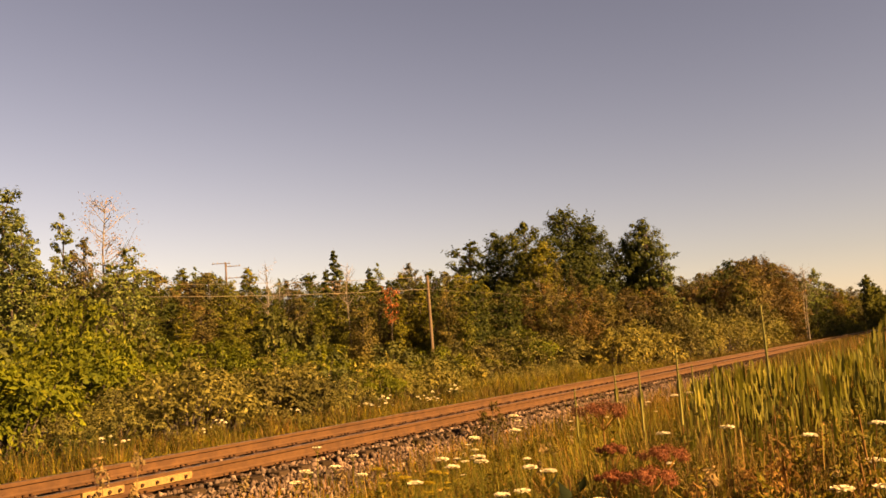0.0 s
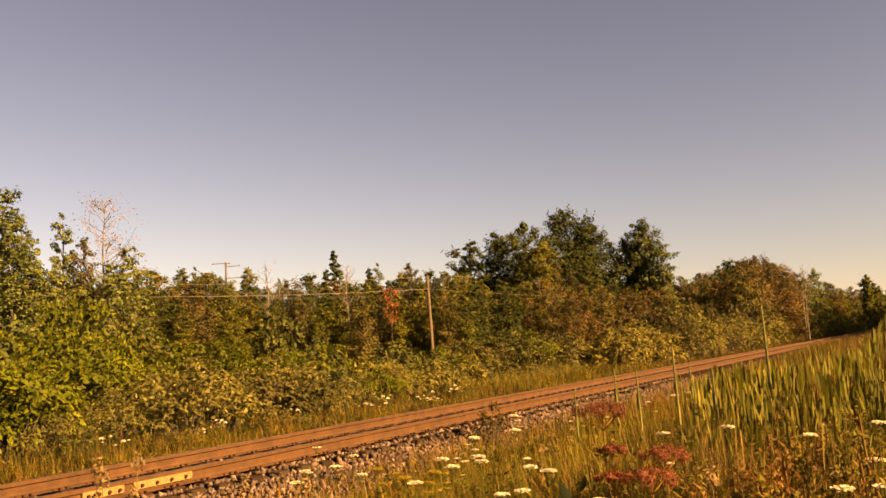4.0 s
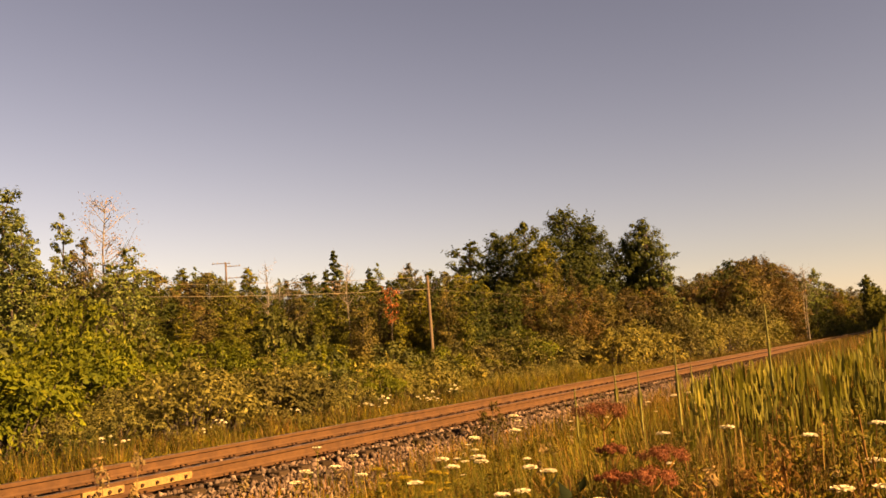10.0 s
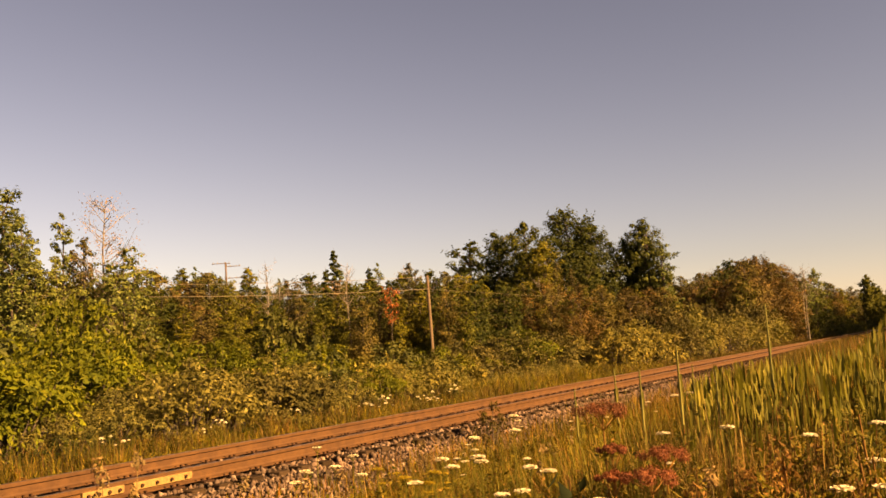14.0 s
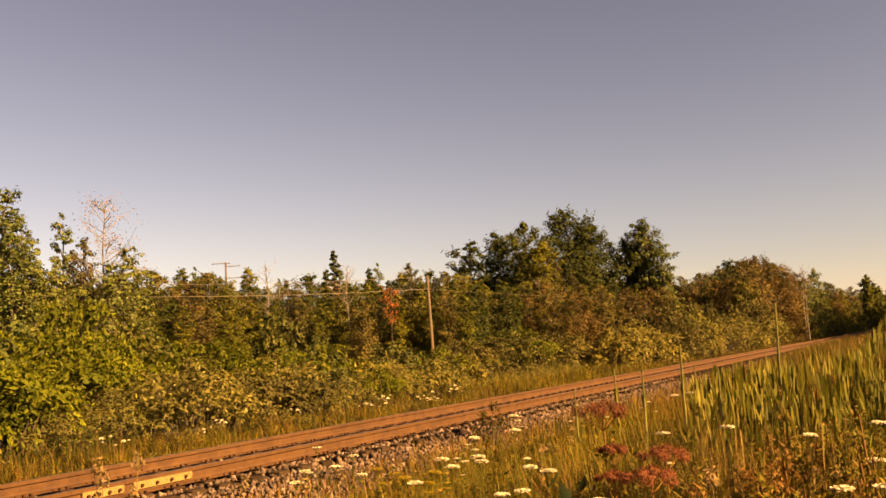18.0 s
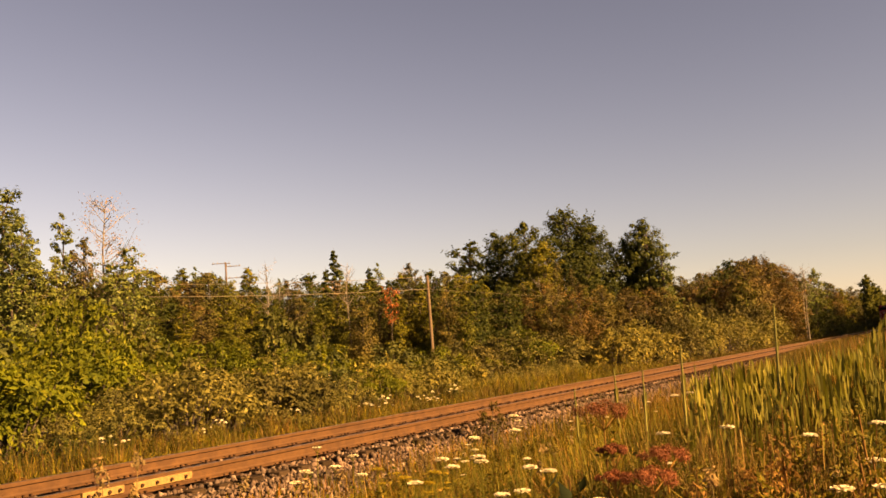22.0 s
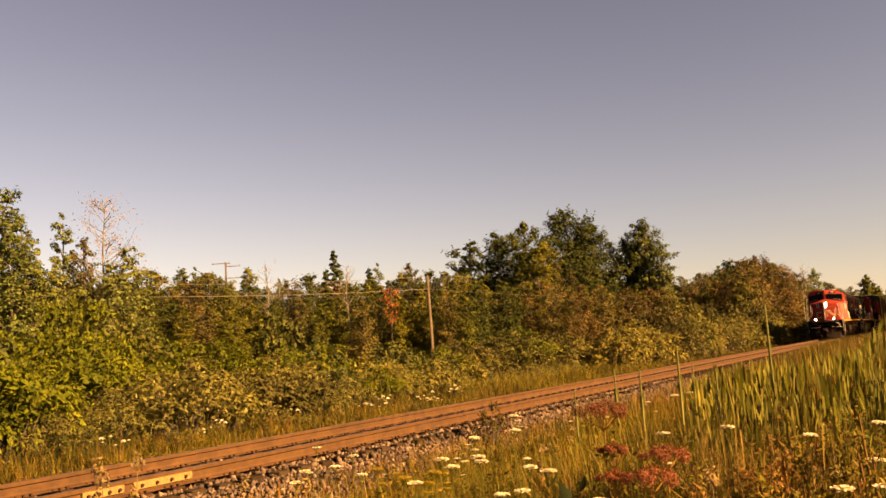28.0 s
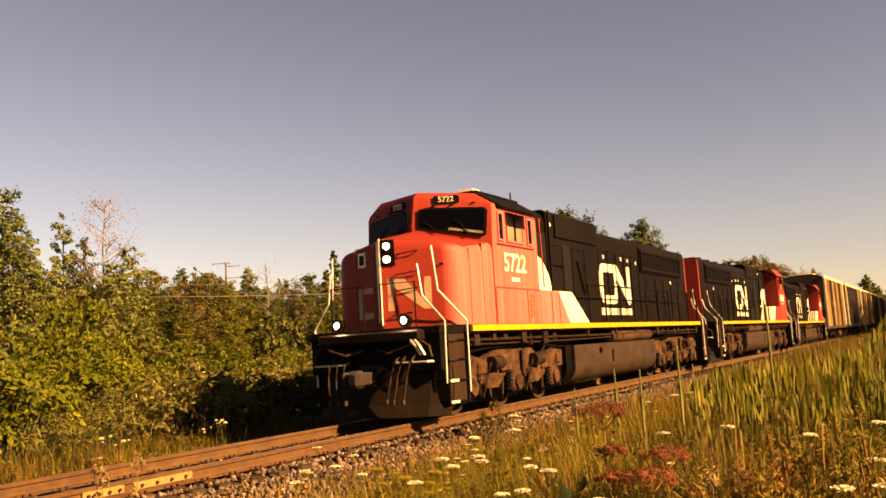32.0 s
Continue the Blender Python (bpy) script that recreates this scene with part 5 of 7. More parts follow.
def pale_sided_paint():
    """Red-orange paint, paler on faces turned to the side, in streaks down the sheet."""
    m, nt, p = nodes_of("pale_sided_orange_paint")
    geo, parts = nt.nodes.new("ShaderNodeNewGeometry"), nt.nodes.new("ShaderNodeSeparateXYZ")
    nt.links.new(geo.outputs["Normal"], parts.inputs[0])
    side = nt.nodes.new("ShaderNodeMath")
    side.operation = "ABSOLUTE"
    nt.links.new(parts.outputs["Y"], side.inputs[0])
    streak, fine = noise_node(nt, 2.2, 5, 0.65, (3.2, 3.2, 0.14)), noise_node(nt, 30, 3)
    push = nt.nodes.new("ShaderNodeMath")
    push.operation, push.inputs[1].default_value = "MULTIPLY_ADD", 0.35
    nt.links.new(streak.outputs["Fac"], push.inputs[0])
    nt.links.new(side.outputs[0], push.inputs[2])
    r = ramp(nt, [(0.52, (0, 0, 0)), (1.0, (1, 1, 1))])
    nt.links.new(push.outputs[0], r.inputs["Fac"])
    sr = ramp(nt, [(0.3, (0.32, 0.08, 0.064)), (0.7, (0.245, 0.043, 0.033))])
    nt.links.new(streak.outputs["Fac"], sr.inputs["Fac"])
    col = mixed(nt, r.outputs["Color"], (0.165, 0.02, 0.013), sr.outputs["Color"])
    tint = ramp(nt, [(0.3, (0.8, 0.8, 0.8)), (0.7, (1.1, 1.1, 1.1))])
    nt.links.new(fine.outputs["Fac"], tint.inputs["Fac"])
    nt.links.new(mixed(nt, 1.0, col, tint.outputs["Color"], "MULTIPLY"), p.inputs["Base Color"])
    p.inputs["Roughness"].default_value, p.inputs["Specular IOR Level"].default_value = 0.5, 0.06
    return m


M_PAINT = pale_sided_paint()
M_BLACK = surface("dusty_black_paint", (0.0016, 0.001, 0.0007), (0.0046, 0.0027, 0.0017), 1.2, 0.6, 0.0, 0.7, 0.06, 30, (1, 1, 0.3), 0.0, 0.04)
M_WHITE = surface("white_paint", (0.46, 0.42, 0.32), (0.32, 0.27, 0.18), 2.0, 0.5, 0.0, 0.5, 0.05, 40)
M_YELLOW = surface("yellow_stripe_paint", (0.4200, 0.1914, 0.0120), (0.2800, 0.1305, 0.0120), 3.0, 0.5, 0.0, 0.5, 0.05, 40)
# dust brown, with near-black blotches painted for the shaded gaps between parts
M_GRIME_GAPS = surface("dusty_undergear_dark_gaps", (0.105, 0.05, 0.026), (0.0012, 0.0008, 0.0005), 3.5, 0.85, 0.0, 1.35, 0.4, 30, None, 0.0, 0.05)
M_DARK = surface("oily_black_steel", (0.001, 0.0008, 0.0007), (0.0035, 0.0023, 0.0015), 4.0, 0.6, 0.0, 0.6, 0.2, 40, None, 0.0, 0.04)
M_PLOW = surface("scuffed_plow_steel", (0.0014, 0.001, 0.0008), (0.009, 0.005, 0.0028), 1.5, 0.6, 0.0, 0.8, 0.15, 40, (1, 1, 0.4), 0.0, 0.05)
M_TANK = surface("oily_dark_tank", (0.0289, 0.0166, 0.0093), (0.0127, 0.0072, 0.0043), 1.6, 0.55, 0.0, 0.55, 0.1, 30, (1, 1, 1.6), 0.0, 0.12)
M_WHEEL = surface("wheel_steel", (0.05, 0.031, 0.02), (0.018, 0.011, 0.007), 6.0, 0.55, 0.5, 0.6, 0.15, 40)
M_CHROME = surface("bare_steel_handrail", (0.4182, 0.3834, 0.3136), (0.3136, 0.2509, 0.1742), 4.0, 0.4, 0.3, 0.4, 0.05, 40)
M_GRILLE = surface("grille_black", (0.0019, 0.0013, 0.0008), (0.0034, 0.0020, 0.0014), 8.0, 0.7, 0.0, 0.5, 0.4, 60, None, 0.0, 0.1)
M_TAN = surface("tan_sunlit_stripe", (0.4025, 0.2329, 0.0864), (0.1313, 0.0652, 0.0252), 0.8, 0.7, 0.0, 0.8, 0.1, 20, (2, 2, 0.2))
M_BROWN = surface("brown_hopper_paint", (0.0289, 0.0170, 0.0085), (0.0110, 0.0068, 0.0043), 0.8, 0.7, 0.0, 0.8, 0.1, 20, (2, 2, 0.2))
M_GRAY = surface("pale_roof_and_lit_edge", (0.5390, 0.4211, 0.2418), (0.3528, 0.2584, 0.1395), 0.8, 0.7, 0.0, 0.75, 0.1, 20, (1, 1, 0.2))
M_SHEET = surface("brown_stained_sheet", (0.024, 0.0115, 0.006), (0.0085, 0.0044, 0.0025), 2.0, 0.7, 0.0, 0.7, 0.1, 30, (2, 2, 0.3), 0.0, 0.08)
M_DULL = surface("stained_white_paint", (0.29, 0.2, 0.12), (0.2, 0.085, 0.045), 3.0, 0.6, 0.0, 0.7, 0.06, 40)
M_PIPE = surface("greasy_pipework", (0.03, 0.0155, 0.0085), (0.0025, 0.0016, 0.0011), 5.0, 0.7, 0.0, 1.0, 0.3, 40, None, 0.0, 0.06)
M_SEAM = surface("dark_red_seam", (0.1105, 0.0221, 0.0136), (0.0680, 0.0136, 0.0085), 3.0, 0.6)
M_COUPLER = surface("rusty_coupler_steel", (0.017, 0.009, 0.005), (0.006, 0.0036, 0.0024), 5.0, 0.8)
M_SEAT = surface("cab_interior_and_glint", (0.1505, 0.1104, 0.0653), (0.0602, 0.0451, 0.0301), 3.0, 0.8)
M_GLASS, _nt, _p = nodes_of("dark_window_glass")
_p.inputs["Base Color"].default_value = (0.0008, 0.0008, 0.001, 1)
_p.inputs["Roughness"].default_value, _p.inputs["Specular IOR Level"].default_value = 0.06, 0.05
M_LAMP, _nt, _p = nodes_of("lit_headlight_lens")
_p.inputs["Emission Color"].default_value, _p.inputs["Emission Strength"].default_value = (1.0, 0.8, 0.52, 1), 300


def lettering(name, words, size, m, material, parent, depth=0.004):
    """Raised painted figures: m carries the baseline's middle, its way, the up way and the outward way."""
    cu = bpy.data.curves.new(name, "FONT")
    cu.body, cu.size, cu.extrude, cu.align_x, cu.align_y = words, size, depth, "CENTER", "CENTER"
    cu.offset = size * 0.015
    cu.resolution_u = 3
    tmp = bpy.data.objects.new(name, cu)
    me = bpy.data.meshes.new_from_object(tmp)
    bpy.data.objects.remove(tmp)
    bpy.data.curves.remove(cu)
    me.transform(m)
    me.materials.clear()
    me.materials.append(material)
    return part(name, me, None, parent)


def axes(o, u, n):
    """A pose with x along u, z along n, y up between them, at o."""
    u, n = Vector(u).normalized(), Vector(n).normalized()
    v = n.cross(u)
    return Matrix(((u.x, v.x, n.x, o[0]), (u.y, v.y, n.y, o[1]), (u.z, v.z, n.z, o[2]), (0, 0, 0, 1)))


def flat(bm, m, pts, depth=0.01):
    """A thin plate in the plane of a pose m: outline points (u, v), thickened outwards."""
    return plate(bm, [m @ Vector((u, v, 0)) for u, v in pts], m.to_3x3() @ Vector((0, 0, depth)))


def rounded(w, h, r, k=4):
    out = []
    for cx, cy, a0 in ((w / 2 - r, h / 2 - r, 0), (-w / 2 + r, h / 2 - r, 90), (-w / 2 + r, -h / 2 + r, 180), (w / 2 - r, -h / 2 + r, 270)):
        out += [(cx + r * math.cos(radians(a0 + 90 * i / k)), cy + r * math.sin(radians(a0 + 90 * i / k))) for i in range(k + 1)]
    return out


def ring_plate(bm, m, outer, inner, depth):
    """A band between two outlines of equal length, in the plane of m."""
    d = m.to_3x3() @ Vector((0, 0, depth))
    o = [m @ Vector((*p, 0)) for p in outer]
    i = [m @ Vector((*p, 0)) for p in inner]
    rings = [o, [p + d for p in o], [p + d for p in i], i]
    vs = [[bm.verts.new(p) for p in r] for r in rings]
    n = len(o)
    for a, b in zip(vs, vs[1:] + vs[:1]):
        for k in range(n):
            bm.faces.new((a[k], a[(k + 1) % n], b[(k + 1) % n], b[k]))
    return bm


def wheelset_mesh(r):
    """An axle with two flanged wheels: dished plates, thick tyres and bright treads."""
    bm = bmesh.new()
    tube(bm, [(0, -1.0, 0), (0, 1.0, 0)], 0.09, 10)
    for s in (-1, 1):
        prof = [(0.79, 0.0), (0.79, 0.16), (0.74, 0.2), (0.735, r - 0.1), (0.82, r - 0.085), (0.82, r), (0.70, r + 0.004), (0.68, r + 0.028), (0.66, r + 0.02), (0.66, r - 0.09), (0.7, r - 0.1), (0.7, 0.2), (0.66, 0.16), (0.66, 0.0)]
        sides = 28
        vs = [[bm.verts.new((q * math.cos(k * math.tau / sides), s * y, q * math.sin(k * math.tau / sides))) for k in range(sides)] for y, q in prof[1:-1]]
        for a, b in zip(vs, vs[1:]):
            for k in range(sides):
                bm.faces.new((a[k], a[(k + 1) % sides], b[(k + 1) % sides], b[k]))
        bm.faces.new(vs[0])
        bm.faces.new(vs[-1][::-1])
        # lightening holes marked as bosses, so that the turning shows
        for k in range(4):
            a = k * math.pi / 2
            disc(bm, (0.3 * math.cos(a), s * 0.742, 0.3 * math.sin(a)), (0, 1, 0), 0.04, 0.02, 8)
    bmesh.ops.recalc_face_normals(bm, faces=bm.faces)
    me = bpy.data.meshes.new("wheelset")
    bm.to_mesh(me)
    bm.free()
    me.materials.append(M_WHEEL)
    return me


WHEEL_R = 0.52
WHEEL_ME = wheelset_mesh(WHEEL_R)
CAR_WHEEL_R = 0.46
CAR_WHEEL_ME = wheelset_mesh(CAR_WHEEL_R)


def loco_truck(thing, cx):
    """A three-axle truck: cast side frames with axle boxes, springs, brake gear, and turning wheelsets."""
    bm = bmesh.new()
    for s in (-1, 1):
        y0, y1 = s * 1.02, s * 1.2
        prof = [(-2.8, 0.78), (-2.8, 1.12), (-2.35, 1.24), (-1.35, 1.05), (-0.95, 1.24), (0.95, 1.24), (1.35, 1.05), (2.35, 1.24), (2.8, 1.12), (2.8, 0.78), (2.35, 0.74), (1.75, 0.66), (1.25, 0.46), (0.8, 0.46), (0.45, 0.7), (-0.45, 0.7), (-0.8, 0.46), (-1.25, 0.46), (-1.75, 0.66), (-2.35, 0.74)]
        plate(bm, [(cx + x, y0, z) for x, z in prof], (0, y1 - y0, 0))
    box(bm, cx - 0.5, cx + 0.5, -1.0, 1.0, 0.6, 1.0, 0.04)
    box(bm, cx - 2.5, cx - 2.3, -1.0, 1.0, 0.7, 0.95)
    box(bm, cx + 2.3, cx + 2.5, -1.0, 1.0, 0.7, 0.95)
    tr = part("truck", bm, M_GRIME_GAPS, thing, "dusty three-axle truck")
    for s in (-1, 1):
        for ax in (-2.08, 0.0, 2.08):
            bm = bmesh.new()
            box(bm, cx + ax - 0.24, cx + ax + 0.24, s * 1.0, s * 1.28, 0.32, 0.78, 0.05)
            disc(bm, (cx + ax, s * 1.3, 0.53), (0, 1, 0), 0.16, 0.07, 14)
            part("axle_box", bm, M_GRIME_GAPS, tr)
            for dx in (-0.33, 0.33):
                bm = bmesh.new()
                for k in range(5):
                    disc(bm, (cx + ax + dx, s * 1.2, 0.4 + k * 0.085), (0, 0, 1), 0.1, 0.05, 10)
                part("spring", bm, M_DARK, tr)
        for ax in (-1.04, 1.04):
            bm = bmesh.new()
            disc(bm, (cx + ax, s * 1.3, 0.98), (1, 0, 0), 0.14, 0.46, 12)
            tube(bm, [(cx + ax - 0.25, s * 1.3, 0.98), (cx + ax - 0.45, s * 1.28, 0.6), (cx + ax - 0.48, s * 1.2, 0.3)], 0.03, 6)
            part("brake_cylinder", bm, M_PIPE, tr)
            bm = bmesh.new()
            box(bm, cx + ax - 0.06, cx + ax + 0.06, s * 0.7, s * 0.84, 0.25, 0.62, 0.02)
            part("brake_shoe", bm, M_DARK, tr)
        bm = bmesh.new()
        disc(bm, (cx + 0.35, s * 1.27, 0.95), (0, 0, 1), 0.055, 0.5, 10)
        part("damper", bm, M_GRIME_GAPS, tr)
        part("bracket", box(bmesh.new(), cx - 0.75, cx - 0.2, s * 1.19, s * 1.3, 0.78, 1.14, 0.03), M_GRIME_GAPS, tr)
        for dx, w, z0, z1 in ((-2.62, 0.3, 0.82, 1.06), (-1.72, 0.42, 0.76, 1.0), (0.62, 0.34, 0.5, 0.8), (1.42, 0.42, 0.74, 0.98), (2.34, 0.3, 0.82, 1.06)):
            part("bracket", box(bmesh.new(), cx + dx, cx + dx + w, s * 1.19, s * 1.25, z0, z1, 0.025), M_GRIME_GAPS, tr)
        for ax in (-2.08, 0.0, 2.08):
            bm = bmesh.new()
            tube(bm, [(cx + ax - 0.52, s * 1.16, 0.62), (cx + ax - 0.56, s * 1.16, 0.3), (cx + ax - 0.5, s * 1.1, 0.2)], 0.035, 6)
            part("sanding_pipe", bm, M_PIPE, tr)
            part("brake_hanger", tube(bmesh.new(), [(cx + ax + 0.52, s * 1.16, 0.6), (cx + ax + 0.56, s * 1.14, 0.28)], 0.03, 6), M_PIPE, tr)
        bm = bmesh.new()
        tube(bm, [(cx - 2.7, s * 1.25, 1.2), (cx - 1.2, s * 1.26, 1.3), (cx + 1.2, s * 1.26, 1.32), (cx + 2.7, s * 1.25, 1.2)], 0.025, 6)
        tube(bm, [(cx + 1.5, s * 1.3, 1.5), (cx + 1.45, s * 1.32, 1.25), (cx + 1.1, s * 1.26, 1.0)], 0.03, 6)
        part("air_pipe", bm, M_DARK, tr)
    sets = []
    for ax in (-2.08, 0.0, 2.08):
        w = new("wheelset", WHEEL_ME)
        w.parent = tr
        w.location = (cx + ax, 0, WHEEL_R)
        sets.append((w, cx + ax, WHEEL_R))
    return sets


def handrail(thing, pts, r=0.022, material=None, name="handrail", label=""):
    bm = bmesh.new()
    tube(bm, pts, r, 6)
    return part(name, bm, material or M_CHROME, thing, label)


def emblem(thing, s):
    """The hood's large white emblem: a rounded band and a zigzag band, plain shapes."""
    m = axes((12.5, s * 0.932, 2.96), (1, 0, 0) if s < 0 else (-1, 0, 0), (0, s, 0))
    bm = bmesh.new()
    w, b = 1.6, 0.29
    c = m @ Matrix.Translation((-0.6, 0, 0))
    line_out = [(0.42, 0.6)] + rounded(w, 1.2, 0.36, 6)[7:] + [(w / 2, 0.6)]
    line_in = [(0.42, 0.6 - 0.25)] + rounded(w - 2 * b, 0.7, 0.14, 6)[7:] + [(w / 2 - b, 0.6)]
    for k in range(len(line_out) - 1):
        flat(bm, c, [line_in[k], line_out[k], line_out[k + 1], line_in[k + 1]], 0.004)
    bmesh.ops.remove_doubles(bm, verts=bm.verts, dist=0.0005)
    part("emblem", bm, M_WHITE, thing, "white rounded band painted on the hood")
    bm = bmesh.new()
    flat(bm, m, [(0.202, 0.16), (0.202, 0.6), (1.128, -0.16), (1.128, -0.6)], 0.004)
    flat(bm, m, [(1.13, -0.6), (1.3, -0.6), (1.42, -0.48), (1.42, 0.6), (1.13, 0.6)], 0.004)
    part("emblem", bm, M_WHITE, thing, "white zigzag band painted on the hood")
    bm = bmesh.new()
    for k in range(8):
        u = -1.4 + k * 0.36
        flat(bm, m, [(u, -0.93), (u + 0.27, -0.93), (u + 0.27, -0.73), (u, -0.73)], 0.004)
    part("painted_bars", bm, M_WHITE, thing, "row of small white painted marks")


def steps(thing, x0, x1, s):
    """A corner stairwell: dark side sheets and pale-edged treads."""
    st = part("step_well", box(bmesh.new(), x1 - 0.05, x1, s * 1.0, s * 1.55, 0.3, 1.62), M_PLOW, thing)
    part("side_sheet", box(bmesh.new(), x0, x0 + 0.03, s * 1.05, s * 1.53, 0.3, 1.62), M_PLOW, st)
    bm = bmesh.new()
    plate(bm, [(x0 + 0.1, s * 1.5, 0.3), (x1, s * 1.5, 0.3), (x1, s * 1.5, 1.62), (x0 + 0.1, s * 1.5, 1.62)], (0, -s * 0.02, 0))
    part("side_sheet", bm, M_SHEET, st)
    for z in (0.36, 0.75, 1.14, 1.5):
        part("tread", box(bmesh.new(), x0, x1, s * 1.1, s * 1.54, z - 0.03, z), M_DARK, st)
        part("tread_edge", box(bmesh.new(), x0, x0 + 0.3, s * 1.525, s * 1.56, z - 0.035, z + 0.012), M_WHITE if z < 1.0 else M_SHEET, st, "worn pale tread edge")
    return st


def smooth_corners(ob):
    """Rounded corners shaded smooth, folds kept sharp."""
    for f in ob.data.polygons:
        f.use_smooth = True
    ob.data.set_sharp_from_angle(angle=radians(28))


def locomotive(number):
    t = new("locomotive")
    coat, side_coat = (M_PAINT, M_PALE_ORANGE) if number else (M_RED, M_RED)
    # underframe and yellow side stripe
    bm = box(bmesh.new(), 0.8, 21.3, -1.52, 1.52, 1.6, 1.775, 0.02)
    box(bm, 1.9, 20.2, -0.6, 0.6, 1.05, 1.6)
    part("underframe", bm, M_BLACK, t)
    for s in (-1, 1):
        part("side_stripe", box(bmesh.new(), 1.98, 20.05, s * 1.52, s * 1.565, 1.645, 1.762), M_YELLOW, t, "bright yellow sill stripe")
        bm = bmesh.new()
        for k in range(26):
            x = 2.2 + k * 0.69 + rng.uniform(-0.2, 0.2)
            if not (7.0 < x < 14.8) or k % 3 == 0:
                box(bm, x, x + rng.uniform(0.05, 0.25), s * 1.3, s * rng.uniform(1.38, 1.5), rng.uniform(1.3, 1.45), 1.6)
        tube(bm, [(2, s * 1.42, 1.47), (9, s * 1.42, 1.45), (20, s * 1.42, 1.47)], 0.03, 6)
        tube(bm, [(2, s * 1.36, 1.38), (7, s * 1.36, 1.36), (15, s * 1.36, 1.4), (20, s * 1.36, 1.36)], 0.022, 6)
        part("pipe_run", bm, M_PIPE, t, "dusty pipes and brackets under the sill")
    # fuel tank, its end sheets and the air reservoirs above it
    bm = bmesh.new()
    arc = [(1.0 + 0.45 * math.cos(radians(q)), 0.72 - 0.44 * math.sin(radians(q))) for q in range(0, 91, 10)]
    prof = [(-1.45, 1.22)] + [(-y, z) for y, z in arc] + arc[::-1] + [(1.45, 1.22)]
    loft(bm, [[(x, y * q, z) for y, z in prof] for x, q in ((7.55, 0.97), (7.7, 1.0), (14.3, 1.0), (14.55, 0.96))])
    tank = part("fuel_tank", bm, M_TANK, t, "dark oily fuel tank, dusty brown below the sill")
    for f in tank.data.polygons:
        f.use_smooth = True
    tank.data.set_sharp_from_angle(angle=radians(40))
    bm = bmesh.new()
    loft(bm, [[(x, y * 0.9, z) for y, z in prof] for x in (7.2, 7.55)])
    part("tank_end", bm, M_DARK, tank)
    for s in (-1, 1):
        bm = bmesh.new()
        disc(bm, (12.3, s * 1.28, 1.4), (1, 0, 0), 0.17, 3.6, 16)
        part("air_reservoir", bm, M_GRIME_GAPS, t)
        part("sight_glass", box(bmesh.new(), 10.2, 10.32, s * 1.45, s * 1.47, 0.7, 1.05, 0.01), M_DARK, tank)
        disc(bm := bmesh.new(), (9.3, s * 1.46, 1.05), (0, 1, 0), 0.08, 0.06, 12)
        part("filler_cap", bm, M_DARK, tank)
    # pilot, plow, coupler and hoses
    for e in ("front", "rear"):
        X = (lambda x: x) if e == "front" else (lambda x: 22.05 - x)
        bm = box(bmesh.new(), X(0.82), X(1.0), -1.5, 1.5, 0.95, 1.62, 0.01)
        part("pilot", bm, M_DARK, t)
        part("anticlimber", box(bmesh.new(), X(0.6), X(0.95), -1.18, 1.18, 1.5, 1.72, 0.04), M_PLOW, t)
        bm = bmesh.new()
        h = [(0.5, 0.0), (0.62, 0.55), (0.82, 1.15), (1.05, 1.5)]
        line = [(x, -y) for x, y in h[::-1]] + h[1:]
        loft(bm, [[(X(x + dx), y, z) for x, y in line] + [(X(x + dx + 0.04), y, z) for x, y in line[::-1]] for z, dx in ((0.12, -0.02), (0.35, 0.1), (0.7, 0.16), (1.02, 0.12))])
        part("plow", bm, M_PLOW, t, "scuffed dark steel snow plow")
        bm = box(bmesh.new(), X(0.12), X(0.9), -0.1, 0.1, 0.74, 0.98, 0.03)
        box(bm, X(0.0), X(0.3), -0.2, 0.06, 0.7, 1.02, 0.06)
        box(bm, X(0.02), X(0.24), 0.1, 0.2, 0.72, 1.0, 0.04)
        box(bm, X(0.7), X(0.85), -0.3, 0.3, 0.62, 1.1, 0.03)
        part("coupler", bm, M_COUPLER, t, "rusty knuckle coupler")
        for y in (-0.95, -0.75, -0.6, 0.55, 0.72, 0.9):
            k = 1 if y > 0 else -1
            handrail(t, [(X(0.8), y, 1.25), (X(0.6), y, 1.1), (X(0.5), y - 0.04 * k, 0.75), (X(0.48), y - 0.1 * k, 0.42)], 0.024, M_SHEET, "air_hose")
            part("hose_end", box(bmesh.new(), X(0.44), X(0.52), y - 0.1 * k - 0.03, y - 0.1 * k + 0.03, 0.36, 0.46, 0.015), M_WHEEL, t)
        for dy in (0.0, 0.09):
            handrail(t, [(X(0.8), -0.95 - dy, 1.5), (X(0.6), -1.0 - dy, 1.52), (X(0.55), -1.12 - dy, 1.42), (X(0.6), -1.2 - dy, 1.24)], 0.026, M_CHROME, "jumper_cable", "pale coiled jumper cable")
        for s in (-1, 1):
            handrail(t, [(X(0.8), s * 0.55, 1.16), (X(0.66), s * 0.58, 1.12), (X(0.66), s * 1.3, 1.12), (X(0.8), s * 1.34, 1.12)], 0.02, M_CHROME, "cut_lever", "pale bent uncoupling bar")
            handrail(t, [(X(0.75), s * 0.15, 1.38), (X(0.6), s * 0.5, 1.3), (X(0.6), s * 0.85, 1.4), (X(0.75), s * 1.1, 1.52), (X(0.75), s * 1.3, 1.4), (X(0.72), s * 1.36, 1.2)], 0.024, M_GRIME_GAPS, "jumper_cable")
            steps(t, X(1.02) if e == "front" else X(1.75), X(1.75) if e == "front" else X(1.02), s)
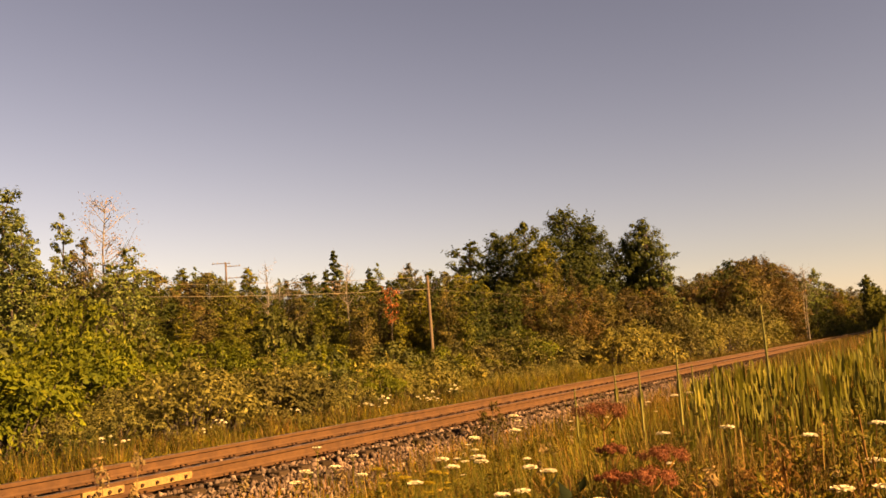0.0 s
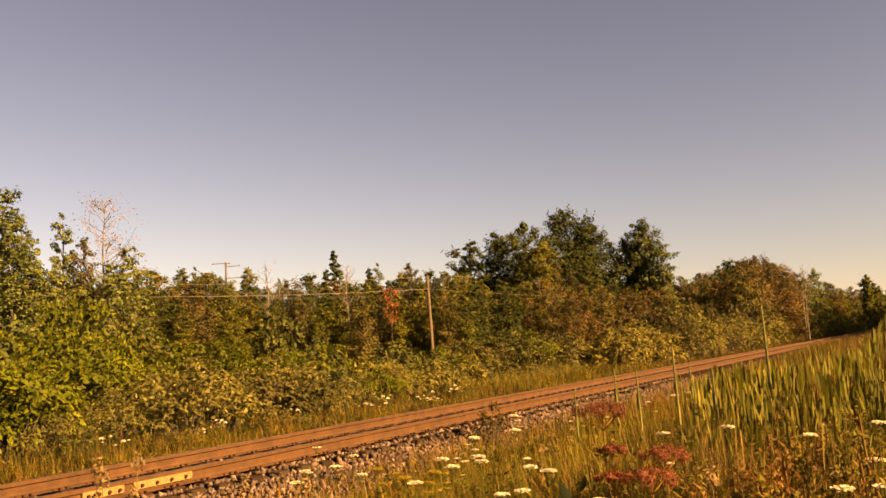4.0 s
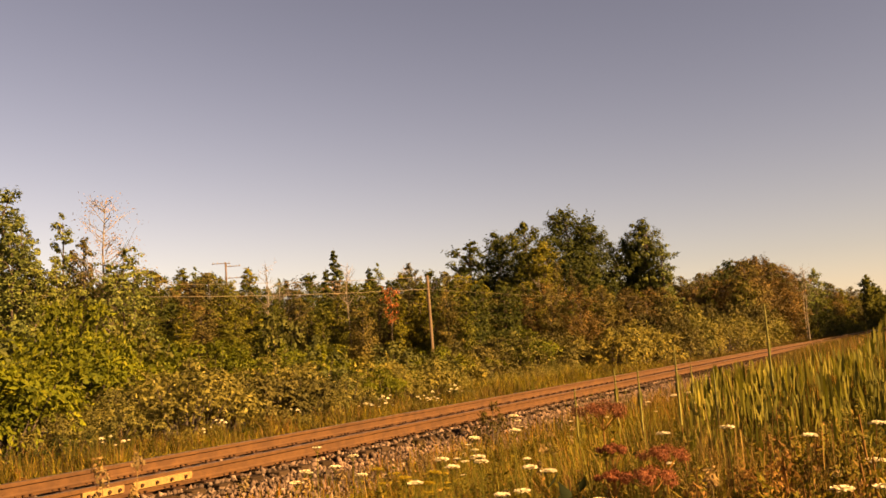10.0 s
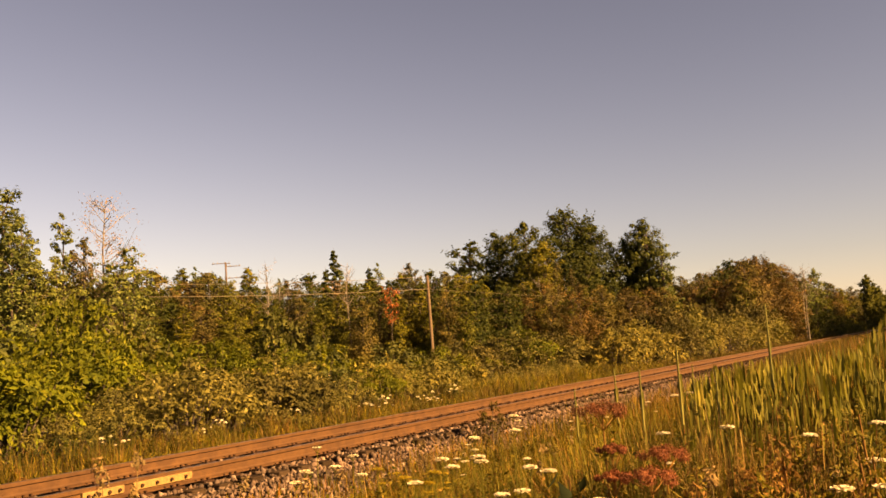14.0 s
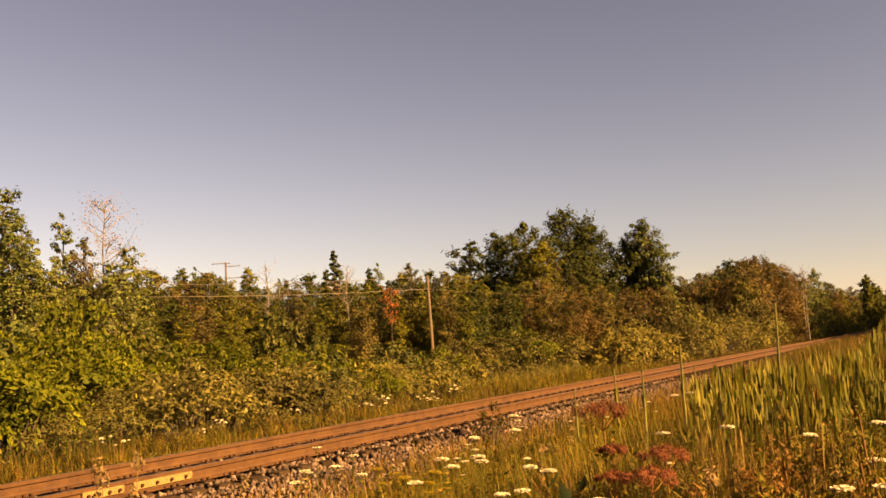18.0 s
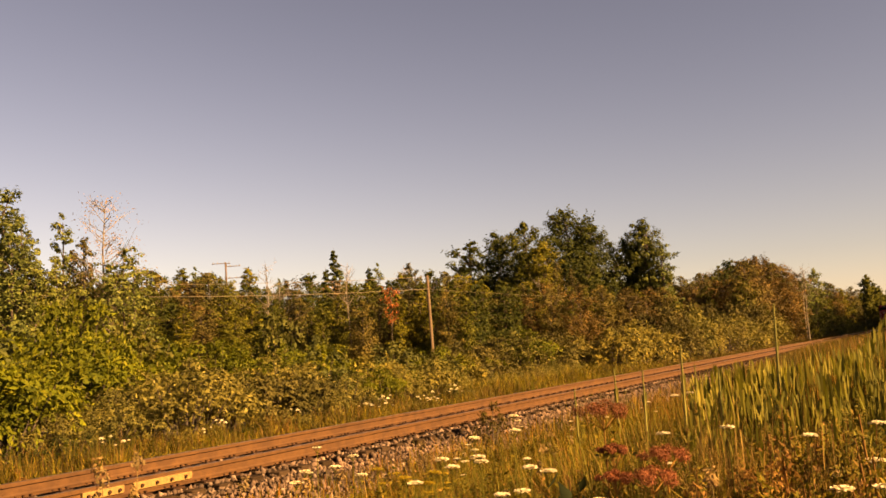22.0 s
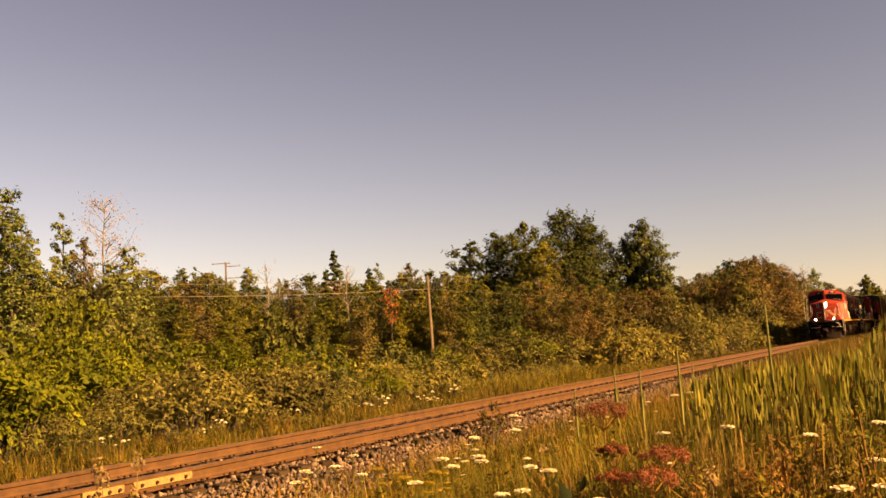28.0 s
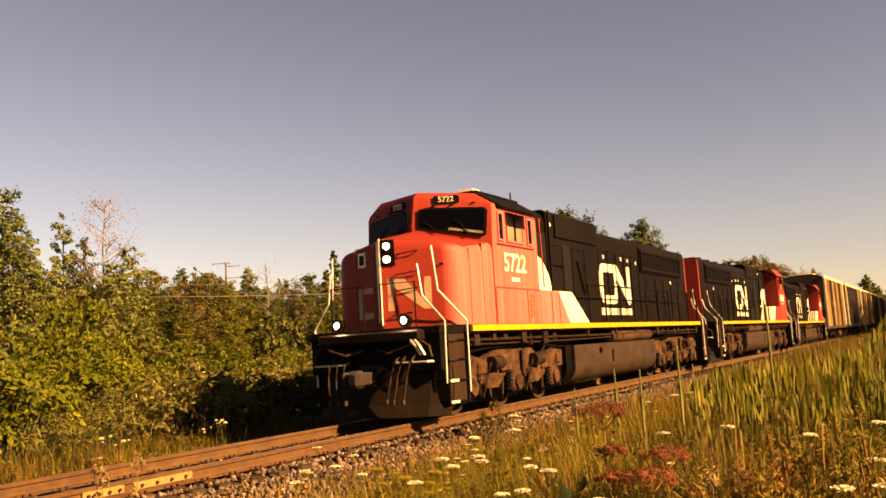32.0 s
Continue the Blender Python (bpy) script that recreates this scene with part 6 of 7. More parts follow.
            # stair handrails, front and back of the stairwell
            top = 2.95 if e == "front" else 2.7
            handrail(t, [(X(0.98), s * 1.5, 0.7), (X(0.98), s * 1.52, 1.85), (X(0.92), s * 1.1, 2.35), (X(0.92), s * 1.02, top)], 0.02, None, "handrail", "pale stair handrail")
            handrail(t, [(X(1.72), s * 1.58, 0.5), (X(1.72), s * 1.58, 1.85), (X(1.25), s * 1.25, 2.45), (X(1.2), s * 1.18, top + 0.35)], 0.02, None, "handrail", "pale stair handrail")
            handrail(t, [(X(0.85), s * 0.98, 1.7), (X(0.85), s * 0.98, 2.62), (X(0.85), s * 0.2, 2.62), (X(0.85), s * 0.2, 1.72)], 0.018, M_DARK, "handrail")
    # nose: a shallow V in plan, bevelled corners, top falling to the sides
    corner = [(2.02 - 0.46 * math.sin(radians(q)), 1.0 + 0.48 * math.cos(radians(q))) for q in (0, 18, 36, 54, 72, 90)]
    half = [(3.1, 1.55)] + corner
    plan = [(x, -y) for x, y in half] + [(1.2, 0.0)] + half[::-1]
    tops = [3.49] + [3.33 + 0.12 * k / 5 for k in range(6)]
    tops = tops + [3.58] + tops[::-1]
    mid = Vector((2.6, 0))
    rings = []
    for dz, inset in ((None, 0.0), (-0.2, 0.0), (-0.08, 0.025), (-0.02, 0.075), (0.0, 0.15)):
        ring = []
        for (x, y), z in zip(plan, tops):
            p = Vector((x, y))
            p += (mid - p).normalized() * inset
            ring.append((p.x, p.y, 1.775 if dz is None else z + dz))
        rings.append(ring)
    bm = bmesh.new()
    vs = [[bm.verts.new(p) for p in r] for r in rings]
    for a, b in zip(vs, vs[1:]):
        for i in range(len(plan) - 1):
            bm.faces.new((a[i], a[i + 1], b[i + 1], b[i]))
    c = bm.verts.new((2.5, 0, 3.82))
    for i in range(len(plan) - 1):
        bm.faces.new((vs[-1][i], vs[-1][i + 1], c))
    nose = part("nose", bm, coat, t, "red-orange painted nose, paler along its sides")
    smooth_corners(nose)
    near = axes((1.2, 0, 0), (0.36, -1.0, 0), (-1.0, -0.36, 0))
    far = axes((1.2, 0, 0), (-0.36, -1.0, 0), (-1.0, 0.36, 0))
    # twin headlights on the nose, and the ridge trim
    bm = flat(bmesh.new(), near, [(0.02, 3.02), (0.3, 3.02), (0.3, 3.53), (0.02, 3.53)], 0.03)
    hl = part("headlight", bm, M_BLACK, t, "twin lit headlights in a black housing")
    for z in (3.14, 3.40):
        bm = bmesh.new()
        p = near @ Vector((0.15, z, 0.04))
        disc(bm, p, near.to_3x3() @ Vector((0, 0, 1)), 0.09, 0.04, 20)
        part("bezel", bm, M_WHEEL, hl)
        bm = bmesh.new()
        disc(bm, p + near.to_3x3() @ Vector((0, 0, 0.012)), near.to_3x3() @ Vector((0, 0, 1)), 0.056, 0.03, 20)
        part("lens", bm, M_LAMP if number else M_GLASS, hl, "glowing headlight lens" if number else "")
    bm = flat(bmesh.new(), far, [(-0.1, 1.9), (-0.03, 1.9), (-0.03, 3.5), (-0.1, 3.5)], 0.02)
    box(bm, 1.165, 1.21, -0.012, 0.03, 1.85, 3.56, 0.008)
    part("ridge_trim", bm, M_CHROME, nose, "pale strip down the nose")
    for s in (-1, 1):
        bm = bmesh.new()
        for xx, zz in ((2.12, 3.3), (2.62, 3.42)):
            plate(bm, [(xx, s * 1.47, 1.8), (xx + 0.014, s * 1.47, 1.8), (xx + 0.014, s * 1.47, zz), (xx, s * 1.47, zz)], (0, s * (0.017 + 0.065 * (xx - 2.02)), 0))
        part("seam", bm, M_SEAM, nose)
    bm = flat(bmesh.new(), far, [(-0.75, 3.05), (-0.5, 3.05), (-0.5, 3.35), (-0.75, 3.35)], 0.012)
    part("class_light", bm, M_CHROME, nose)
    bm = flat(bmesh.new(), far, [(-0.7, 3.1), (-0.55, 3.1), (-0.55, 3.3), (-0.7, 3.3)], 0.02)
    part("class_lens", bm, M_DARK, nose)
    # nose door on the far half, grab irons, white painted bands
    bm = ring_plate(bmesh.new(), far, [(-0.85, 1.85), (-0.2, 1.85), (-0.2, 3.45), (-0.85, 3.45)], [(-0.838, 1.862), (-0.212, 1.862), (-0.212, 3.438), (-0.838, 3.438)], 0.012)
    part("door_seam", bm, M_SEAM, nose)
    bm = flat(bmesh.new(), far, [(-0.8, 2.5), (-0.3, 2.5), (-0.3, 2.62), (-0.8, 2.62)], 0.006)
    flat(bm, far, [(-0.8, 2.12), (-0.68, 2.12), (-0.68, 2.5), (-0.8, 2.5)], 0.006)
    flat(bm, far, [(-0.8, 2.0), (-0.3, 2.0), (-0.3, 2.12), (-0.8, 2.12)], 0.006)
    part("painted_band", bm, M_DULL, nose, "dirty white painted band")
    bm = flat(bmesh.new(), near, [(0.12, 2.12), (0.26, 2.12), (0.26, 2.75), (0.12, 2.75)], 0.006)
    flat(bm, near, [(0.26, 2.75), (0.26, 2.58), (0.84, 2.12), (1.0, 2.12), (0.46, 2.75)], 0.006)
    flat(bm, near, [(0.86, 2.25), (1.0, 2.12), (1.0, 2.75), (0.86, 2.75)], 0.006)
    part("painted_band", bm, M_DULL, nose, "dirty white painted zigzag band")
    for u0, u1, z in ((0.36, 0.75, 3.22), (0.3, 0.78, 2.82), (0.3, 0.72, 2.5), (0.2, 0.6, 2.02)):
        pts = [near @ Vector((u0, z, 0)), near @ Vector((u0, z, 0.07)), near @ Vector((u1, z + 0.05, 0.07)), near @ Vector((u1, z + 0.05, 0))]
        handrail(t, pts, 0.012, M_DARK, "grab_iron")
    bm = flat(bmesh.new(), axes((1.72, -1.32, 0), (0.25, -0.3, 0), (-0.8, -0.6, 0)), [(-0.25, 2.95), (0.05, 2.95), (0.05, 3.0), (-0.25, 3.0)], 0.01)
    part("vent_slot", bm, M_DARK, nose)
    # ditch lights on the deck
    for y in (-0.77, 0.8):
        bm = bmesh.new()
        disc(bm, (0.84, y, 1.9), (1, 0, 0), 0.125, 0.16, 20, 0.1)
        box(bm, 0.82, 0.92, y - 0.05, y + 0.05, 1.72, 1.82)
        d = part("ditch_light", bm, M_BLACK, t, "lit ditch light in a round housing")
        bm = bmesh.new()
        disc(bm, (0.762, y, 1.9), (1, 0, 0), 0.085, 0.02, 20)
        part("bezel", bm, M_WHEEL, d)
        bm = bmesh.new()
        disc(bm, (0.755, y, 1.9), (1, 0, 0), 0.047, 0.03, 20)
        part("lens", bm, M_LAMP if number else M_GLASS, d, "glowing lens" if number else "")
    # cab: V front, upright sides, roof sloping to the eaves
    def cab_ring(z, zr, xs, xr, half, back=5.3):
        far, zf = half + (0.26 if z > 4.5 else 0.0), z + (0.1 if z > 4.15 else 0.0)
        return [(back, -half, z), (xs, -half, z), (xr, 0, max(zr, zf - 0.02)), (xs, far, zf), (back, far, zf), (back, 0, max(zr, zf - 0.02))]
    bm = bmesh.new()
    loft(bm, [cab_ring(1.775, 1.775, 3.05, 2.55, 1.57), cab_ring(3.5, 3.78, 3.05, 2.42, 1.57), cab_ring(4.2, 4.3, 3.1, 2.52, 1.57), cab_ring(4.3, 4.58, 3.14, 2.58, 1.55), cab_ring(4.6, 4.66, 3.3, 2.72, 1.08), cab_ring(4.63, 4.68, 3.5, 2.9, 0.9)])
    cab = part("cab", bm, coat, t, "red-orange painted cab, paler on its sides")
    smooth_corners(cab)
    bm = bmesh.new()
    for s in (-1, 1):
        loft(bm, [[(x, s * 1.5, 4.31), (x, s * 1.06, 4.61), (x, s * 1.06, 4.645), (x, s * 1.66, 4.27), (x, s * 1.66, 4.24)] for x in (3.3, 5.45)])
    box(bm, 3.4, 5.5, -1.08, 1.08, 4.62, 4.69, 0.02)
    part("cab_roof", bm, M_BLACK, cab, "dark cab roof with overhanging eaves")
    for k in (1, -1):
        def g(u, z, d=0.0):
            # a point of the cab front: u out from the ridge, at height z
            y = -u * 1.57 / 1.68 * k
            q = (z - 3.5) / 0.75
            return Vector((2.43 + 0.1 * q + u * 0.37, y, z)) + Vector((-0.93, -0.36 * k, 0.08)) * d
        def quad(bmq, a, d0, d1):
            return plate(bmq, [g(u, z, d0) for u, z in a], Vector((-0.93, -0.36 * k, 0.08)) * d1)
        part("window_gasket", quad(bmesh.new(), [(0.1, 3.86), (0.12, 4.27), (0.3, 4.3), (1.5, 4.22), (1.58, 4.16), (1.56, 3.64), (1.48, 3.6), (0.7, 3.75)], -0.02, 0.085), M_DARK, cab)
        part("windshield", quad(bmesh.new(), [(0.14, 3.89), (0.16, 4.24), (0.32, 4.26), (1.48, 4.18), (1.53, 4.14), (1.51, 3.67), (1.46, 3.64), (0.7, 3.79)], 0.064, 0.006), M_GLASS, cab, "dark reflecting windshield")
        du, dz = (0.0, 0.0) if k == 1 else (-0.16, -0.03)
        nb = part("number_board", quad(bmesh.new(), [(u0 + du, z1 + dz) for u0, z1 in ((0.42, 4.39), (0.42, 4.52), (0.46, 4.55), (0.94, 4.53), (0.98, 4.5), (0.98, 4.38), (0.94, 4.355), (0.46, 4.36))], -0.02, 0.055), M_BLACK, cab)
        c0 = g(0.7 + du, 4.455 + dz, 0.037)
        u = (g(1, 4.45) - g(0, 4.45)) * k
        if number:
            lettering("number", number, 0.17, axes(c0, u, u.cross(Vector((0, 0, 1)))), M_WHITE, nb)
        else:
            bm = bmesh.new()
            for j in range(4):
                a0 = 0.5 + du + j * 0.11
                quad(bm, [(a0, 4.4), (a0, 4.51), (a0 + 0.075, 4.51), (a0 + 0.075, 4.4)], 0.036, 0.004)
            part("number_marks", bm, M_WHITE, nb)
        for a0, a1 in ((0.55, 0.2), (1.2, 0.85)):
            # long wiper arms lying low across the glass
            handrail(t, [g(a0, 3.76 - 0.1 * (a0 > 1), 0.09), g((a0 + a1) / 2, 3.9, 0.1), g(a1, 4.0, 0.09)], 0.012, M_DARK, "wiper")
        # a pale strip laid on the glass paints in the dash's reflection
        part("dash_ledge", quad(bmesh.new(), [(0.75, 3.79), (0.8, 3.83), (1.3, 3.74), (1.5, 3.7), (1.5, 3.67), (1.44, 3.66)], 0.072, 0.003), M_SEAT, cab, "pale strip on the glass, painted as the dash's reflection")
        for a0 in (0.35, 0.75, 1.2):
            handrail(t, [g(a0, 4.3, 0.03), g(a0 + 0.1, 4.35, 0.06), g(a0 + 0.14, 4.33, 0.04)], 0.014, M_DARK, "wiper")
    # side windows, door panel and figures on both sides
    for s in (-1, 1):
        m = axes((0, s * 1.572, 0), (1, 0, 0) if s < 0 else (-1, 0, 0), (0, s, 0))
        sx = 1 if s < 0 else -1
        def rect(x0, x1, z0, z1, inset=0.0):
            return [(sx * (x0 + inset), z0 + inset), (sx * (x1 - inset), z0 + inset), (sx * (x1 - inset), z1 - inset), (sx * (x0 + inset), z1 - inset)]
        for x0, x1, mat in ((3.3, 3.56, M_GLASS), (3.72, 4.55, M_SEAT), (4.76, 5.02, M_GLASS)):
            bm = ring_plate(bmesh.new(), m, rect(x0, x1, 3.52, 4.14), rect(x0, x1, 3.52, 4.14, 0.04), 0.03)
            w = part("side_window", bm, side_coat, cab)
            part("pane", flat(bmesh.new(), m, rect(x0, x1, 3.52, 4.14, 0.04), 0.008), mat, w, "dim window pane")
        bm = flat(bmesh.new(), m, rect(4.1, 4.16, 3.55, 4.1), 0.03)
        part("sash_bar", bm, M_BLACK, cab)
        bm = plate(bmesh.new(), [(3.7, s * 1.575, 4.16), (4.7, s * 1.575, 4.16), (4.7, s * 1.9, 4.04), (3.7, s * 1.9, 4.04)], (0, 0, 0.02))
        part("sun_visor", bm, M_BLACK, cab)
        bm = flat(bmesh.new(), m, rect(3.25, 5.1, 3.44, 3.47), 0.03)
        flat(bm, m, rect(3.06, 5.28, 2.52, 2.545), 0.012)
        flat(bm, m, rect(3.06, 3.08, 1.8, 2.52), 0.01)
        flat(bm, m, rect(4.6, 4.62, 1.8, 2.52), 0.01)
        part("seam", bm, M_SEAM, cab)
        if number:
            lettering("number", number, 0.56, axes((4.07, s * 1.574, 3.06), (1, 0, 0) if s < 0 else (-1, 0, 0), (0, s, 0)), M_WHITE, cab)
        else:
            bm = bmesh.new()
            for j in range(4):
                flat(bm, m, rect(3.5 + j * 0.32, 3.72 + j * 0.32, 2.86, 3.25), 0.005)
            part("number_marks", bm, M_WHITE, cab)
        part("small_plate", flat(bmesh.new(), m, rect(3.85, 4.25, 2.68, 2.76), 0.006), M_WHITE, cab)
        # cabinets on the walkway behind the cab, with the slanted white end
        bm = plate(bmesh.new(), [(5.3, s * 1.0, 1.775), (7.08, s * 1.0, 1.775), (6.46, s * 1.0, 2.54), (5.3, s * 1.0, 2.54)], (0, s * 0.55, 0))
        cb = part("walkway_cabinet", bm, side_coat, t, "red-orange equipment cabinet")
        bm = plate(bmesh.new(), [(7.08, s * 1.0, 1.775), (8.4, s * 1.0, 1.775), (7.3, s * 1.0, 2.54), (6.46, s * 1.0, 2.54)], (0, s * 0.55, 0))
        part("slanted_end", bm, M_WHITE, cb, "white slanted cabinet end")
        bm = bmesh.new()
        for x in (5.32, 6.0, 6.45):
            plate(bm, [(x, s * 1.552, 1.8), (x + 0.02, s * 1.552, 1.8), (x + 0.02, s * 1.552, 2.5), (x, s * 1.552, 2.5)], (0, s * 0.008, 0))
        part("door_seam", bm, M_BLACK, cb)
        bm = bmesh.new()
        for k in range(5):
            plate(bm, [(4.75, s * 1.575, 1.92 + k * 0.11), (4.98, s * 1.575, 1.92 + k * 0.11), (4.98, s * 1.575, 1.99 + k * 0.11), (4.75, s * 1.575, 1.99 + k * 0.11)], (0, s * 0.01, 0))
        part("louvre", bm, surface("dark_red_louvre", (0.3, 0.05, 0.02), (0.2, 0.04, 0.02)) if number and s < 0 else bpy.data.materials.get("dark_red_louvre") or M_RED, cab)
    # long hood: tall block behind the cab, then the engine hood with rounded roof edges
    def hood(x0, x1, half, top, edge=0.18):
        bmh = bmesh.new()
        ring = [(-half, 1.775), (-half, top - edge), (-half + edge * 0.3, top - edge * 0.3), (-half + edge, top), (half - edge, top), (half - edge * 0.3, top - edge * 0.3), (half, top - edge), (half, 1.775)]
        return loft(bmh, [[(x, y, z) for y, z in ring] for x in (x0, x1)])
    part("hood", hood(5.31, 7.4, 0.88, 4.62), M_BLACK, t, "dusty black hood behind the cab")
    part("hood", hood(7.4, 11.05, 0.93, 4.74, 0.12), M_BLACK, t, "tall dusty black hood section")
    part("hood", hood(11.05, 20.85, 0.93, 4.5), M_BLACK, t, "dusty black engine hood")
    part("hood_end", hood(20.85, 21.0, 0.92, 4.46), M_RED, t, "red-orange hood end")
    for s in (-1, 1):
        m = axes((0, s * 0.932, 0), (1, 0, 0) if s < 0 else (-1, 0, 0), (0, s, 0))
        sx = 1 if s < 0 else -1
        def rct(x0, x1, z0, z1):
            return [(sx * x0, z0), (sx * x1, z0), (sx * x1, z1), (sx * x0, z1)]
        # white sweep, dark intakes, doors and panels
        part("painted_sweep", flat(bmesh.new(), m, [(sx * 5.9, 2.55), (sx * 7.6, 2.55), (sx * 7.35, 3.05), (sx * 7.0, 3.4), (sx * 6.5, 3.55), (sx * 5.9, 3.55)], 0.004), M_WHITE, t, "white painted sweep behind the cab")
        # raised plates: the shade inside the intakes is put into their near-black colour
        part("intake_recess", box(bmesh.new(), 6.5, 7.38, s * 0.86, s * 0.91, 3.3, 4.1, 0.01), M_GRILLE, t, "near-black plate standing for the shade inside an intake")
        part("intake_recess", box(bmesh.new(), 8.42, 8.92, s * 0.9, s * 0.94, 2.6, 3.9, 0.01), M_GRILLE, t, "near-black plate standing for the shade inside an intake")
        # hood-side conduits and grab irons
        handrail(t, [(7.5, s * 0.97, 2.6), (7.5, s * 0.97, 4.7)], 0.03, M_DARK, "conduit")
        handrail(t, [(7.6, s * 0.96, 3.3), (8.4, s * 0.96, 3.3)], 0.02, M_DARK, "grab_iron")
        handrail(t, [(9.35, s * 0.96, 3.5), (9.8, s * 0.96, 2.6)], 0.028, M_DARK, "conduit")
        bm = bmesh.new()
        flat(bm, m, rct(7.9, 11.0, 4.05, 4.62), 0.05)
        part("blister_panel", bm, M_BLACK, t)
        doors = [(7.5, 8.4, 2.6, 3.85), (9.05, 10.0, 2.6, 3.85)] + [(11.15 + k * 0.75, 11.15 + k * 0.75 + 0.71, 1.95, 3.95) for k in range(6)] + [(15.75 + k * 0.98, 15.75 + k * 0.98 + 0.94, 1.95, 3.3) for k in range(5)]
        for x0, x1, z0, z1 in doors:
            d = part("hood_door", ring_plate(bmesh.new(), m, rct(x0, x1, z0, z1), rct(x0 + 0.025, x1 - 0.025, z0 + 0.025, z1 - 0.025), 0.014), M_BLACK, t)
            part("latch", flat(bmesh.new(), m, rct(x1 - 0.12, x1 - 0.07, (z0 + z1) / 2, (z0 + z1) / 2 + 0.12), 0.02), M_DARK, d)
        # radiator housing with its grille, flared beyond the hood
        bm = bmesh.new()
        ring = [(s * 0.9, 3.38), (s * 0.98, 3.48), (s * 0.98, 4.24), (s * 0.9, 4.42)]
        loft(bm, [[(x, y, z) for y, z in ring] for x in (15.0, 19.95)])
        rad = part("radiator_housing", bm, M_BLACK, t)
        bm = bmesh.new()
        mr = axes((0, s * 0.982, 0), (1, 0, 0) if s < 0 else (-1, 0, 0), (0, s, 0))
        ring_plate(bm, mr, rct(15.05, 19.9, 3.52, 4.2), rct(15.13, 19.82, 3.6, 4.12), 0.05)
        part("grille_frame", bm, M_BLACK, rad)
        bar_me = None
        for k in range(40):
            if bar_me is None:
                ob = part("grille_bar", flat(bmesh.new(), mr, rct(0, 0.035, 3.6, 4.12), 0.02), M_GRILLE, rad)
                bar_me = ob.data
            else:
                ob = part("grille_bar", bar_me, None, rad)
            ob.location.x = 15.15 + k * 0.117
        # white dots along the hood, and a few small plates
        for x, z in ((7.6, 4.35), (11.5, 3.75), (13.1, 3.78), (13.75, 3.76), (14.6, 3.72), (18.6, 3.22)):
            bm = bmesh.new()
            disc(bm, (x, s * 0.95, z), (0, 1, 0), 0.06, 0.03, 10)
            part("white_fitting", bm, M_WHITE, t, "small round white fitting")
        emblem(t, s)
        # walkway handrail with its posts
        handrail(t, [(8.45, s * 1.5, 2.78), (14, s * 1.5, 2.8), (20.1, s * 1.5, 2.78)], 0.026, M_DARK)
        for k in range(10):
            x = 8.6 + k * 1.26
            handrail(t, [(x, s * 1.5, 1.76), (x, s * 1.5, 2.79)], 0.028, M_DARK, "rail_post")
        handrail(t, [(5.45, s * 1.6, 4.2), (5.45, s * 1.62, 2.6)], 0.018, M_RED, "grab_iron")
    # roof gear: antenna dome, horn, exhaust, fans
    bm = loft(bmesh.new(), [[(x, y, z) for x, y, z in ring] for ring in ([(3.45, -0.98, 4.6), (3.85, -0.98, 4.6), (3.85, -0.6, 4.64), (3.45, -0.6, 4.64)], [(3.48, -0.95, 4.75), (3.82, -0.95, 4.75), (3.82, -0.63, 4.77), (3.48, -0.63, 4.77)])])
    part("antenna_dome", bm, M_WHITE, t, "white box antenna on the cab roof")
    part("antenna", tube(bmesh.new(), [(5.9, -0.7, 4.5), (5.9, -0.7, 5.0)], 0.02, 6), M_DARK, t)
    bm = bmesh.new()
    box(bm, 12.2, 13.2, -0.35, 0.35, 4.48, 4.62, 0.04)
    part("exhaust_stack", bm, M_DARK, t)
    for x in (15.8, 17.4, 19.0):
        bm = bmesh.new()
        disc(bm, (x, 0, 4.54), (0, 0, 1), 0.62, 0.14, 28)
        part("radiator_fan", bm, M_BLACK, t)
    bm = bmesh.new()
    for k in range(3):
        tube(bm, [(5.6 + k * 0.12, -0.15 + k * 0.15, 4.72), (5.2 - k * 0.05, -0.15 + k * 0.15, 4.74)], 0.03, 8, 0.06)
    box(bm, 5.55, 5.95, -0.25, 0.25, 4.6, 4.74)
    part("horn", bm, M_DARK, t)
    sets = loco_truck(t, 4.43) + loco_truck(t, 17.69)
    return t, sets


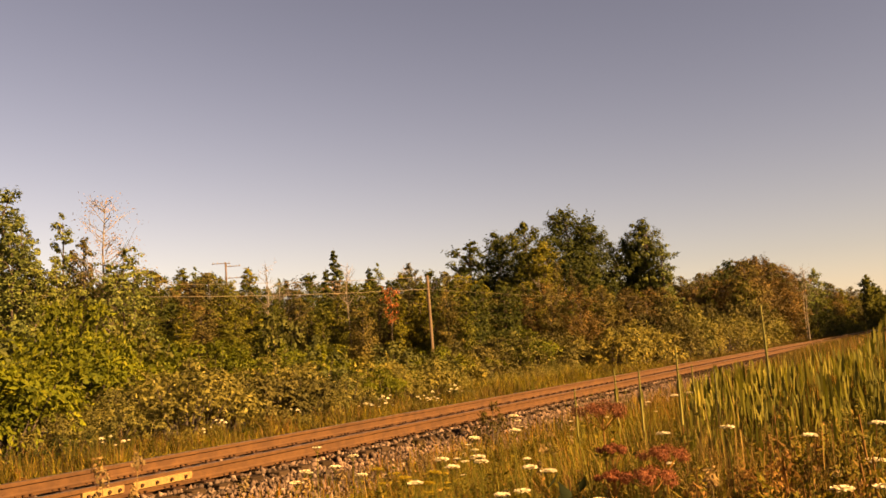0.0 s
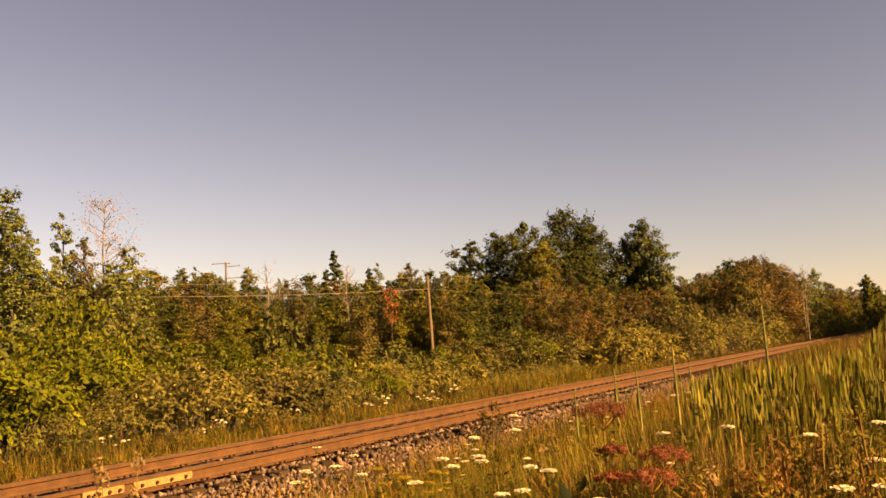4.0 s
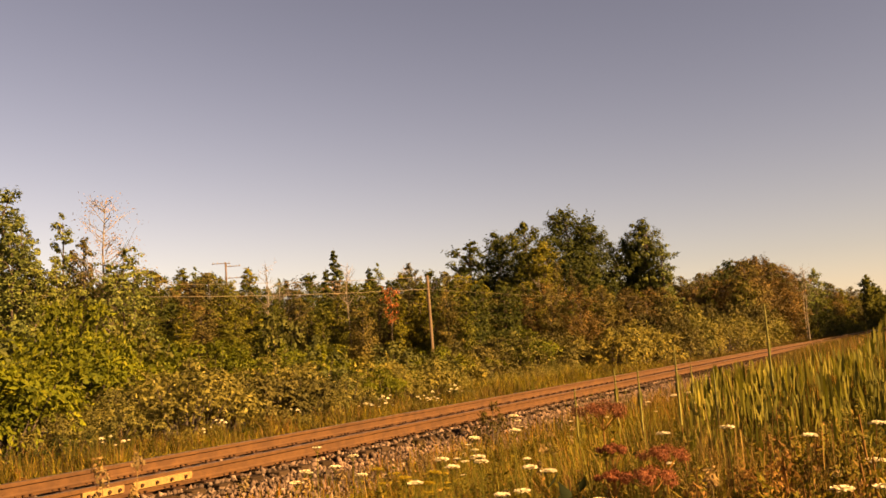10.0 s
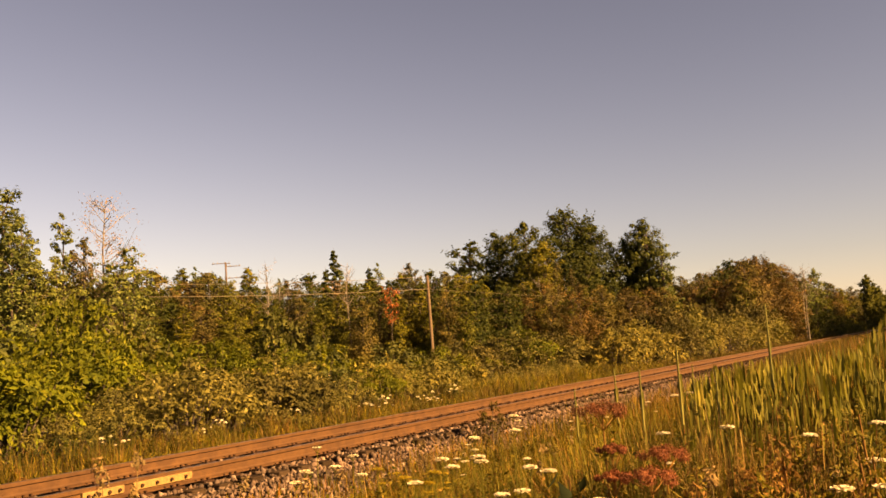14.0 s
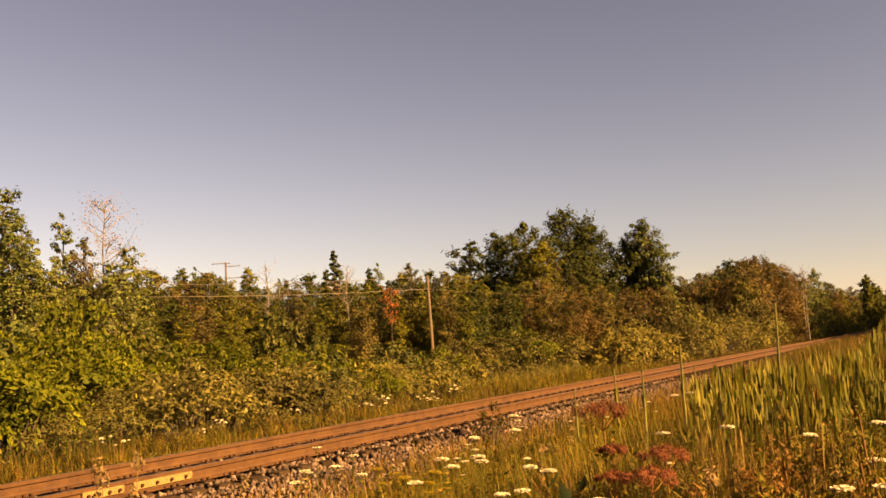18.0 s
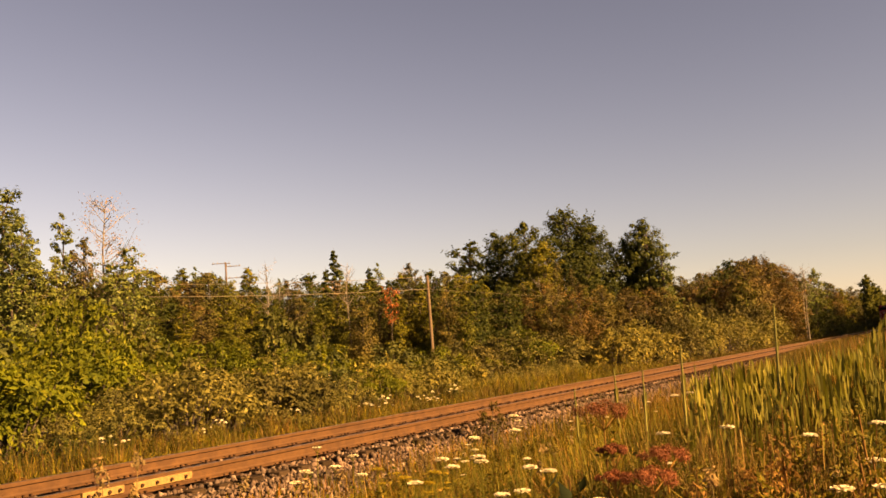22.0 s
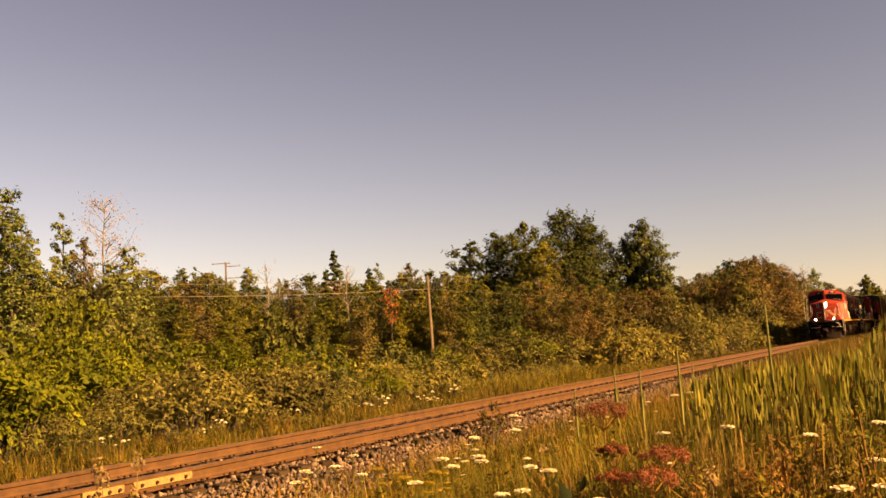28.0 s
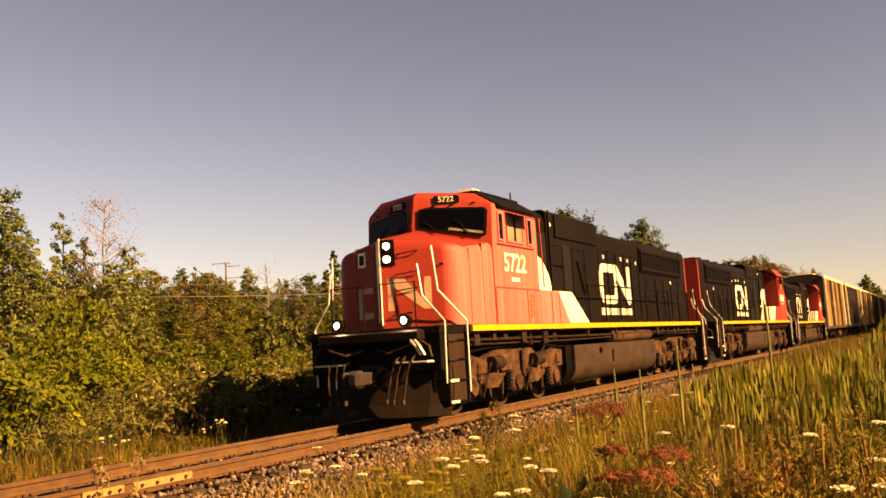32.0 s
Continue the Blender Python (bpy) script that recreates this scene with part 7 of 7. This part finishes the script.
def hopper(paint, posts):
    """A covered hopper car: ribbed sides, sloping end sheets, hatches along the roof, two-axle trucks."""
    t = new("hopper_car")
    ln = 17.6
    bm = bmesh.new()
    prof = [(-1.55, 1.25), (-1.58, 5.1), (-1.52, 5.3), (-1.0, 5.46), (-0.4, 5.52), (0.4, 5.52), (1.0, 5.46), (1.52, 5.3), (1.58, 5.1), (1.55, 1.25), (0.6, 0.8), (-0.6, 0.8)]
    def lift(z, q):
        # the end sheets slope: the lower edge rises towards the car's end
        return z if z > 3.0 else z + (2.6 - z) * q
    loft(bm, [[(x, y, lift(z, q)) for y, z in prof] for x, q in ((0.95, 0.95), (3.4, 0.0), (ln - 3.4, 0.0), (ln - 0.95, 0.95))])
    part("hopper_body", bm, paint, t)
    part("sill", box(bmesh.new(), 0.7, ln - 0.7, -1.5, 1.5, 1.02, 1.22, 0.02), paint, t)
    for s in (-1, 1):
        for k in range(15):
            x = 1.75 + k * (ln - 3.5) / 14
            bm = box(bmesh.new(), x - (0.16 if k in (0, 14) else 0.07), x + 0.07, s * 1.5, s * 1.67, 1.22, 5.15, 0.015)
            # end posts are pale: the sunlit corner edge is put into their colour
            part("side_post", bm, M_GRAY if k in (0, 14) else paint if k in (3, 4, 7, 10, 11) else posts, t)
        part("top_chord", box(bmesh.new(), 0.9, ln - 0.9, s * 1.5, s * 1.68, 5.12, 5.34, 0.02), M_GRAY, t, "pale painted top chord")
        bm = bmesh.new()
        for k in range(7):
            x = 5 + k * 0.42
            box(bm, x, x + 0.3, s * 1.582, s * 1.59, 2.9 + (k % 3) * 0.05, 3.3)
        for k in range(5):
            x = 9.4 + k * 0.8
            box(bm, x, x + 0.6, s * 1.58, s * 1.588, 1.4, 1.7 + 0.3 * (k % 2))
        part("painted_marks", bm, M_WHITE, t, "faded white painted marks")
        for x in (0.85, ln - 0.85):
            for dx in (0, 0.45):
                handrail(t, [(x + dx * (1 if x < 5 else -1), s * 1.5, 1.0), (x + dx * (1 if x < 5 else -1), s * 1.5, 3.9)], 0.025, paint, "ladder_stile")
            for k in range(7):
                z = 1.3 + k * 0.4
                e = x + 0.45 * (1 if x < 5 else -1)
                handrail(t, [(x, s * 1.5, z), (e, s * 1.5, z)], 0.014, paint, "ladder_rung")
    bm = bmesh.new()
    box(bm, 1.0, ln - 1.0, -0.85, 0.85, 5.5, 5.58, 0.02)
    part("running_board", bm, M_GRAY, t)
    for k in range(8):
        bm = bmesh.new()
        disc(bm, (2.6 + k * 1.77, 0, 5.58), (0, 0, 1), 0.42, 0.14, 16)
        part("roof_hatch", bm, M_GRAY, t)
    for k in range(3):
        bm = bmesh.new()
        x = 5.2 + k * 3.6
        loft(bm, [[(x - a, -b, z), (x + a, -b, z), (x + a, b, z), (x - a, b, z)] for a, b, z in ((1.5, 1.2, 1.25), (0.5, 0.5, 0.35))])
        part("discharge_chute", bm, paint, t)
    for x0, x1 in ((0.0, 0.9), (ln - 0.9, ln)):
        part("coupler", box(bmesh.new(), x0, x1, -0.14, 0.14, 0.72, 1.0, 0.04), M_DARK, t)
    sets = []
    for cx in (2.6, ln - 2.6):
        bm = bmesh.new()
        for s in (-1, 1):
            plate(bm, [(cx + x, s * 0.98, z) for x, z in ((-1.15, 0.36), (-1.15, 0.6), (-0.5, 0.78), (0.5, 0.78), (1.15, 0.6), (1.15, 0.36), (0.75, 0.4), (0.35, 0.24), (-0.35, 0.24), (-0.75, 0.4))], (0, s * 0.14, 0))
        box(bm, cx - 0.25, cx + 0.25, -1.0, 1.0, 0.5, 0.8, 0.03)
        tr = part("truck", bm, M_GRIME_GAPS, t)
        for ax in (-0.88, 0.88):
            w = new("wheelset", CAR_WHEEL_ME)
            w.parent = tr
            w.location = (cx + ax, 0, CAR_WHEEL_R)
            sets.append((w, cx + ax, CAR_WHEEL_R))
    return t, sets, ln


train, wheels = [], []
UNIT = 22.05
SHORT = 0.78           # the third unit is a shorter type
ROAD = "locomotives at the head of the train"
lead, ws = locomotive("5722")
tagged(lead, "red-orange and black diesel locomotive with lit headlights, leading a train", "locomotive", ROAD)
train.append((lead, 0.0, False))
wheels += ws
second, ws = locomotive("")
tagged(second, "red-orange and black diesel locomotive coupled hood first", "locomotive", ROAD)
train.append((second, UNIT * 2, True))
wheels += ws
third = copy_thing(second, Matrix())
third.scale = (SHORT, 1.0, 0.95)
tagged(third, "shorter, lower red-orange and black diesel locomotive behind two larger ones")
train.append((third, UNIT * (2 + SHORT), True))
wheels += [(w, w.location.x, WHEEL_R) for w in third.children_recursive if w.name.startswith("wheelset")]
# tan posts on a dark body: sunlit stripes put into the colours
first_hopper, ws, LN = hopper(M_BROWN, M_TAN)
tagged(first_hopper, "covered hopper car, sunlit stripes painted as tan posts on a dark brown body", "freight car", "hopper cars of the train")
cars = [first_hopper]
wheels += ws
brown_hopper, ws, LN = hopper(M_BROWN, M_BROWN)
tagged(brown_hopper, "rusty brown ribbed covered hopper car", "freight car", "hopper cars of the train")
wheels += ws
cars.append(brown_hopper)
for k in range(5):
    src = (first_hopper, brown_hopper, brown_hopper)[k % 3]
    c = copy_thing(src, Matrix())
    cars.append(c)
    wheels += [(w, w.location.x, CAR_WHEEL_R) for w in c.children_recursive if w.name.startswith("wheelset")]
for k, c in enumerate(cars):
    train.append((c, UNIT * (2 + SHORT) - 0.4 + LN * k, False))


# ---- what moves ----
def motions():
    # the train rolls along the line at a steady speed
    for thing, back, turned in train:
        rows = [(s, pose(FRONT_END + (32.0 - s) * SPEED + back, TY, 0, 0, 0, 180 if turned else 0)) for s in (0.0, 8.0, 16.0, 24.0, 32.0)]
        walk(thing, rows)
    # its wheels turn as far as they roll
    spin = -math.degrees(SPEED / FPS)
    for w, x, r in wheels:
        back = any(w.parent.parent == thing and turned for thing, _, turned in train)
        step = spin / r * (-1 if back else 1)
        walk(w, [(k / FPS, pose(x, 0, r, 0, step * k, 0)) for k in range(0, 32 * FPS + 1)])
    for plant, rows in swaying:
        walk(plant, rows)


motions()
